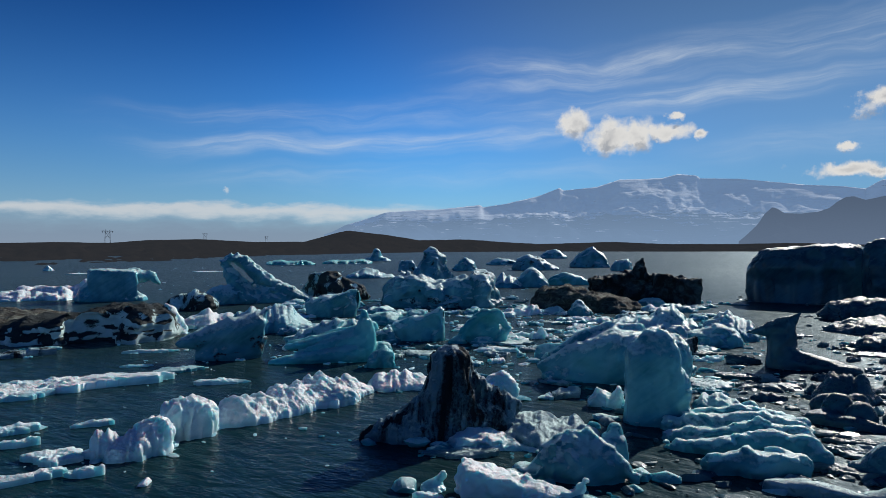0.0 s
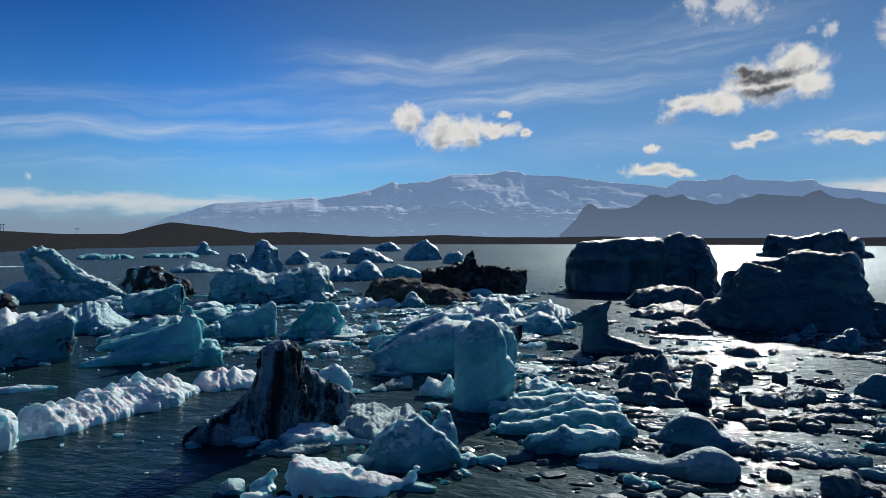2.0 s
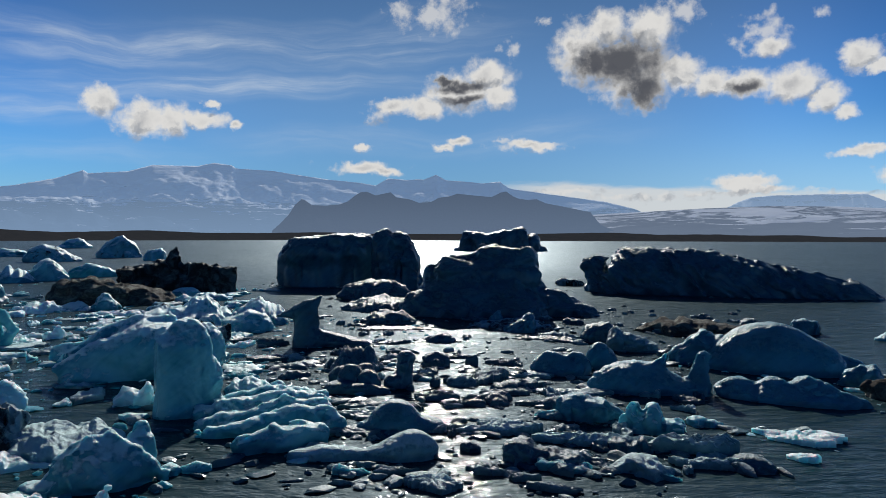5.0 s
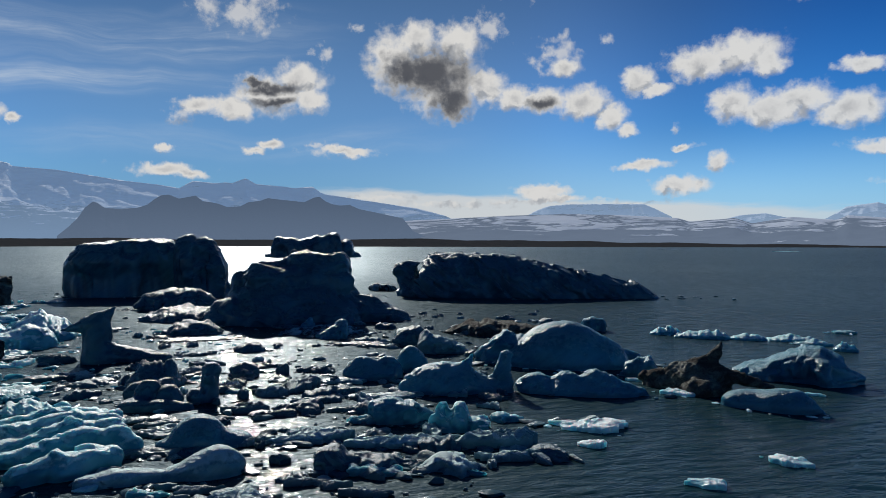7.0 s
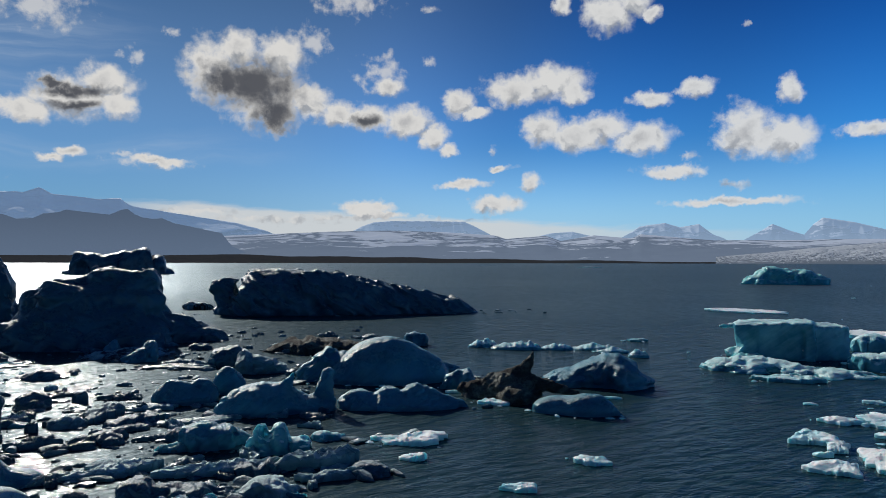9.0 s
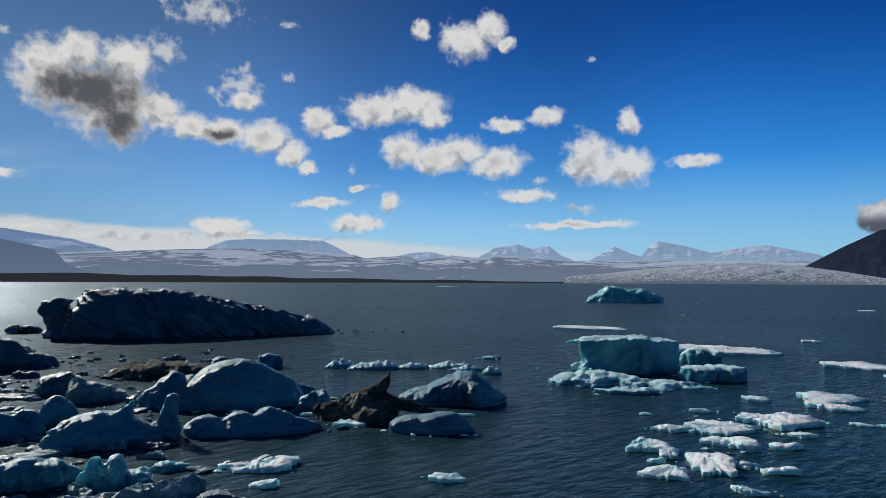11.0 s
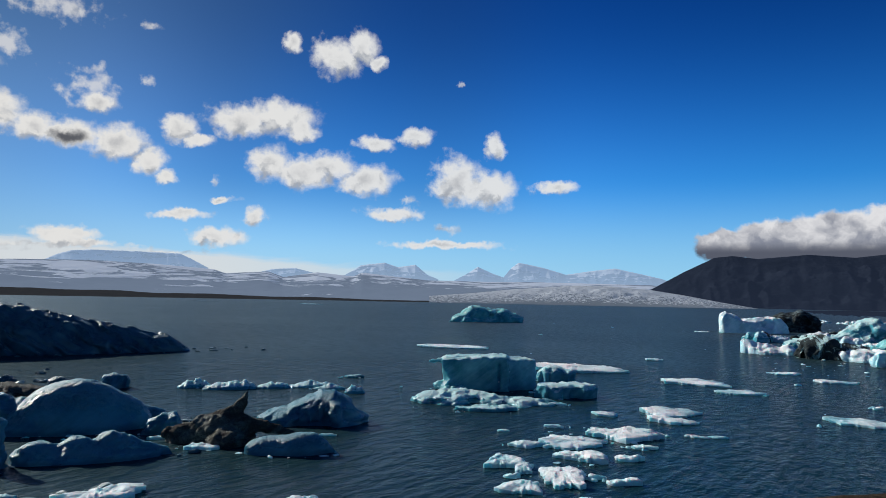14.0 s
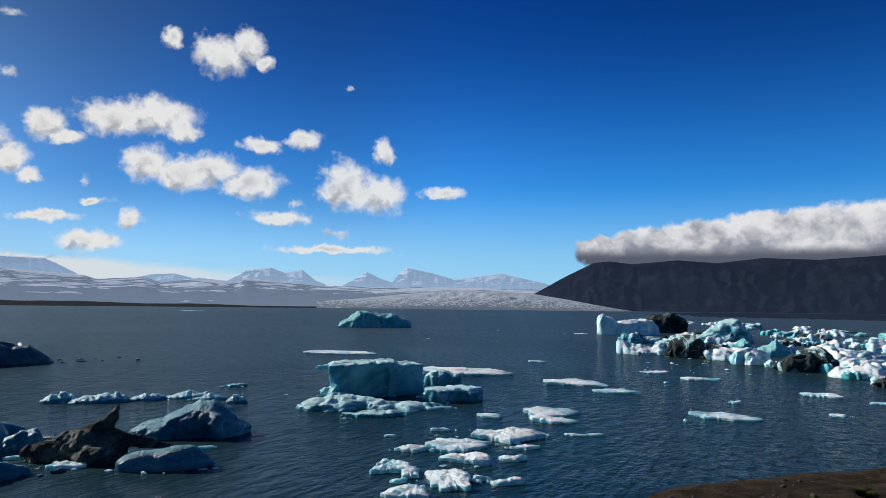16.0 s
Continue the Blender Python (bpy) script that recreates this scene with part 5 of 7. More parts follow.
melted("broad blue iceberg with a sloping striped back", (9.28, 43.01), -12.3,
       [rod((-3.4, 0, 0.75, 0.18), (-1.2, 0, 1.35, 0.85), (1.0, 0, 1.7, 1.35), deep=1.3), ball(1.8, 0.3, 1.0, 2.6, 2.0, 2.1), rod((-2.7, 0.9, 1.35, 0.25), (-1.0, 1.2, 2.4, 0.35), (0.8, 1.2, 3.0, 0.40), (2.6, 1.2, 3.0, 0.45)),
        ball(4.4, 0.8, 1.0, 1.3, 1.2, 1.9), ball(-1.0, 0.1, 0.0, 2.3, 1.4, 1.2)], ICE_BLUE, blend=0.4, wave=(0.06, 1.6), slant=(0.09, 0.8, 112.0), dent=(0.03, 1.2))
melted("tall rounded pillar of pale blue ice", (9.99, 32.8), -17.1,
       [slab(-0.30, 0, 1.55, 1.22, 0.95, 1.95, 0.50, 8), ball(-0.10, 0, 3.25, 0.95, 0.8, 0.95), ball(0.80, 0, 1.5, 0.65, 0.8, 1.1), ball(1.10, -0.1, 0.2, 0.62, 0.7, 0.5), rod((-1.30, -0.1, 3.2, 0.18), (-0.5, 0, 3.95, 0.22), (0.15, 0, 4.05, 0.16)),
        ball(-0.4, -0.2, 0, 1.25, 1.0, 0.5)], ICE_BLUE, blend=0.3, wave=(0.05, 1.3), flute=(0.03, 0.7), dent=(0.035, 0.9))
iceberg("small white ice block with a spike", (8.33, 36.07), -13.2, [(-1.01, 0.05), (-0.45, 0.73), (0.33, 0.48), (0.66, 1.01), (1, 0.06)], 1.66, ICE_WHITE, lump=0.13)
ice_heap("jumble of rounded blue ice lumps", (19.08, 66.93), -16, [(-5.5, 0.1), (-3.4, 1), (-1.6, 1.4), (0.5, 2.1), (2.5, 2.4), (4.3, 1.6), (5.3, 0.4)], 8.8, ICE_BLUE, lumps=4, rows=3)
ice_heap("rounded blue ice lump", (25.35, 63.11), -22, [(-2.9, 0.2), (-1.3, 1.9), (0.8, 2.5), (2, 1.4), (2.8, 0.5)], 5.2, ICE_BLUE, lumps=3, rows=2)
iceberg("smooth low blue iceberg", (22.07, 58.76), -20.7, [(-2.9, 0.1), (-1.3, 1.2), (0.6, 1.8), (2, 1.5), (2.8, 0.3)], 3.9, ICE_BLUE, full=2.4, lump=0.1)
iceberg("small dark ashy ice block", (18.49, 53.67), -19.1, [(-0.83, 0.14), (-0.43, 0.89), (0.66, 1.37), (1.1, 1.18), (0.82, 0.23)], 1.1, ICE_SOOT, lump=0.16)
iceberg("far dark iceberg with a broken flat top", (275.29, 314.5), -41.2, [(-28.2, 1.3), (-23.4, 2.3), (-22.4, 11.1), (-16.4, 10.8), (-8.5, 10.1), (4, 12.7), (11.6, 14.6), (14.4, 5.6), (17.4, 9.8), (20.2, 9.1), (21.1, 3.7), (27.1, 0.9)], 23.3, ICE_BACKLIT_DARK, full=4, lump=0.05, fine=0.1, soft=0.3)
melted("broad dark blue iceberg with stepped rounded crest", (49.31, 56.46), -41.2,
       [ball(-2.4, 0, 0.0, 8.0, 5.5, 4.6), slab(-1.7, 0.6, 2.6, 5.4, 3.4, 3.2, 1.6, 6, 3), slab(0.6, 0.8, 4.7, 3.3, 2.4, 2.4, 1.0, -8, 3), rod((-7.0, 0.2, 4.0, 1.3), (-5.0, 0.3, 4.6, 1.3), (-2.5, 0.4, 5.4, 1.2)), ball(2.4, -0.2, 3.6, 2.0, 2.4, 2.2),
        rod((2.6, -0.4, 0.6, 2.6), (6.0, -0.6, 0.6, 1.9), (9.0, -0.8, 0.0, 1.3), deep=1.2), ball(-8.0, -1.5, 0, 2.8, 2.4, 2.6), ball(-4.0, -3.2, 0, 3.0, 2.6, 2.8), ball(1.5, -3.4, 0, 3.2, 2.6, 2.4)], ICE_BACKLIT_DARK, blend=0.6, wave=(0.22, 2.4), dent=(0.24, 1.9), slant=(0.16, 1.3, 6.0))
iceberg("rounded dark blue ice mound", (47.49, 79.25), -31, [(-5.1, 0.1), (-3.5, 1.7), (-0.6, 2.4), (2.5, 2.6), (4.1, 1.2), (5.1, 0.1)], 6.9, ICE_BACKLIT_DARK, lump=0.16)
ice_heap("rounded dark blue ice mound", (41.86, 67.12), -32, [(-5.2, 0.1), (-3.8, 1.2), (0.1, 1.9), (4, 0.7), (5.1, 0.1)], 7, ICE_BACKLIT_DARK, lumps=2, rows=2)
iceberg("rounded dark blue ice mound", (34.9, 55.59), -32.2, [(-2.7, 0.2), (-1.2, 1.1), (1.3, 1.3), (2.7, 0.2)], 3.7, ICE_BACKLIT_DARK, lump=0.16)
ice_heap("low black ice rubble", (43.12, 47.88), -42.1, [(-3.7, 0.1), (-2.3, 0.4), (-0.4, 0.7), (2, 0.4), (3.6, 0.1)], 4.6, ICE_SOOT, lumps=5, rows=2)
iceberg("rounded blue ice lump on black rubble", (43.48, 50.37), -40.9, [(-0.8, 0.1), (-0.4, 0.8), (0.3, 1.2), (0.8, 0.1)], 1.4, ICE_BACKLIT, lump=0.16)
iceberg("pair of rounded blue ice lumps", (41.12, 44.7), -42.7, [(-1.5, 0.1), (-0.6, 0.7), (0.3, 1), (0.9, 1.6), (1.4, 1.3), (1.5, 0.2)], 2.3, ICE_BACKLIT, lump=0.18)
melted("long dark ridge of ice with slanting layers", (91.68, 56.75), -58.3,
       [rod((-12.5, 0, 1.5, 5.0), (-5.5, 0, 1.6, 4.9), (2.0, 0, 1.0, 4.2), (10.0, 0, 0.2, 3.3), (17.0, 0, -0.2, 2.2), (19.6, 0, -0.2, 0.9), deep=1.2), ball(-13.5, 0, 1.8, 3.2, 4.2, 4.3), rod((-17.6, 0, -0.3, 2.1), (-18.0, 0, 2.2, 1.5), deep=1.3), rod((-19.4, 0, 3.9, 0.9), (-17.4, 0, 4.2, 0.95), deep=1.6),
        rod((-3.6, 0, 5.8, 0.6), (0.6, 0, 4.6, 0.5)), rod((11.6, 0, 3.2, 0.4), (15.5, 0, 2.0, 0.4))], ICE_BACKLIT_DARK, cuts=[ball(-16.2, -2.0, 4.0, 0.7, 4.5, 1.5)], blend=0.7, wave=(0.16, 3.0), slant=(0.62, 1.7, 40.0), dent=(0.12, 1.8))
iceberg("small black ice block", (87.55, 82.48), -46.7, [(-2.5, 0.4), (-1.7, 1.3), (1.5, 1.1), (2.5, 0.2)], 3, ICE_SOOT, lump=0.13)
ice_heap("rounded dark ice lump", (21.07, 37.4), -29.4, [(-1.57, 0.14), (-0.82, 1.24), (0, 1.7), (0.95, 1.33), (1.56, 0.25)], 2.15, ICE_BACKLIT_DARK, lumps=2, rows=2)
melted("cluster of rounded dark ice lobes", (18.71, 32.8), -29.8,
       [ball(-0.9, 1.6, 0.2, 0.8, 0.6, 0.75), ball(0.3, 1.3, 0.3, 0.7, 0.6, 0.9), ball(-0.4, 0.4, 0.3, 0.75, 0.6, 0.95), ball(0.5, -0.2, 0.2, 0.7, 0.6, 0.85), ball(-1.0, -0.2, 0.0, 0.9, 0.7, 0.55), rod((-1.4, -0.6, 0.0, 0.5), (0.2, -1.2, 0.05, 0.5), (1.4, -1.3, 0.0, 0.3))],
       ICE_BACKLIT_DARK, blend=0.15, wave=(0.05, 0.8), dent=(0.03, 0.6))
melted("smooth dome of dark ice", (16.23, 24.82), -33.3, [ball(-0.25, 0, 0, 1.2, 1.0, 1.28), ball(0.9, 0.1, 0, 1.0, 0.8, 0.55), ball(-1.2, 0, 0, 0.75, 0.6, 0.45)], ICE_BACKLIT, blend=0.3, wave=(0.04, 1.0), dent=(0.02, 0.8), crumble=0.025)
melted("long grey tongue of ice ending in a dome", (13.15, 22.49), -30.4, [rod((-2.6, 0, 0.05, 0.28), (-1.6, 0, 0.10, 0.38), (0.0, 0, 0.0, 0.32), (1.0, 0, 0.1, 0.5), deep=1.5), ball(1.7, 0, 0, 1.0, 0.85, 0.95)], ICE_DUST, blend=0.4, wave=(0.04, 0.9), dent=(0.02, 0.7), crumble=0.03)

melted("low rounded folds of smooth blue ice like pillows", (12.2, 29.6), 0,
       [rod((-2.6, -4.0, 0.15, 0.45), (-1.4, -4.3, 0.35, 0.62), (0.3, -4.5, 0.25, 0.55)), rod((-3.2, -1.0, 0.0, 0.35), (-1.6, -1.9, 0.25, 0.45), (0.4, -2.2, 0.65, 0.45), (1.6, -2.7, 0.45, 0.55), (1.7, -3.4, 0.2, 0.5)),
        rod((-2.6, 0.4, 0.1, 0.45), (-0.8, -0.2, 0.30, 0.45), (0.7, -0.6, 0.65, 0.45), (2.1, -1.4, 0.40, 0.5)), rod((-2.2, 2.0, 0.05, 0.45), (-0.2, 1.6, 0.30, 0.5), (1.6, 1.0, 0.50, 0.5), (2.9, 0.2, 0.15, 0.5)),
        rod((-1.6, 3.6, 0.0, 0.4), (0.6, 3.4, 0.25, 0.45), (2.4, 2.8, 0.30, 0.45), (3.6, 1.8, 0.05, 0.4)), ball(0.0, 0.2, -0.15, 2.6, 3.6, 0.45)], ICE_BLUE, blend=0.28, wave=(0.16, 1.1), dent=(0.07, 0.8))


ice_heap("small lump of blue ice", (13.91, 35.67), -21.3, [(-1.36, 0.05), (-0.82, 0.66), (-0.15, 0.86), (0.76, 0.39), (1.37, 0.05)], 2.14, ICE_BLUE, lumps=2, rows=2)
iceberg("dark rounded ice block", (42.71, 37.04), -49, [(-1.64, 0.14), (-1.25, 1.12), (0.13, 1.51), (1.29, 1.18), (1.65, 0.19)], 2.29, ICE_BACKLIT_DARK, full=2.6, lump=0.1)
iceberg("brown-grey ice block among darker floes", (41.09, 32.61), -51.5, [(-1.99, 0.1), (-1.83, 1.01), (-1.42, 1.68), (-0.42, 1.42), (1.08, 0.66), (2, 0.05)], 2.36, ICE_GREY, full=2.4, lump=0.12)
iceberg("long low dark ash-covered ice bank", (53.05, 34.41), -57, [(-6.1, 0.1), (-4.8, 0.5), (-3.5, 1), (-2, 1.3), (-1, 0.9), (0, 1.1), (2, 0.7), (3.5, 0.9), (4.8, 1.1), (6, 0.1)], 5.8, ICE_GRIT, full=2, lump=0.06, rag=0.25, bulge=0.6, fine=0.08)
melted("smooth dark blue ice wedge with a wavy crest", (30.59, 29.62), -45.8, [ball(-0.5, 0, 0, 1.4, 1.0, 1.25), ball(0.9, 0.1, 0, 0.95, 0.8, 1.3), ball(0.1, -0.5, 0, 1.4, 0.8, 0.7)], ICE_BACKLIT, blend=0.25, wave=(0.05, 1.0), dent=(0.04, 0.8), crumble=0.03)
melted("rounded blue ice dome", (33.64, 29.35), -48.8, [ball(0.05, 0, 0, 0.95, 0.8, 1.65), ball(0.6, 0.2, 0, 0.6, 0.6, 1.1)], ICE_BACKLIT, blend=0.3, wave=(0.04, 1.0), dent=(0.03, 0.7), crumble=0.02)
melted("double-humped blue iceberg with a saddle", (30.82, 23.31), -52.9,
       [ball(-0.8, 0, 0, 2.4, 1.4, 1.60), ball(-2.4, -0.2, 0, 1.0, 0.9, 0.7), rod((0.2, 0, 1.15, 0.40), (0.72, 0, 1.95, 0.10)), rod((2.4, 0, -0.3, 0.72), (2.35, 0, 1.1, 0.50), (2.5, 0, 1.85, 0.38)), ball(1.4, 0, 0, 1.2, 0.9, 0.85)], ICE_BACKLIT, blend=0.35, wave=(0.05, 1.2), dent=(0.04, 0.8))
iceberg("pale blue sloping iceberg", (40.68, 26.33), -57.1, [(-2.67, 0.05), (-1.67, 1.22), (-0.51, 2.15), (0.73, 1.77), (1.89, 1.32), (2.66, 0.05)], 3.11, ICE_BACKLIT, full=2, lump=0.08)
melted("low scalloped blue ice ridge", (34.51, 17.96), -62.6, [ball(-2.4, 0, 0, 1.2, 0.9, 1.05), ball(-0.7, 0, 0, 1.1, 0.9, 1.15), ball(0.7, 0.1, 0, 1.0, 0.9, 1.3), rod((1.2, 0, 0.6, 0.6), (3.4, 0, 0.0, 0.3)), ball(0.1, -0.4, 0, 3.0, 0.9, 0.6)], ICE_BACKLIT, blend=0.25, wave=(0.06, 1.0), dent=(0.05, 0.7))
iceberg("low smooth blue-green ice block", (24.02, 21.47), -48.1, [(-1.54, 0.14), (-1.36, 0.99), (-0.37, 1.09), (0.64, 0.83), (1.55, 0.35)], 1.84, ICE_BACKLIT, full=2.6, lump=0.08)
iceberg("clear turquoise ice with jagged glassy spikes", (24.51, 18.5), -52.9, [(-1.41, 0.07), (-1.26, 0.62), (-0.93, 0.81), (-0.73, 1.25), (-0.49, 0.76), (-0.2, 1.15), (0.12, 1.24), (0.22, 0.63), (1.17, 0.45), (1.41, 0.05)], 1.38, ICE_BLUE, full=2.6, lump=0.08, soft=0.3, fine=0.06)
iceberg("small pointed blue ice wedge", (27.08, 17.76), -56.7, [(-0.8, 0.05), (-0.7, 0.3), (-0.28, 0.4), (0.8, 0.16)], 0.94, ICE_BLUE, full=2, lump=0.08)
iceberg("low dark blue ice ridge", (18.27, 17.93), -45.4, [(-1.96, 0.05), (-1.77, 0.79), (-1.08, 0.86), (-0.81, 0.53), (-0.07, 0.53), (0.92, 0.34), (2.02, 0.05)], 1.98, ICE_BACKLIT_DARK, full=2.6, lump=0.12)
iceberg("pale wedge-shaped ice slab", (20.04, 15.54), -52.2, [(-1.22, 0.05), (-0.26, 0.6), (0.44, 0.45), (1.22, 0.05)], 1.66, ICE_DUST, full=2, lump=0.08)
iceberg("far teal iceberg with a rounded stepped crest", (268.46, -7.35), -69.6, [(-14.8, 0.8), (-9.9, 2.7), (-5.8, 5.5), (-2.7, 6.2), (-0.3, 4.9), (2.4, 5.4), (8.9, 4.1), (14.9, 1)], 13.7, ICE_TEAL, full=2.4, lump=0.14, flute=0.06, fine=0.08)
iceberg("white and blue iceberg with a tall spire at its end", (211.61, -85.02), -86.9, [(-10.3, 0.2), (-9.9, 5.2), (-9.3, 6.4), (-7.4, 4.8), (-4.8, 2.8), (1.6, 3.9), (7.2, 3.8), (10.1, 0.6)], 7.9, ICE_WHITE, full=3.4, lump=0.08, soft=0.3)
iceberg("black sooty iceberg behind a white one", (228.89, -103.24), -114.3, [(-9.6, 1.6), (-3.6, 5.9), (3.7, 7.1), (7, 5.7), (9.4, 1)], 10.3, ICE_ASH, full=2.4, lump=0.14, fine=0.1)
ice_heap("white ice with a pointed end", (121.57, -51.81), -113.1, [(-5.1, 1.3), (-4.7, 3.1), (-3.3, 2.4), (-1.2, 1.6), (2.7, 1.4), (5, 0.3)], 5.5, ICE_WHITE, lumps=4, rows=2)
iceberg("white iceberg crossed by slanting black ash layers", (113.17, -58.13), -92.2, [(-6.2, 0.8), (-4.7, 2.8), (-3.6, 3.8), (-2, 3), (-0.2, 1.9), (2.7, 2.2), (6.1, 0.4)], 7.4, ICE_BAND, full=2.6, lump=0.16, fine=0.08)
iceberg("pale blue ribbed iceberg", (163.68, -89.69), -96.8, [(-7.7, 0.2), (-3.4, 2.8), (0.1, 5), (2.9, 5.9), (5.8, 2.7), (7.5, 0.6)], 9.6, ICE_BLUE, full=2.2, lump=0.14, flute=0.05, fine=0.1)
iceberg("white ice striped with black ash layers", (89.12, -60.35), -99.2, [(-4.3, 0.4), (-2.2, 1.7), (0.5, 3.2), (2.8, 3.2), (3.9, 1.4), (4.2, 0.5)], 4.8, ICE_BAND, full=2.4, lump=0.16, tilt=0.08, fine=0.1)
ice_heap("white and turquoise ice heap", (79.61, -61.68), -127.9, [(-4.1, 0.1), (-2.4, 1.1), (-0.6, 1.9), (1.1, 1.6), (2.9, 1.1), (4, 0.3)], 6.5, ICE_WHITE, lumps=4, rows=3)
ice_heap("turquoise and white ice heap", (116.39, -72.85), -122.1, [(-3.4, 0.5), (-1.5, 2), (0.7, 3), (2.8, 1.9), (3.3, 0.4)], 4.9, ICE_TEAL, lumps=3, rows=2)
iceberg("ribbed white ice with dark columns", (164.21, -113.96), -124.8, [(-4.5, 0.3), (-3.1, 2.3), (0, 2.6), (3.7, 2.5), (4.4, 0.6)], 5.6, ICE_BAND, full=5, flute=0.12)
ice_floe((-104.34, 208.48), 26.6, (11.74, 8.22, 0.5), ICE_WHITE, "flat white ice floe drifting on the lake")
ice_floe((-75.74, 228.91), 18.3, (10.77, 7.54, 0.4), ICE_WHITE, "flat white ice floe drifting on the lake")
ice_floe((-21.8, 54.03), 22.1, (3.91, 1.18, 0.35), ICE_WHITE, "flat white ice floe drifting on the lake")
ice_floe((-20.69, 47.31), 23.8, (2.22, 0.66, 0.25), ICE_WHITE, "flat white ice floe drifting on the lake")
ice_floe((-17.06, 45.83), 20.6, (3.78, 2.3, 0.4), ICE_BLUE, "low blue-white ice floe on the lake")
ice_floe((-12.77, 41.75), 17.2, (2.47, 1.26, 0.45), ICE_WHITE, "flat white ice floe drifting on the lake")
ice_floe((-21.92, 39.86), 29.1, (9.61, 3.66, 0.9), ICE_WHITE, "flat white ice floe drifting on the lake")
ice_floe((-22.8, 37.07), 31.9, (4.86, 1.76, 0.6), ICE_WHITE, "flat white ice floe drifting on the lake")
ice_floe((-30.78, 51.54), 31, (3.36, 1.44, 0.8), ICE_SOOT, "black sooty ice floe")
ice_floe((-30.88, 54.8), 29.6, (2.77, 1.32, 0.4), ICE_BLUE, "low blue-white ice floe on the lake")
ice_floe((-18.74, 30.47), 31.9, (2.73, 1.7, 0.5), ICE_WHITE, "flat white ice floe drifting on the lake")
ice_floe((-16.89, 28.52), 31, (1.89, 0.57, 0.5), ICE_WHITE, "flat white ice floe drifting on the lake")
ice_floe((-14.67, 26.81), 29, (2.31, 1.88, 0.5), ICE_WHITE, "flat white ice floe drifting on the lake")
ice_floe((-12.45, 24.89), 26.9, (1.37, 0.6, 0.6), ICE_WHITE, "flat white ice floe drifting on the lake")
ice_floe((-14.17, 24.44), 30.5, (3.11, 0.93, 0.5), ICE_WHITE, "flat white ice floe drifting on the lake")
ice_floe((-15.6, 31.9), 26.3, (2.1, 0.63, 0.4), ICE_WHITE, "flat white ice floe drifting on the lake")
ice_floe((5.82, 59.56), -5.6, (5.35, 3.38, 0.35), ICE_DUST, "flat dusty grey-white ice floe")
ice_floe((3.66, 54.7), -3.9, (3.28, 2.3, 0.5), ICE_WHITE, "flat white ice floe drifting on the lake")
ice_floe((-1.85, 53.05), 2, (3.49, 2.44, 0.4), ICE_DUST, "flat dusty grey-white ice floe")
ice_floe((0.91, 27.53), -1.9, (3.21, 0.96, 0.35), ICE_DUST, "flat dusty grey-white ice floe")
ice_floe((-0.41, 22.64), 1.1, (1.07, 0.4, 0.4), ICE_WHITE, "flat white ice floe drifting on the lake")
ice_floe((19.17, 43.44), -24, (3.6, 2, 0.4), ICE_BACKLIT_DARK, "low dark ice floe on the lake")
ice_floe((17.71, 40.9), -23.6, (3.01, 0.9, 0.3), ICE_GREY, "flat grey ash-dusted ice floe")
ice_floe((21.23, 49.17), -23.5, (2.1, 0.63, 0.9), ICE_BACKLIT_DARK, "low dark ice floe on the lake")
ice_floe((19.68, 52.89), -20.6, (4.51, 1.65, 0.4), ICE_GREY, "flat grey ash-dusted ice floe")
ice_floe((15.29, 41.38), -20.5, (2.99, 2.65, 0.5), ICE_BLUE, "low blue-white ice floe on the lake")
ice_floe((33.55, 52.46), -32.6, (6.71, 4.1, 0.3), ICE_BACKLIT_DARK, "low dark ice floe on the lake")
ice_floe((17.11, 28.88), -30.7, (3.72, 1.12, 0.35), ICE_GREY, "flat grey ash-dusted ice floe")
ice_floe((15.87, 27.77), -29.8, (3.02, 0.91, 0.35), ICE_DUST, "flat dusty grey-white ice floe")
ice_floe((14.07, 25.68), -28.8, (2.67, 1.59, 0.35), ICE_GREY, "flat grey ash-dusted ice floe")
ice_floe((10.93, 23.28), -25.1, (0.85, 0.4, 0.25), ICE_WHITE, "flat white ice floe drifting on the lake")
ice_floe((11.66, 21.28), -28.8, (1.43, 0.43, 0.5), ICE_BLUE, "low blue-white ice floe on the lake")
ice_floe((13.07, 20.3), -32.9, (1.43, 0.53, 0.4), ICE_GREY, "flat grey ash-dusted ice floe")
ice_floe((13.36, 18.55), -35.9, (2.35, 1.29, 0.5), ICE_DUST, "flat dusty grey-white ice floe")
ice_floe((20.37, 28.47), -35.7, (2.5, 0.75, 0.6), ICE_BACKLIT_DARK, "low dark ice floe on the lake")
ice_floe((20.7, 26.71), -37.9, (1.88, 0.72, 0.4), ICE_BACKLIT_DARK, "low dark ice floe on the lake")
ice_floe((27.75, 34.36), -39.1, (0.97, 0.4, 1), ICE_BACKLIT_DARK, "low dark ice floe on the lake")
ice_floe((22.33, 30.83), -36, (0.75, 0.4, 0.8), ICE_BACKLIT_DARK, "low dark ice floe on the lake")
ice_floe((23.6, 31.16), -37.3, (0.93, 0.4, 0.6), ICE_BACKLIT_DARK, "low dark ice floe on the lake")
ice_floe((17.95, 23.54), -37.5, (1.41, 0.73, 0.4), ICE_GREY, "flat grey ash-dusted ice floe")
ice_floe((19.69, 22.58), -41.3, (2.97, 1.79, 0.5), ICE_DUST, "flat dusty grey-white ice floe")
ice_floe((16.7, 20.75), -39, (1.05, 0.4, 0.5), ICE_BACKLIT_DARK, "low dark ice floe on the lake")
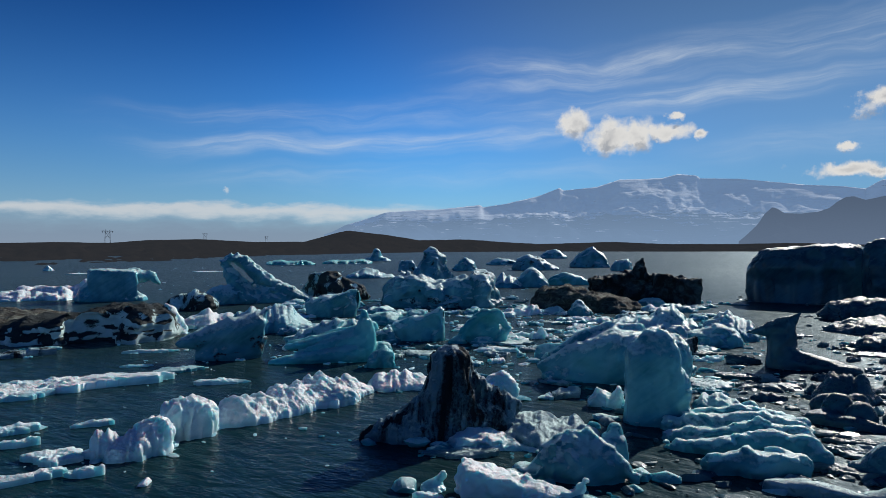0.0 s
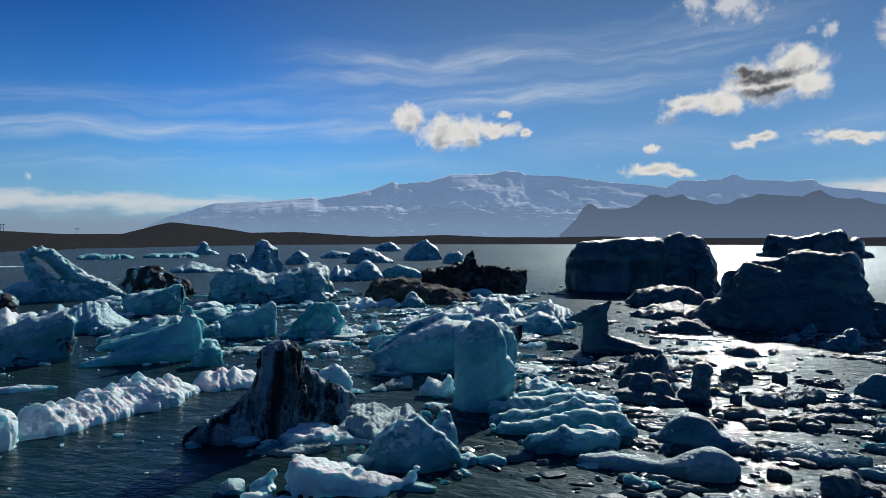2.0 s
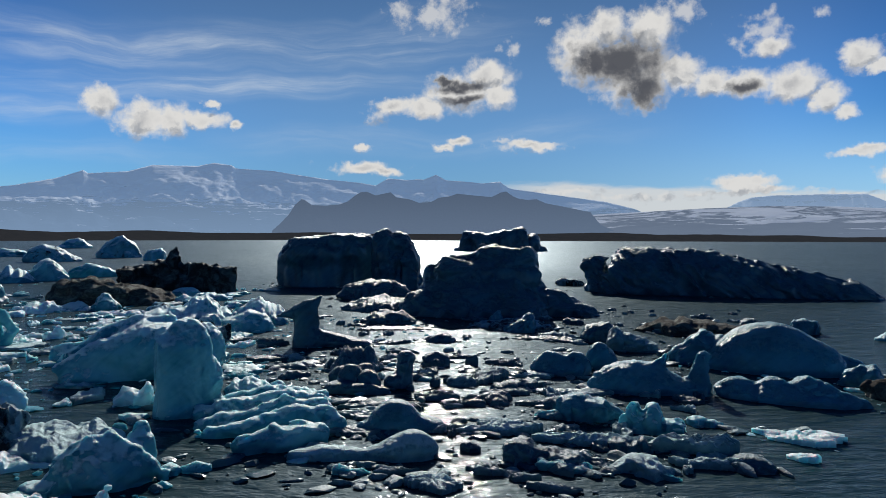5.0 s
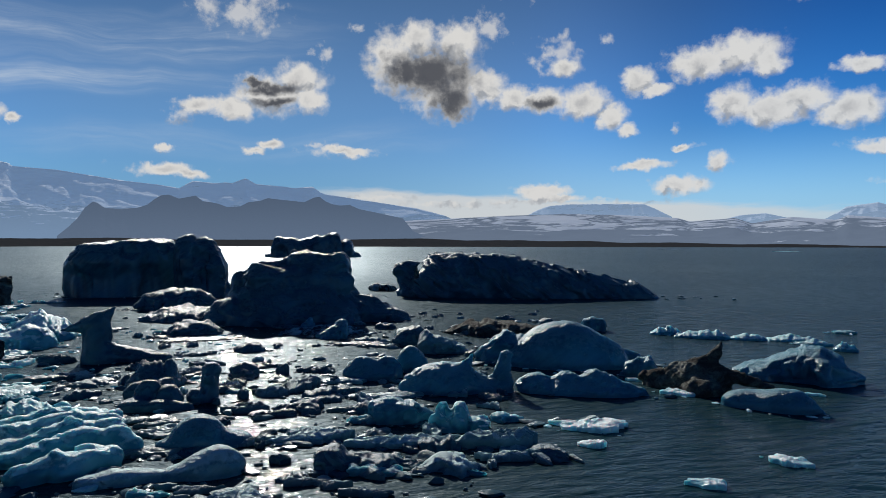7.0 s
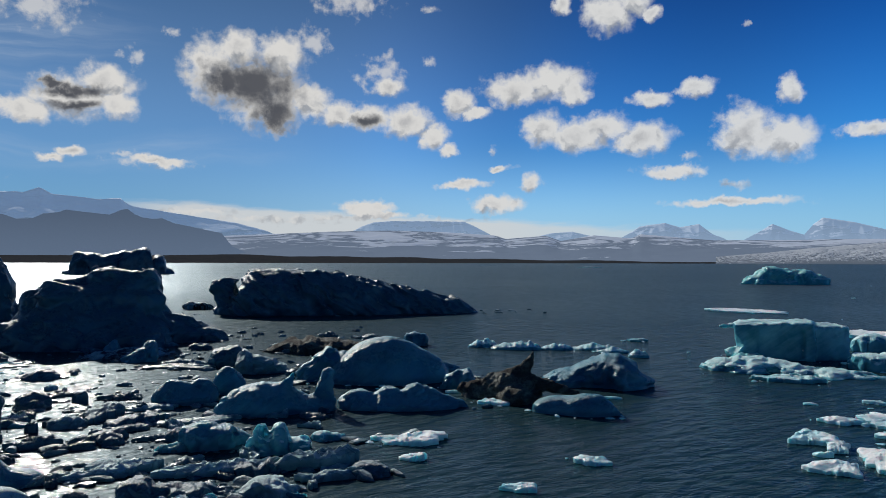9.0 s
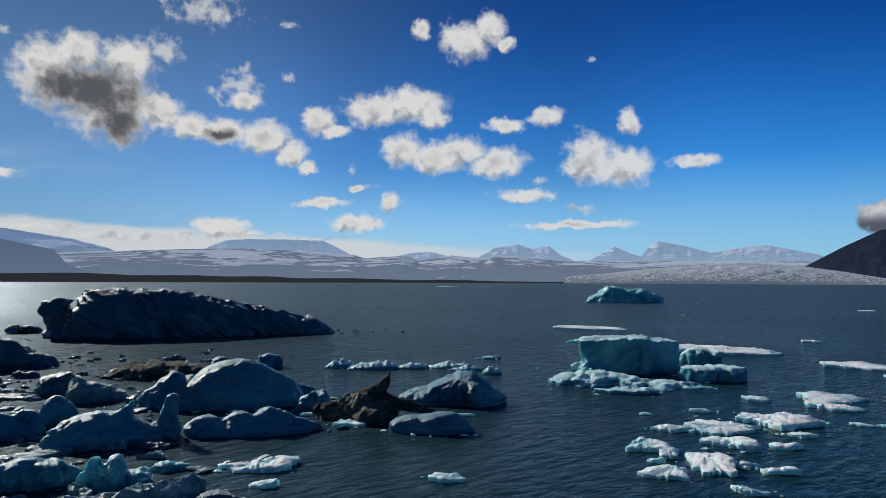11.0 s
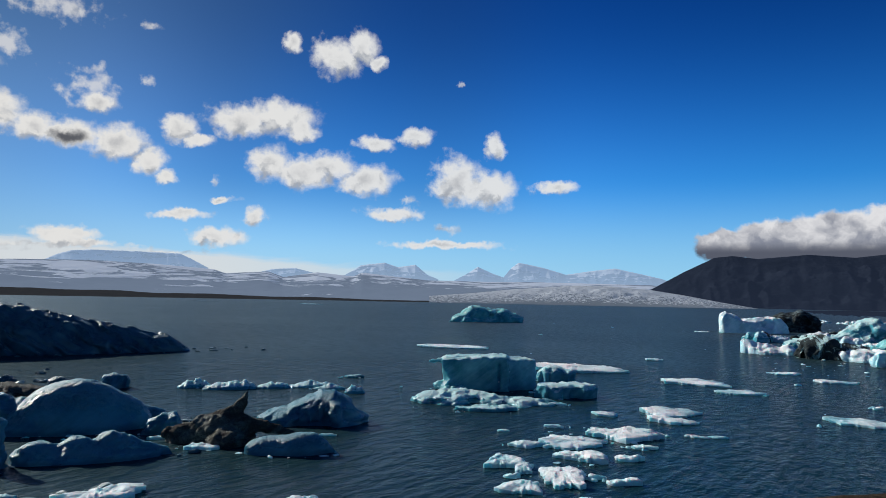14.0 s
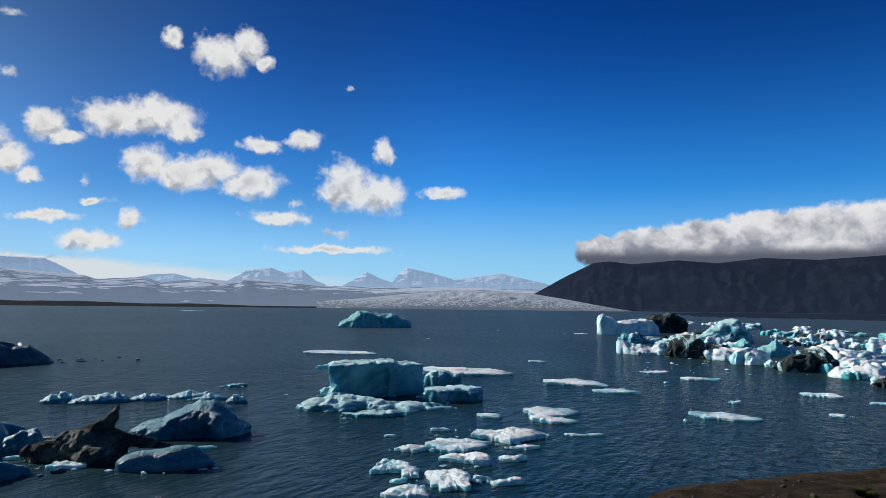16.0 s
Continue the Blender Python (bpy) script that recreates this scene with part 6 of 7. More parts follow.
ice_floe((15.72, 18.25), -41, (1.13, 0.4, 0.4), ICE_GREY, "flat grey ash-dusted ice floe")
ice_floe((16.08, 17.29), -43.2, (1.21, 0.4, 0.4), ICE_GREY, "flat grey ash-dusted ice floe")
ice_floe((16.15, 16.12), -45.4, (1.62, 0.49, 0.4), ICE_GREY, "flat grey ash-dusted ice floe")
ice_floe((17.96, 17.12), -46.7, (2.43, 0.73, 0.5), ICE_BLUE, "low blue-white ice floe on the lake")
ice_floe((28.42, 29.7), -43.9, (3.27, 1.38, 0.4), ICE_DUST, "flat dusty grey-white ice floe")
ice_floe((30.06, 33.53), -42, (2.51, 0.9, 0.4), ICE_BACKLIT_DARK, "low dark ice floe on the lake")
ice_floe((23.9, 24.47), -44.5, (2.45, 0.87, 0.35), ICE_GREY, "flat grey ash-dusted ice floe")
ice_floe((22.75, 22.33), -45.8, (2.26, 0.68, 0.6), ICE_BACKLIT, "clear turquoise ice floe")
ice_floe((27.1, 25.14), -47.4, (3.23, 1.73, 0.35), ICE_DUST, "flat dusty grey-white ice floe")
ice_floe((25.69, 30.43), -40.3, (2.22, 2.64, 0.8), ICE_GREY, "flat grey ash-dusted ice floe")
ice_floe((24.61, 27.07), -42.5, (2.04, 1.18, 0.4), ICE_GREY, "flat grey ash-dusted ice floe")
ice_floe((39.85, 39.86), -45.1, (4.5, 1.71, 0.3), ICE_BACKLIT_DARK, "low dark ice floe on the lake")
ice_floe((40.09, 37.91), -46.8, (2.64, 1.56, 0.3), ICE_BACKLIT_DARK, "low dark ice floe on the lake")
ice_floe((21.03, 18.61), -48.4, (3.79, 1.14, 0.7), ICE_DUST, "flat dusty grey-white ice floe")
ice_floe((19.37, 22.06), -41.1, (3.07, 1.19, 0.6), ICE_DUST, "flat dusty grey-white ice floe")
ice_floe((23.4, 15.9), -55.8, (3.44, 1.03, 1), ICE_DUST, "flat dusty grey-white ice floe")
ice_floe((23.21, 13.55), -59.8, (2.09, 0.63, 0.6), ICE_DUST, "flat dusty grey-white ice floe")
ice_floe((22.03, 14.58), -56.5, (2.2, 0.67, 0.5), ICE_DUST, "flat dusty grey-white ice floe")
ice_floe((20, 14.65), -53.7, (1.08, 0.4, 0.3), ICE_BACKLIT, "clear turquoise ice floe")
ice_floe((28.08, 14.21), -63.2, (3.25, 1.86, 0.5), ICE_WHITE, "flat white ice floe drifting on the lake")
ice_floe((25.69, 12.82), -63.6, (1.02, 0.66, 0.4), ICE_WHITE, "flat white ice floe drifting on the lake")
ice_floe((37.48, 13.55), -70.3, (2.63, 1.2, 0.35), ICE_WHITE, "flat white ice floe drifting on the lake")
ice_floe((39.64, 16.52), -67.5, (2.05, 0.62, 0.25), ICE_WHITE, "flat white ice floe drifting on the lake")
ice_heap("low row of small blue ice lumps", (61.16, 23.35), -69.2, [(-1.5, 0.1), (-0.9, 0.5), (0, 0.9), (0.9, 0.6), (1.5, 0.1)], 1.1, ICE_BLUE, lumps=3, rows=2)
ice_heap("low row of small blue ice lumps", (60.99, 20.15), -71.8, [(-2.4, 0.1), (-1.8, 0.4), (0, 0.8), (1.8, 0.6), (2.3, 0.1)], 1.8, ICE_BLUE, lumps=3, rows=2)
ice_heap("low row of small blue ice lumps", (62.21, 16.81), -75, [(-1.7, 0.1), (-1.1, 0.3), (0, 0.6), (1.1, 0.4), (1.6, 0.1)], 1.3, ICE_BLUE, lumps=3, rows=2)
ice_heap("low row of small blue ice lumps", (63.57, 13.92), -77.8, [(-2, 0.1), (-1.5, 0.2), (0, 0.6), (1.5, 0.4), (2, 0.2)], 1.6, ICE_BLUE, lumps=3, rows=2)
ice_heap("low row of small blue ice lumps", (62.32, 11.89), -79.3, [(-1.5, 0.1), (-1, 0.2), (0, 0.5), (1, 0.3), (1.5, 0.2)], 1.2, ICE_BLUE, lumps=3, rows=2)
ice_heap("low row of small blue ice lumps", (60.15, 9.29), -81.4, [(-0.9, 0.1), (-0.5, 0.5), (0, 0.7), (0.5, 0.6), (0.9, 0.1)], 0.8, ICE_BLUE, lumps=3, rows=2)
ice_floe((72.04, 11.41), -81.1, (2.34, 1.64, 0.35), ICE_BLUE, "low blue-white ice floe on the lake")
ice_floe((41.6, 8.05), -79.3, (1.52, 0.46, 0.2), ICE_WHITE, "flat white ice floe drifting on the lake")
ice_floe((28.32, 6.19), -77.8, (1.47, 1.12, 0.35), ICE_WHITE, "flat white ice floe drifting on the lake")
ice_floe((24.04, 7.66), -72.4, (1.34, 1.11, 0.35), ICE_WHITE, "flat white ice floe drifting on the lake")
ice_floe((121.44, 3.02), -88.5, (12.37, 8.66, 0.5), ICE_WHITE, "flat white ice floe drifting on the lake")
ice_floe((85.08, -13.38), -98.9, (13.32, 9.32, 0.8), ICE_WHITE, "flat white ice floe drifting on the lake")
ice_floe((52.69, -1.81), -91.9, (4.88, 2.94, 0.6), ICE_BLUE, "low blue-white ice floe on the lake")
ice_floe((63.27, 1.31), -88.8, (2.67, 1.87, 0.7), ICE_TEAL, "clear turquoise ice floe")
ice_floe((43.95, -9.46), -102.2, (6.09, 3.92, 0.7), ICE_WHITE, "flat white ice floe drifting on the lake")
ice_floe((41.2, -6.15), -98.5, (4.05, 3.14, 0.4), ICE_WHITE, "flat white ice floe drifting on the lake")
ice_floe((37.23, -6.22), -99.5, (2.58, 2.39, 0.6), ICE_WHITE, "flat white ice floe drifting on the lake")
ice_floe((35.92, -1.88), -92.9, (2, 2.43, 0.5), ICE_WHITE, "flat white ice floe drifting on the lake")
ice_floe((40.19, -3.3), -94.7, (2.31, 1.31, 0.4), ICE_WHITE, "flat white ice floe drifting on the lake")
ice_floe((34.39, -2.87), -94.7, (1.15, 1.73, 0.4), ICE_WHITE, "flat white ice floe drifting on the lake")
ice_floe((33.49, -4.48), -97.6, (2.54, 3.81, 0.5), ICE_WHITE, "flat white ice floe drifting on the lake")
ice_floe((31.33, -2.65), -94.8, (2.2, 2.24, 0.4), ICE_WHITE, "flat white ice floe drifting on the lake")
ice_floe((29.23, -5.4), -100.5, (1.65, 0.99, 0.3), ICE_WHITE, "flat white ice floe drifting on the lake")
ice_floe((53.07, -14.99), -105.8, (5.96, 4.17, 0.5), ICE_WHITE, "flat white ice floe drifting on the lake")
ice_floe((73.66, -22.63), -107.1, (7.39, 5.17, 0.5), ICE_WHITE, "flat white ice floe drifting on the lake")
ice_floe((65.93, -25.06), -110.9, (4.06, 2.84, 0.35), ICE_WHITE, "flat white ice floe drifting on the lake")
ice_floe((85.78, -37.86), -113.9, (4.43, 3.1, 0.35), ICE_WHITE, "flat white ice floe drifting on the lake")
ice_floe((77.04, -39.91), -117.5, (4.04, 2.83, 0.35), ICE_WHITE, "flat white ice floe drifting on the lake")
ice_floe((62.67, -43.64), -125, (4.15, 2.9, 0.4), ICE_WHITE, "flat white ice floe drifting on the lake")
ice_floe((51.1, -27.35), -118.3, (5.51, 3.86, 0.4), ICE_WHITE, "flat white ice floe drifting on the lake")
ice_floe((58.06, -32.85), -119.6, (1.02, 0.71, 0.35), ICE_WHITE, "flat white ice floe drifting on the lake")
ice_floe((44.2, -13.94), -107.6, (1.85, 0.58, 0.2), ICE_WHITE, "flat white ice floe drifting on the lake")
ice_floe((44.11, -15.39), -109.3, (1.12, 0.59, 0.2), ICE_WHITE, "flat white ice floe drifting on the lake")
ice_floe((102.62, -27.14), -104.8, (3.03, 2.12, 0.35), ICE_WHITE, "flat white ice floe drifting on the lake")
ice_floe((212.01, -70.17), -108.3, (4.91, 3.44, 0.4), ICE_WHITE, "flat white ice floe drifting on the lake")
ice_floe((44.66, -2.3), -92.9, (0.89, 0.78, 0.15), ICE_WHITE, "flat white ice floe drifting on the lake")
ice_floe((930.07, 347.93), -69.5, (38.91, 27.24, 0.8), ICE_BACKLIT_DARK, "low dark ice floe on the lake")
ice_floe((795.91, 176.77), -77.5, (23.61, 16.53, 1), ICE_BLUE, "low blue-white ice floe on the lake")
ice_floe((50.87, -37.04), -126.2, (1.52, 1.06, 0.2), ICE_WHITE, "flat white ice floe drifting on the lake")
ice_floe((56.76, -45.35), -128.8, (2.32, 1.47, 0.25), ICE_WHITE, "flat white ice floe drifting on the lake")
ice_floe((56.21, -7.33), -97.4, (1.63, 0.58, 0.3), ICE_WHITE, "flat white ice floe drifting on the lake")
ice_floe((51.56, -10.25), -101.3, (2.27, 1.59, 0.35), ICE_WHITE, "flat white ice floe drifting on the lake")
ice_floe((40.33, -9.81), -103.7, (1.49, 0.67, 0.35), ICE_WHITE, "flat white ice floe drifting on the lake")
ice_floe((37.3, -8.39), -102.7, (1.52, 0.79, 0.4), ICE_WHITE, "flat white ice floe drifting on the lake")
ice_floe((33.26, -6.14), -100.5, (0.91, 0.4, 0.35), ICE_WHITE, "flat white ice floe drifting on the lake")
ice_floe((32.56, -7.12), -102.4, (1.46, 0.81, 0.4), ICE_WHITE, "flat white ice floe drifting on the lake")
ice_floe((46.35, -5.76), -97.1, (1.49, 0.69, 0.35), ICE_WHITE, "flat white ice floe drifting on the lake")
ice_floe((33.15, -2.15), -93.7, (0.68, 0.4, 0.3), ICE_WHITE, "flat white ice floe drifting on the lake")
ice_floe((49.75, -13.85), -105.6, (3.31, 2.32, 0.5), ICE_WHITE, "flat white ice floe drifting on the lake")

melted("pale iceberg with a notched overhanging end", (-48.82, 105.6), 24.8,
       [slab(-0.6, 0, 2.1, 3.3, 2.6, 2.6, 0.5, 5), rod((2.2, 0, 3.7, 1.0), (4.6, 0, 3.6, 0.9), (5.9, 0, 2.5, 0.4), deep=1.6), ball(-3.4, -0.6, 0, 2.2, 2.0, 2.6), ball(1.5, -0.5, 0, 3.0, 2.4, 1.4)], ICE_BLUE, blend=0.6, wave=(0.15, 2.2), flute=(0.14, 1.2), dent=(0.12, 1.5), crumble=0.10)
melted("tall leaning blue-white iceberg with an arched crest", (-26.0, 103.0), 14.2,
       [rod((-5.4, 0, 5.9, 0.55), (-4.4, 0, 6.4, 0.75), (-3.0, 0, 5.9, 1.0), (-0.8, 0, 4.0, 1.1), (2.0, 0, 2.0, 1.2), (5.8, 0, 0.2, 0.8), deep=1.5), rod((-5.5, 0, 5.3, 0.6), (-4.2, 0, 3.4, 1.2), (-2.6, 0, 0.6, 2.0), deep=1.3), ball(0.5, 0.4, 0, 3.8, 2.8, 2.3), ball(-6.0, -1.5, 0, 2.6, 2.0, 2.6)],
       ICE_BLUE, blend=0.6, wave=(0.15, 2.2), slant=(0.22, 1.2, 40.0), dent=(0.12, 1.4), crumble=0.10)

melted("turquoise iceberg drawn up into a curved horn", (-7.6, 50.1), 8.6,
       [rod((2.1, 0, -0.4, 1.0), (2.15, 0, 1.4, 0.80), (2.1, 0, 2.6, 0.55), (1.95, 0, 3.5, 0.20), deep=0.9), rod((-4.4, -0.8, 0.05, 0.30), (-2.5, -0.7, 0.25, 0.50), (1.4, -0.5, 0.4, 0.75)),
        rod((-3.4, 1.0, 0.9, 0.25), (-1.0, 0.8, 1.3, 0.45), (1.6, 0.5, 2.0, 0.45)), rod((-1.9, 0.1, 0.7, 0.30), (0.2, 0.1, 1.2, 0.50), (1.6, 0.0, 1.5, 0.6)), rod((-3.2, 2.0, 0.8, 0.4), (2.6, 1.8, 2.1, 0.5)),
        ball(-0.5, 0.9, 0, 2.8, 1.2, 1.0), ball(3.3, 0.5, 0.5, 0.9, 0.7, 0.8)], ICE_TEAL, blend=0.3, wave=(0.06, 1.2), dent=(0.05, 0.8))

berg = tagged(new('iceberg'), 'tall black sooty cone of ice with white apron', 'iceberg')
melted("", (-0.15, 29.93), 0.3, [rod((0.45, 0.1, -0.4, 1.45), (0.45, 0.1, 1.6, 1.05), (0.45, 0.1, 3.05, 0.72), deep=0.9), slab(0.45, 0.1, 2.6, 0.72, 0.65, 1.05, 0.3),
        rod((0.1, 0.1, 1.7, 0.75), (-1.2, 0.0, 0.7, 0.60), (-3.0, -0.1, 0.0, 0.35)), ball(-0.8, 0.0, 0.0, 1.8, 1.2, 0.95),
        rod((0.9, 0.3, 2.7, 0.38), (1.9, 0.6, 1.9, 0.36), (3.2, 0.8, 1.2, 0.32)), ball(1.9, 0.4, 0.2, 1.4, 1.0, 1.3)], ICE_SOOT, 'peak', berg, blend=0.4, wave=(0.05, 1.0), flute=(0.17, 0.36), dent=(0.03, 0.7), crumble=0.03)
iceberg('', (2.16, 28.86), -4.3, [(-2.47, 0.05), (-1.78, 0.34), (-1.04, 0.7), (-0.13, 0.6), (0.63, 0.25), (1.65, 0.18), (2.44, 0.05)], 2.37, ICE_WHITE, 'apron', berg, full=2.4, lump=0.13, fine=0.07)
iceberg('', (3.13, 37.32), -4.9, [(-0.92, 0.53), (-0.57, 1.28), (0.03, 1.59), (0.68, 1.09), (1.24, 0.45), (0.91, 0.05)], 1.09, ICE_WHITE, 'flag', berg, full=2.4, flare=0.8, lump=0.1)

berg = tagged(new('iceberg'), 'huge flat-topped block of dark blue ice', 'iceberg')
iceberg('', (54.93, 106.65), -27.3, [(-8.4, 0.8), (-7.6, 6.1), (-6.6, 7.7), (-4.3, 8.2), (2.4, 8.7), (7.2, 8.8), (8, 6.1), (8.3, 0.4)], 12.7, ICE_BACKLIT_DARK, 'body', berg, full=6, lump=0.03, flute=0.03, rag=0.03, bulge=0.1, fine=0.07)
iceberg('', (60.21, 93.05), -32.9, [(-4.3, 1), (-3.9, 8.1), (-2.4, 9.4), (-0.4, 8.9), (1.1, 8.9), (2.2, 7.3), (1.8, 5.4), (3, 2.3), (4.3, 0.3)], 6.8, ICE_BACKLIT_DARK, 'tower', berg, full=4, lump=0.08, flute=0.05, fine=0.07)

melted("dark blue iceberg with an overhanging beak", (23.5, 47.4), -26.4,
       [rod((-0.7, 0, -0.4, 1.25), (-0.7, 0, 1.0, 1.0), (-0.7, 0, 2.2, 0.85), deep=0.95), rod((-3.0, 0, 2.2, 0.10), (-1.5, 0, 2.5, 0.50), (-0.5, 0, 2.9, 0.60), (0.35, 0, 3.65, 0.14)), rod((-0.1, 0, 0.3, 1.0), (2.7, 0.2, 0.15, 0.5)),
        ball(1.7, -0.5, 0.15, 0.9, 0.7, 0.75), ball(3.0, -0.9, 0.1, 0.9, 0.7, 0.5)], ICE_BACKLIT_DARK, blend=0.4, wave=(0.05, 1.2), dent=(0.05, 0.9))
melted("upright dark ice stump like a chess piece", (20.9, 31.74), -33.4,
       [rod((-0.1, 0, -0.4, 0.72), (0.0, 0, 1.0, 0.46)), ball(0.1, 0, 1.55, 0.52, 0.48, 0.45), ball(0.0, -0.4, 1.2, 0.30, 0.28, 0.30), ball(-0.6, -0.35, 0.25, 0.55, 0.5, 0.5)], ICE_BACKLIT_DARK, blend=0.15, wave=(0.04, 0.7), dent=(0.03, 0.5))

berg = tagged(new('iceberg'), 'great smooth blue dome of ice with a knob', 'iceberg')
melted('', (42.11, 22.1), -62.4, [ball(-0.9, 0, 0, 3.4, 2.4, 2.95), ball(-2.9, -0.2, 0, 2.0, 1.6, 1.5), ball(1.3, 0.1, 0, 2.1, 1.7, 1.9), rod((1.6, 1.2, 0.8, 0.7), (3.9, 1.5, 0.35, 0.35))], ICE_BACKLIT, 'body', berg, blend=0.5, wave=(0.05, 2.2), dent=(0.02, 1.4))
iceberg('', (59.84, 29.67), -63.7, [(-1.2, 0.1), (-1, 1.1), (-0.2, 1.3), (0.9, 1.1), (1.2, 0.2)], 1.5, ICE_BACKLIT, 'knob', berg, full=3.5)

berg = tagged(new('iceberg'), 'blue iceberg crowned by a sharp brown ashy fin', 'iceberg')
iceberg('', (41.09, 17.49), -67, [(-1.17, 0.19), (-0.42, 0.91), (0.75, 1.27), (1.16, 0.52)], 1.43, ICE_BACKLIT, 'lobe', berg, full=2.6, lump=0.08)
melted('', (39.43, 13.27), -71.6, [ball(0.1, 0, 0.0, 1.7, 1.2, 1.55), ball(0.2, -1.0, 0.0, 1.2, 1.2, 0.95), rod((-1.3, 0.3, 0.95, 0.35), (-0.2, 0.2, 1.30, 0.42), (0.6, 0.1, 1.55, 0.42), (1.0, 0, 2.2, 0.24), (1.22, 0, 2.82, 0.04)), rod((0.9, -0.2, 1.0, 0.55), (2.2, -0.3, 0.75, 0.35), (3.7, -0.4, 0.35, 0.22)),
        rod((-1.2, 0.3, 0.6, 0.50), (-2.8, 0.6, 0.40, 0.45)), ball(-1.8, 0.4, 0, 1.3, 0.9, 0.75)], ICE_GRIT, 'ash_mound', berg, blend=0.3, wave=(0.06, 0.8), dent=(0.06, 0.5), slant=(0.05, 0.4, 140.0), grain=0.05)
melted('', (36.9, 8.9), -76.4, [ball(0.5, 0, 0, 1.5, 0.9, 1.05), ball(-1.0, 0.3, 0, 1.4, 0.9, 0.85), rod((1.0, 0, 0.5, 0.35), (2.2, 0, 0.0, 0.2))], ICE_BACKLIT, 'lobe', berg, blend=0.4, wave=(0.05, 1.2), dent=(0.02, 0.9))
iceberg('', (46.38, 9.78), -78.3, [(-3.93, 0.05), (-2.73, 0.63), (-1.39, 0.93), (0.07, 1.73), (0.78, 2.05), (1.41, 1.98), (2.04, 1.64), (2.54, 0.98), (3.67, 0.18)], 4.26, ICE_BACKLIT, 'shoulder', berg, full=2.4, lump=0.08)

berg = tagged(new('iceberg'), 'flat-topped turquoise iceberg on a low white shelf', 'iceberg')
melted('', (65.57, -1.36), -91.2, [slab(-0.4, 0, 1.30, 3.0, 2.2, 1.65, 0.20, 0, -3), slab(2.9, 0.9, 1.05, 1.7, 1.9, 1.75, 0.35, 25), rod((-2.6, 0, 2.45, 0.45), (-3.8, 0.1, 2.45, 0.22), (-4.8, 0.2, 2.3, 0.07)), ball(-2.9, -0.7, 0.2, 1.3, 1.2, 0.55)], ICE_BLUE, 'body', berg,
       cuts=[ball(-3.5, -1.5, 1.1, 0.8, 1.2, 0.9), ball(-2.0, -2.7, 1.2, 0.7, 0.8, 1.3), ball(1.7, -2.6, 1.4, 0.25, 0.7, 1.9)], blend=0.3, wave=(0.08, 1.6), flute=(0.10, 0.8), dent=(0.07, 0.9))
iceberg('', (61.25, -8.47), -81.9, [(-2.8, 0.3), (-2.4, 1.1), (0.1, 1.2), (3, 1.1), (2.8, 0.3)], 3.2, ICE_BLUE, 'block', berg, full=5, lump=0.06)
iceberg('', (72.57, -9.14), -97.2, [(-2, 0.2), (-1.6, 1.1), (-0.7, 1.6), (1, 1.4), (2.2, 1.2), (2, 0.1)], 2.4, ICE_BLUE, 'block', berg, full=4, lump=0.08)
iceberg('', (57.06, -1.5), -91.5, [(-5.9, 0.05), (-4.26, 0.68), (-2.51, 0.94), (-0.73, 0.67), (1.95, 0.4), (6.01, 0.05)], 5.82, ICE_BLUE, 'shelf', berg, full=2, lump=0.12)

# ---- the pack of ice along the right-hand shore ----
LOOSE = {}


def loose_ice(label, at, turn, crest, depth, material, **more):
    """A piece of ice too small or far off to be counted: joined with its like."""
    mesh = berg_mesh(at, crest, depth, **more)
    mesh.transform(pose(at[0], at[1], 0, 0, 0, turn))
    LOOSE.setdefault(material.name, []).append(mesh)


def joined_ice(label, category):
    for key, meshes in LOOSE.items():
        ob = part("pack_ice", joined("pack_ice", meshes), bpy.data.materials[key], None)
        tagged(ob, label, category, kind="stuff")
    LOOSE.clear()


dice = np.random.default_rng(5)
PACK = [(ICE_WHITE, "broken white ice in the crowded pack"), (ICE_TEAL, "turquoise ice in the crowded pack"),
        (ICE_BAND, "white ice with black ash layers in the pack"), (ICE_BLUE, "pale blue ice in the crowded pack")]
for k in range(150):
    az = -110 - 32 * dice.uniform(0, 1) ** 0.9
    first = np.interp(az, (-140, -128, -121, -117, -110), (70, 92, 112, 135, 170))
    dist = first * (1 + 2.6 * dice.uniform(0, 1) ** 1.5)
    width = (2.5 + 7.5 * dice.uniform(0, 1) ** 1.6) * (dist / 150) ** 0.3
    at = polar(az, dist)
    material, label = PACK[int(dice.choice(4, p=(0.5, 0.17, 0.2, 0.13)))]
    place = loose_ice if dist > 1.35 * first else iceberg
    place(label, (at.x, at.y), az + dice.uniform(-40, 40), random_crest(dice, width, min(dice.uniform(1.0, 3.2), 0.55 * width)), width * dice.uniform(0.5, 0.9),
          material, lump=0.10, fine=0.12, full=dice.uniform(1.7, 3.6), rag=0.4, bulge=0.6, flute=0.05)
joined_ice("crowded far pack of broken ice", "pack ice")


# ---- smaller bergs jammed between the large ones ----
dice = np.random.default_rng(15)
JAM = [(ICE_BLUE, "small pale blue ice among larger bergs"), (ICE_WHITE, "small white ice among larger bergs"),
       (ICE_TEAL, "small turquoise ice among larger bergs"), (ICE_SEAM, "small ash-streaked ice among larger bergs")]
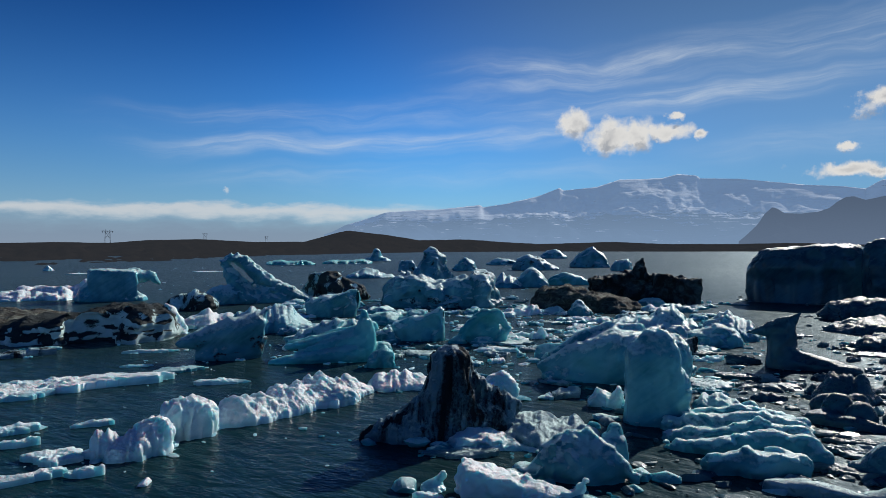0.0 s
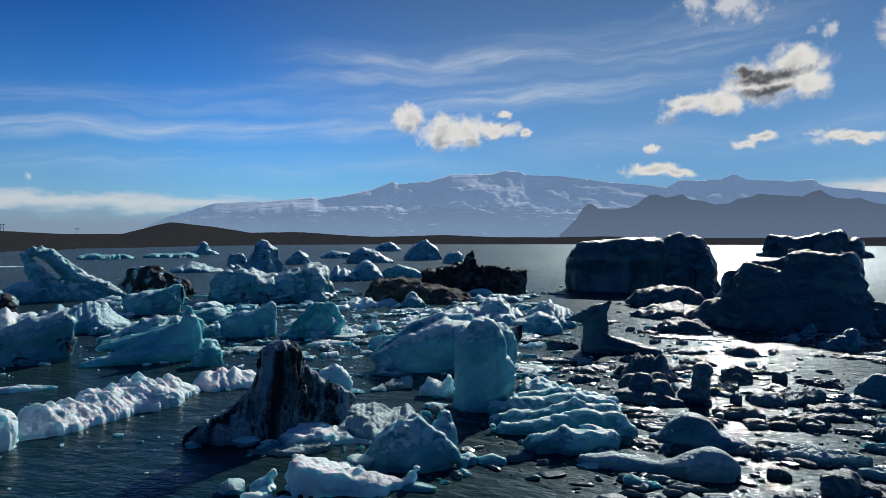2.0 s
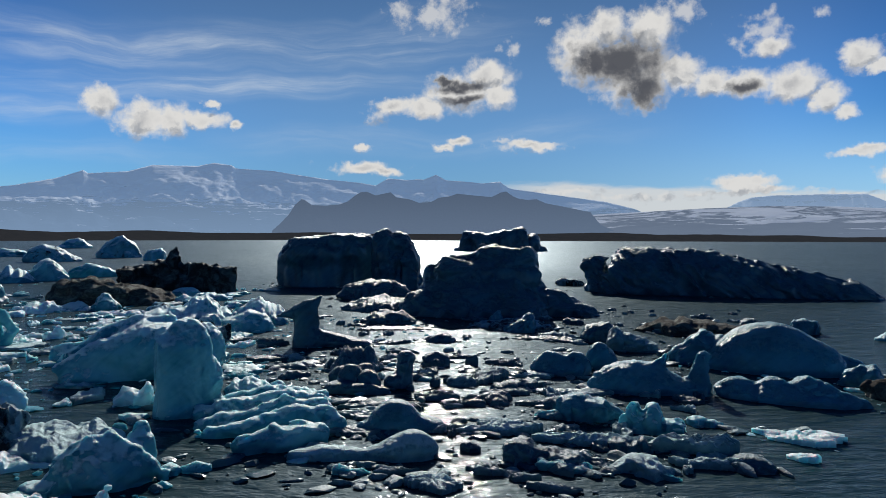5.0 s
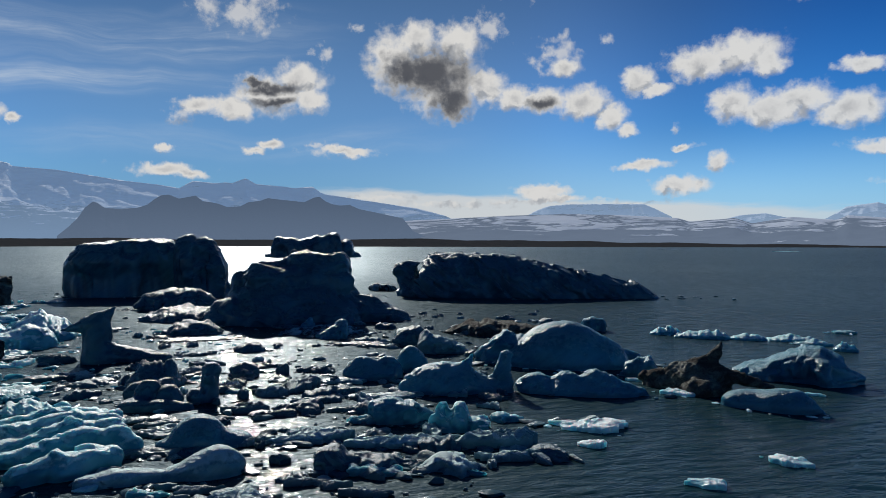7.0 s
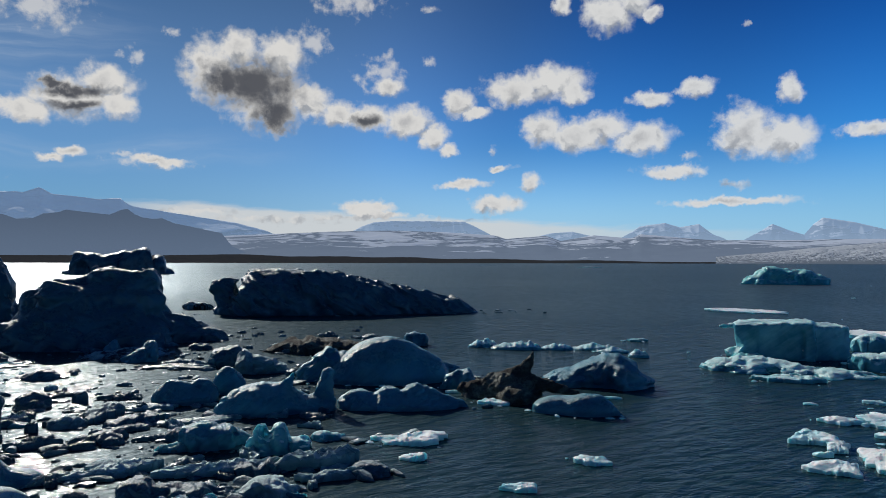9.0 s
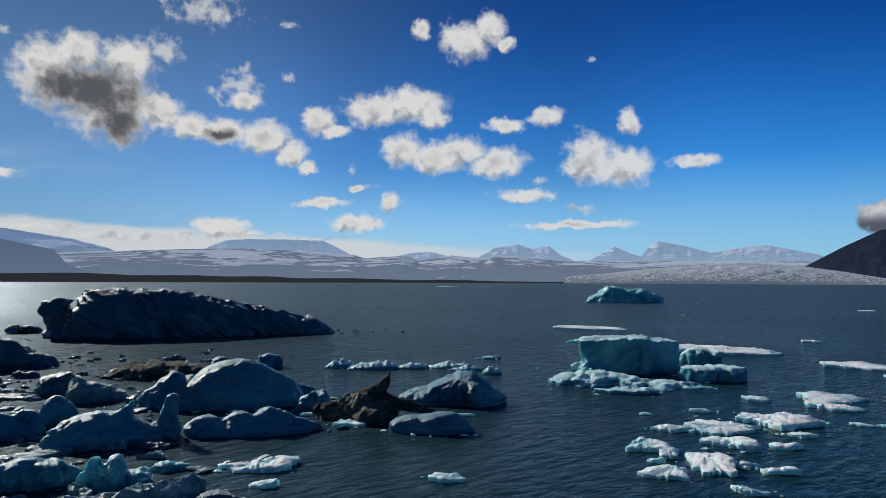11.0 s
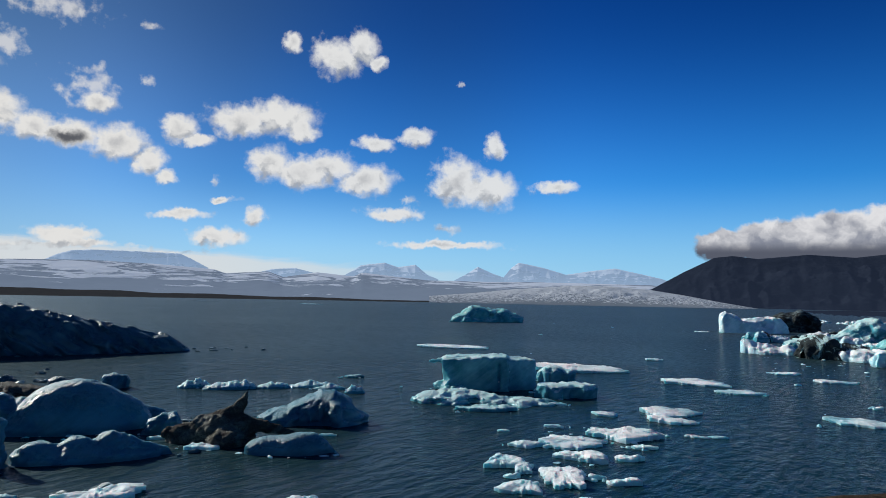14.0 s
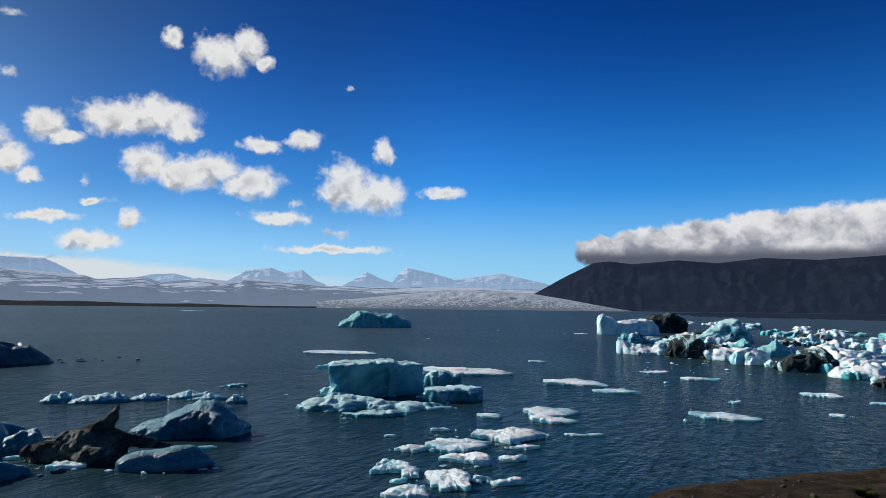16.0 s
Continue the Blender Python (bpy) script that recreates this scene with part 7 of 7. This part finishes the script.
for k in range(130):
    at = polar(13 - 34 * dice.uniform(0, 1), 44 + 72 * dice.uniform(0, 1))
    if math.hypot(*at.xy) < 62 and -13 < math.degrees(math.atan2(-at.x, at.y)) < 13 and k % 3:
        continue
    width = 1.2 + 3.6 * dice.uniform(0, 1) ** 2
    material, label = JAM[int(dice.choice(4, p=(0.45, 0.3, 0.1, 0.15)))]
    place = iceberg if width > 3.0 else loose_ice
    place(label, (at.x, at.y), dice.uniform(0, 180), random_crest(dice, width, dice.uniform(0.22, 0.5) * width), width * dice.uniform(0.5, 0.9),
            material, lump=0.10, fine=0.07, full=dice.uniform(1.6, 3.6), rag=0.3, bulge=0.6)
for k in range(70):
    at = polar(-24 - 36 * dice.uniform(0, 1), 24 + 58 * dice.uniform(0, 1))
    width = 0.8 + 2.2 * dice.uniform(0, 1) ** 2
    place = iceberg if width > 2.0 else loose_ice
    place("small dark wet ice among floes", (at.x, at.y), dice.uniform(0, 180), random_crest(dice, width, dice.uniform(0.18, 0.4) * width), width * dice.uniform(0.5, 0.9),
            ICE_BACKLIT_DARK if k % 3 else ICE_GREY, lump=0.09, fine=0.05, full=dice.uniform(1.6, 3.0), rag=0.25, bulge=0.5)
joined_ice("small ice jammed between larger bergs", "pack ice")


def loose_floes(label, spots, seed, materials):
    """Low floes packed between the bergs. spots: (azimuth from, to, distance from, to, pieces, smallest, largest)."""
    dice = np.random.default_rng(seed)
    for a0, a1, d0, d1, count, small, large in spots:
        for _ in range(count):
            at = polar(a0 + (a1 - a0) * dice.uniform(0, 1), dice.uniform(d0, d1))
            size = small + (large - small) * dice.uniform(0, 1) ** 2
            SEED[0] += 1
            mesh = floe_body(size, size * dice.uniform(0.35, 0.75), dice.uniform(0.2, 0.55), max(0.07, at.length * 0.003), SEED[0], rough=0.3)
            mesh.transform(pose(at.x, at.y, 0, 0, 0, dice.uniform(0, 180)))
            LOOSE.setdefault(materials[int(dice.integers(len(materials)))].name, []).append(mesh)
    joined_ice(label, "pack ice")


loose_floes("low broken floes packed between the bergs", [(13, -22, 52, 115, 150, 1.2, 5.0), (-2, -22, 38, 56, 26, 0.8, 2.6)], 21, [ICE_WHITE, ICE_BLUE, ICE_DUST, ICE_DUST])
loose_floes("low grey floes packed in the sun's path", [(-24, -58, 24, 50, 46, 0.7, 2.6), (-26, -46, 40, 75, 20, 1.0, 3.5)], 22, [ICE_GREY, ICE_DUST, ICE_BACKLIT_DARK])


# ---- brash: small pieces that nobody could count ----
def brash(label, material, zones, seed, small, large, flat=0.45, skirts=()):
    """Small broken pieces afloat. zones: (azimuth from, to, distance from, to, pieces); skirts: round the foot of larger ice."""
    dice = np.random.default_rng(seed)
    bm = bmesh.new()
    bmesh.ops.create_icosphere(bm, subdivisions=2, radius=1.0)
    ball = np.array([v.co for v in bm.verts])
    tris = np.array([[v.index for v in f.verts] for f in bm.faces])
    bm.free()
    points, faces, base = [], [], 0
    spots = [polar(a0 + (a1 - a0) * dice.uniform(0, 1), d0 + (d1 - d0) * dice.uniform(0, 1) ** 1.2) for a0, a1, d0, d1, count in zones for _ in range(count)]
    for at, turn, span, depth in skirts:
        for _ in range(int(3 + span * 1.6)):
            a, reach = dice.uniform(0, 2 * math.pi), 1.0 + 0.45 * dice.uniform(0, 1) ** 2
            spots.append(pose(at[0], at[1], 0, 0, 0, turn) @ Vector((math.cos(a) * span / 2 * reach, math.sin(a) * depth / 2 * reach, 0)))
    for at in spots:
        size = small + (large - small) * dice.uniform(0, 1) ** 3
        p = ball * (1 + 0.5 * perlin(ball * 1.3 + dice.uniform(0, 99), 3)[:, None])
        for _cut in range(8):
            way = dice.normal(size=3)
            way /= np.linalg.norm(way)
            p = p - np.maximum(p @ way - 0.55, 0)[:, None] * way
        a = dice.uniform(0, 2 * math.pi)
        p = p * (size, size * dice.uniform(0.35, 0.9), size * flat * dice.uniform(0.25, 1.0))
        p = np.stack([p[:, 0] * math.cos(a) - p[:, 1] * math.sin(a), p[:, 0] * math.sin(a) + p[:, 1] * math.cos(a), p[:, 2] + 0.03], -1)
        points.append(p + np.array(at))
        faces.append(tris + base)
        base += len(ball)
    mesh = bpy.data.meshes.new("brash_ice")
    mesh.from_pydata(np.concatenate(points).tolist(), [], np.concatenate(faces).tolist())
    ob = part("brash_ice", mesh, material, None)
    return tagged(ob, label, "brash ice", kind="stuff")


def bearing(at):
    return math.degrees(math.atan2(-at[0], at[1]))


near_ice = [k for k in SKIRTS if math.hypot(*k[0]) < 120 and k[2] > 1.5]
brash("small ice lumps crowding round the bergs", ICE_BLUE, [], 64, 0.12, 0.85, 0.6, [k for k in near_ice if -22 < bearing(k[0]) < 8])
brash("small dark ice lumps crowding round the bergs", ICE_GREY, [], 65, 0.12, 0.8, 0.5, [k for k in near_ice if -64 < bearing(k[0]) < -22])
brash("small white ice crumbs beside the floes", ICE_WHITE, [], 66, 0.06, 0.4, 0.5, [k for k in SKIRTS if math.hypot(*k[0]) < 75 and not -62 < bearing(k[0]) < 8][::2])
brash("loose grey-blue brash ice between the bergs", ICE_BLUE, [(12, -20, 50, 110, 420), (0, -24, 38, 60, 130), (-12, -36, 36, 75, 220)], 61, 0.12, 0.8)
brash("loose white brash ice between the bergs", ICE_WHITE, [(14, -20, 48, 112, 460), (4, -14, 42, 60, 60)], 67, 0.10, 0.7)
brash("dark wet brash ice in the sun's glitter", ICE_GREY, [(-24, -56, 22, 48, 400), (-30, -60, 45, 85, 330), (-14, -34, 24, 50, 190)], 62, 0.08, 0.6, 0.45)
brash("small white brash ice on the open lake", ICE_WHITE, [(28, 8, 26, 40, 24), (-84, -125, 50, 300, 40), (-112, -142, 95, 330, 500), (28, -8, 120, 320, 220)], 63, 0.10, 0.7)


# ---- power line on the far moraine ----
def bar(bm, a, b, r):
    a, b = Vector(a), Vector(b)
    m = Matrix.Translation((a + b) / 2) @ (b - a).to_track_quat("Z", "Y").to_matrix().to_4x4()
    bmesh.ops.create_cone(bm, cap_ends=True, segments=6, radius1=r, radius2=r, depth=(b - a).length, matrix=m)


def power_pylon(az, dist, top_el, height):
    top = EYE + dist * math.tan(radians(top_el))
    tower = tagged(new("power_pylon"), "dark wooden H-frame power pylon on the moraine", "pylon", "power line")
    tower.matrix_basis = Matrix.Translation(polar(az, dist, top - height)) @ pose(0, 0, 0, 0, 0, az + 25)
    s = height / 24
    for name, a, b, r in (("leg", (-5, 0, -6), (-4, 0, 24), 0.5), ("leg", (5, 0, -6), (4, 0, 24), 0.5), ("crossarm", (-10, 0, 21.5), (10, 0, 21.5), 0.45),
                          ("brace", (-4.7, 0, 8), (4.2, 0, 20), 0.25), ("brace", (4.7, 0, 8), (-4.2, 0, 20), 0.25),
                          ("insulator", (-9, 0, 21.3), (-9, 0, 18.8), 0.3), ("insulator", (0, 0, 21.3), (0, 0, 18.8), 0.3), ("insulator", (9, 0, 21.3), (9, 0, 18.8), 0.3)):
        bm = bmesh.new()
        bar(bm, Vector(a) * s, Vector(b) * s, r * s)
        part(name, bm, STEEL, tower)


power_pylon(25.5, 1440, 1.27, 25)
power_pylon(18.7, 1460, 1.09, 13)
power_pylon(14.1, 1470, 0.87, 11)


# ---- stones and grass on the bank ----
def stone_mesh(seed):
    bm = bmesh.new()
    bmesh.ops.create_icosphere(bm, subdivisions=2, radius=1.0)
    dice = np.random.default_rng(seed)
    for _ in range(6):
        way = Vector(dice.normal(size=3)).normalized()
        for v in bm.verts:
            v.co -= way * max(0.0, v.co.dot(way) - 0.7)
    for v in bm.verts:
        v.co.z *= 0.6
    mesh = bpy.data.meshes.new("stone")
    bm.to_mesh(mesh)
    bm.free()
    mesh.materials.append(STONE)
    return mesh


def bank_top(at):
    """The height of the bank's top under a spot."""
    dist = math.hypot(at.x, at.y)
    f = min(1.0, dist / float(bank_height(bearing(at))))
    p = np.array([[at.x, at.y, 6.42 - 0.2 * f**3]])
    return float(p[0, 2] + 0.10 * fbm(p * 0.45, 4, 41)[0] + 0.05 * fbm(p * 3.1, 3, 43)[0])


stones = [stone_mesh(k) for k in range(5)]
dice = np.random.default_rng(9)
for k in range(260):
    az = -109 - 25 * dice.uniform(0, 1)
    at = polar(az, float(bank_height(az)) * (0.55 + 0.43 * dice.uniform(0, 1)))
    ob = new("stone", stones[k % 5])
    size = 0.008 + 0.034 * dice.uniform(0, 1) ** 4
    ob.matrix_basis = Matrix.Translation((at.x, at.y, bank_top(at) + 0.2 * size)) @ pose(0, 0, 0, dice.uniform(-20, 20), dice.uniform(-20, 20), dice.uniform(0, 360)) @ Matrix.Diagonal((size, size * dice.uniform(0.6, 1), size, 1))
    tagged(ob, "small grey stone lying on the gravel bank", "stone", "stones on the bank")


def grass_tuft(az, dist, size, seed):
    dice = np.random.default_rng(seed)
    bm = bmesh.new()
    for _ in range(240):
        a, r = dice.uniform(0, 2 * math.pi), size * 0.6 * dice.uniform(0, 1) ** 0.5
        foot = Vector((math.cos(a) * r, math.sin(a) * r, -0.02))
        bend = Vector((math.cos(a), math.sin(a), 0)) * size * dice.uniform(0.1, 0.6)
        tall, side = size * dice.uniform(0.4, 0.9), Vector((-math.sin(a), math.cos(a), 0)) * 0.0022
        v = [bm.verts.new(foot - side), bm.verts.new(foot + side), bm.verts.new(foot + bend * 0.4 + side * 0.7 + Vector((0, 0, tall * 0.7))), bm.verts.new(foot + bend + Vector((0, 0, tall)))]
        bm.faces.new((v[0], v[1], v[2]))
        bm.faces.new((v[0], v[2], v[3]))
    at = polar(az, dist)
    ob = part("grass_tuft", bm, GRASS, None)
    ob.matrix_basis = Matrix.Translation((at.x, at.y, bank_top(at)))
    tagged(ob, "small green grass tuft on the gravel bank", "grass", "grass tufts")


for az, dist, size, seed in ((-126.2, 8.2, 0.10, 1), (-123.2, 7.6, 0.07, 2), (-128.4, 8.6, 0.06, 3), (-119.5, 7.3, 0.04, 4), (-130.5, 9.0, 0.09, 5)):
    grass_tuft(az, dist, size, seed)
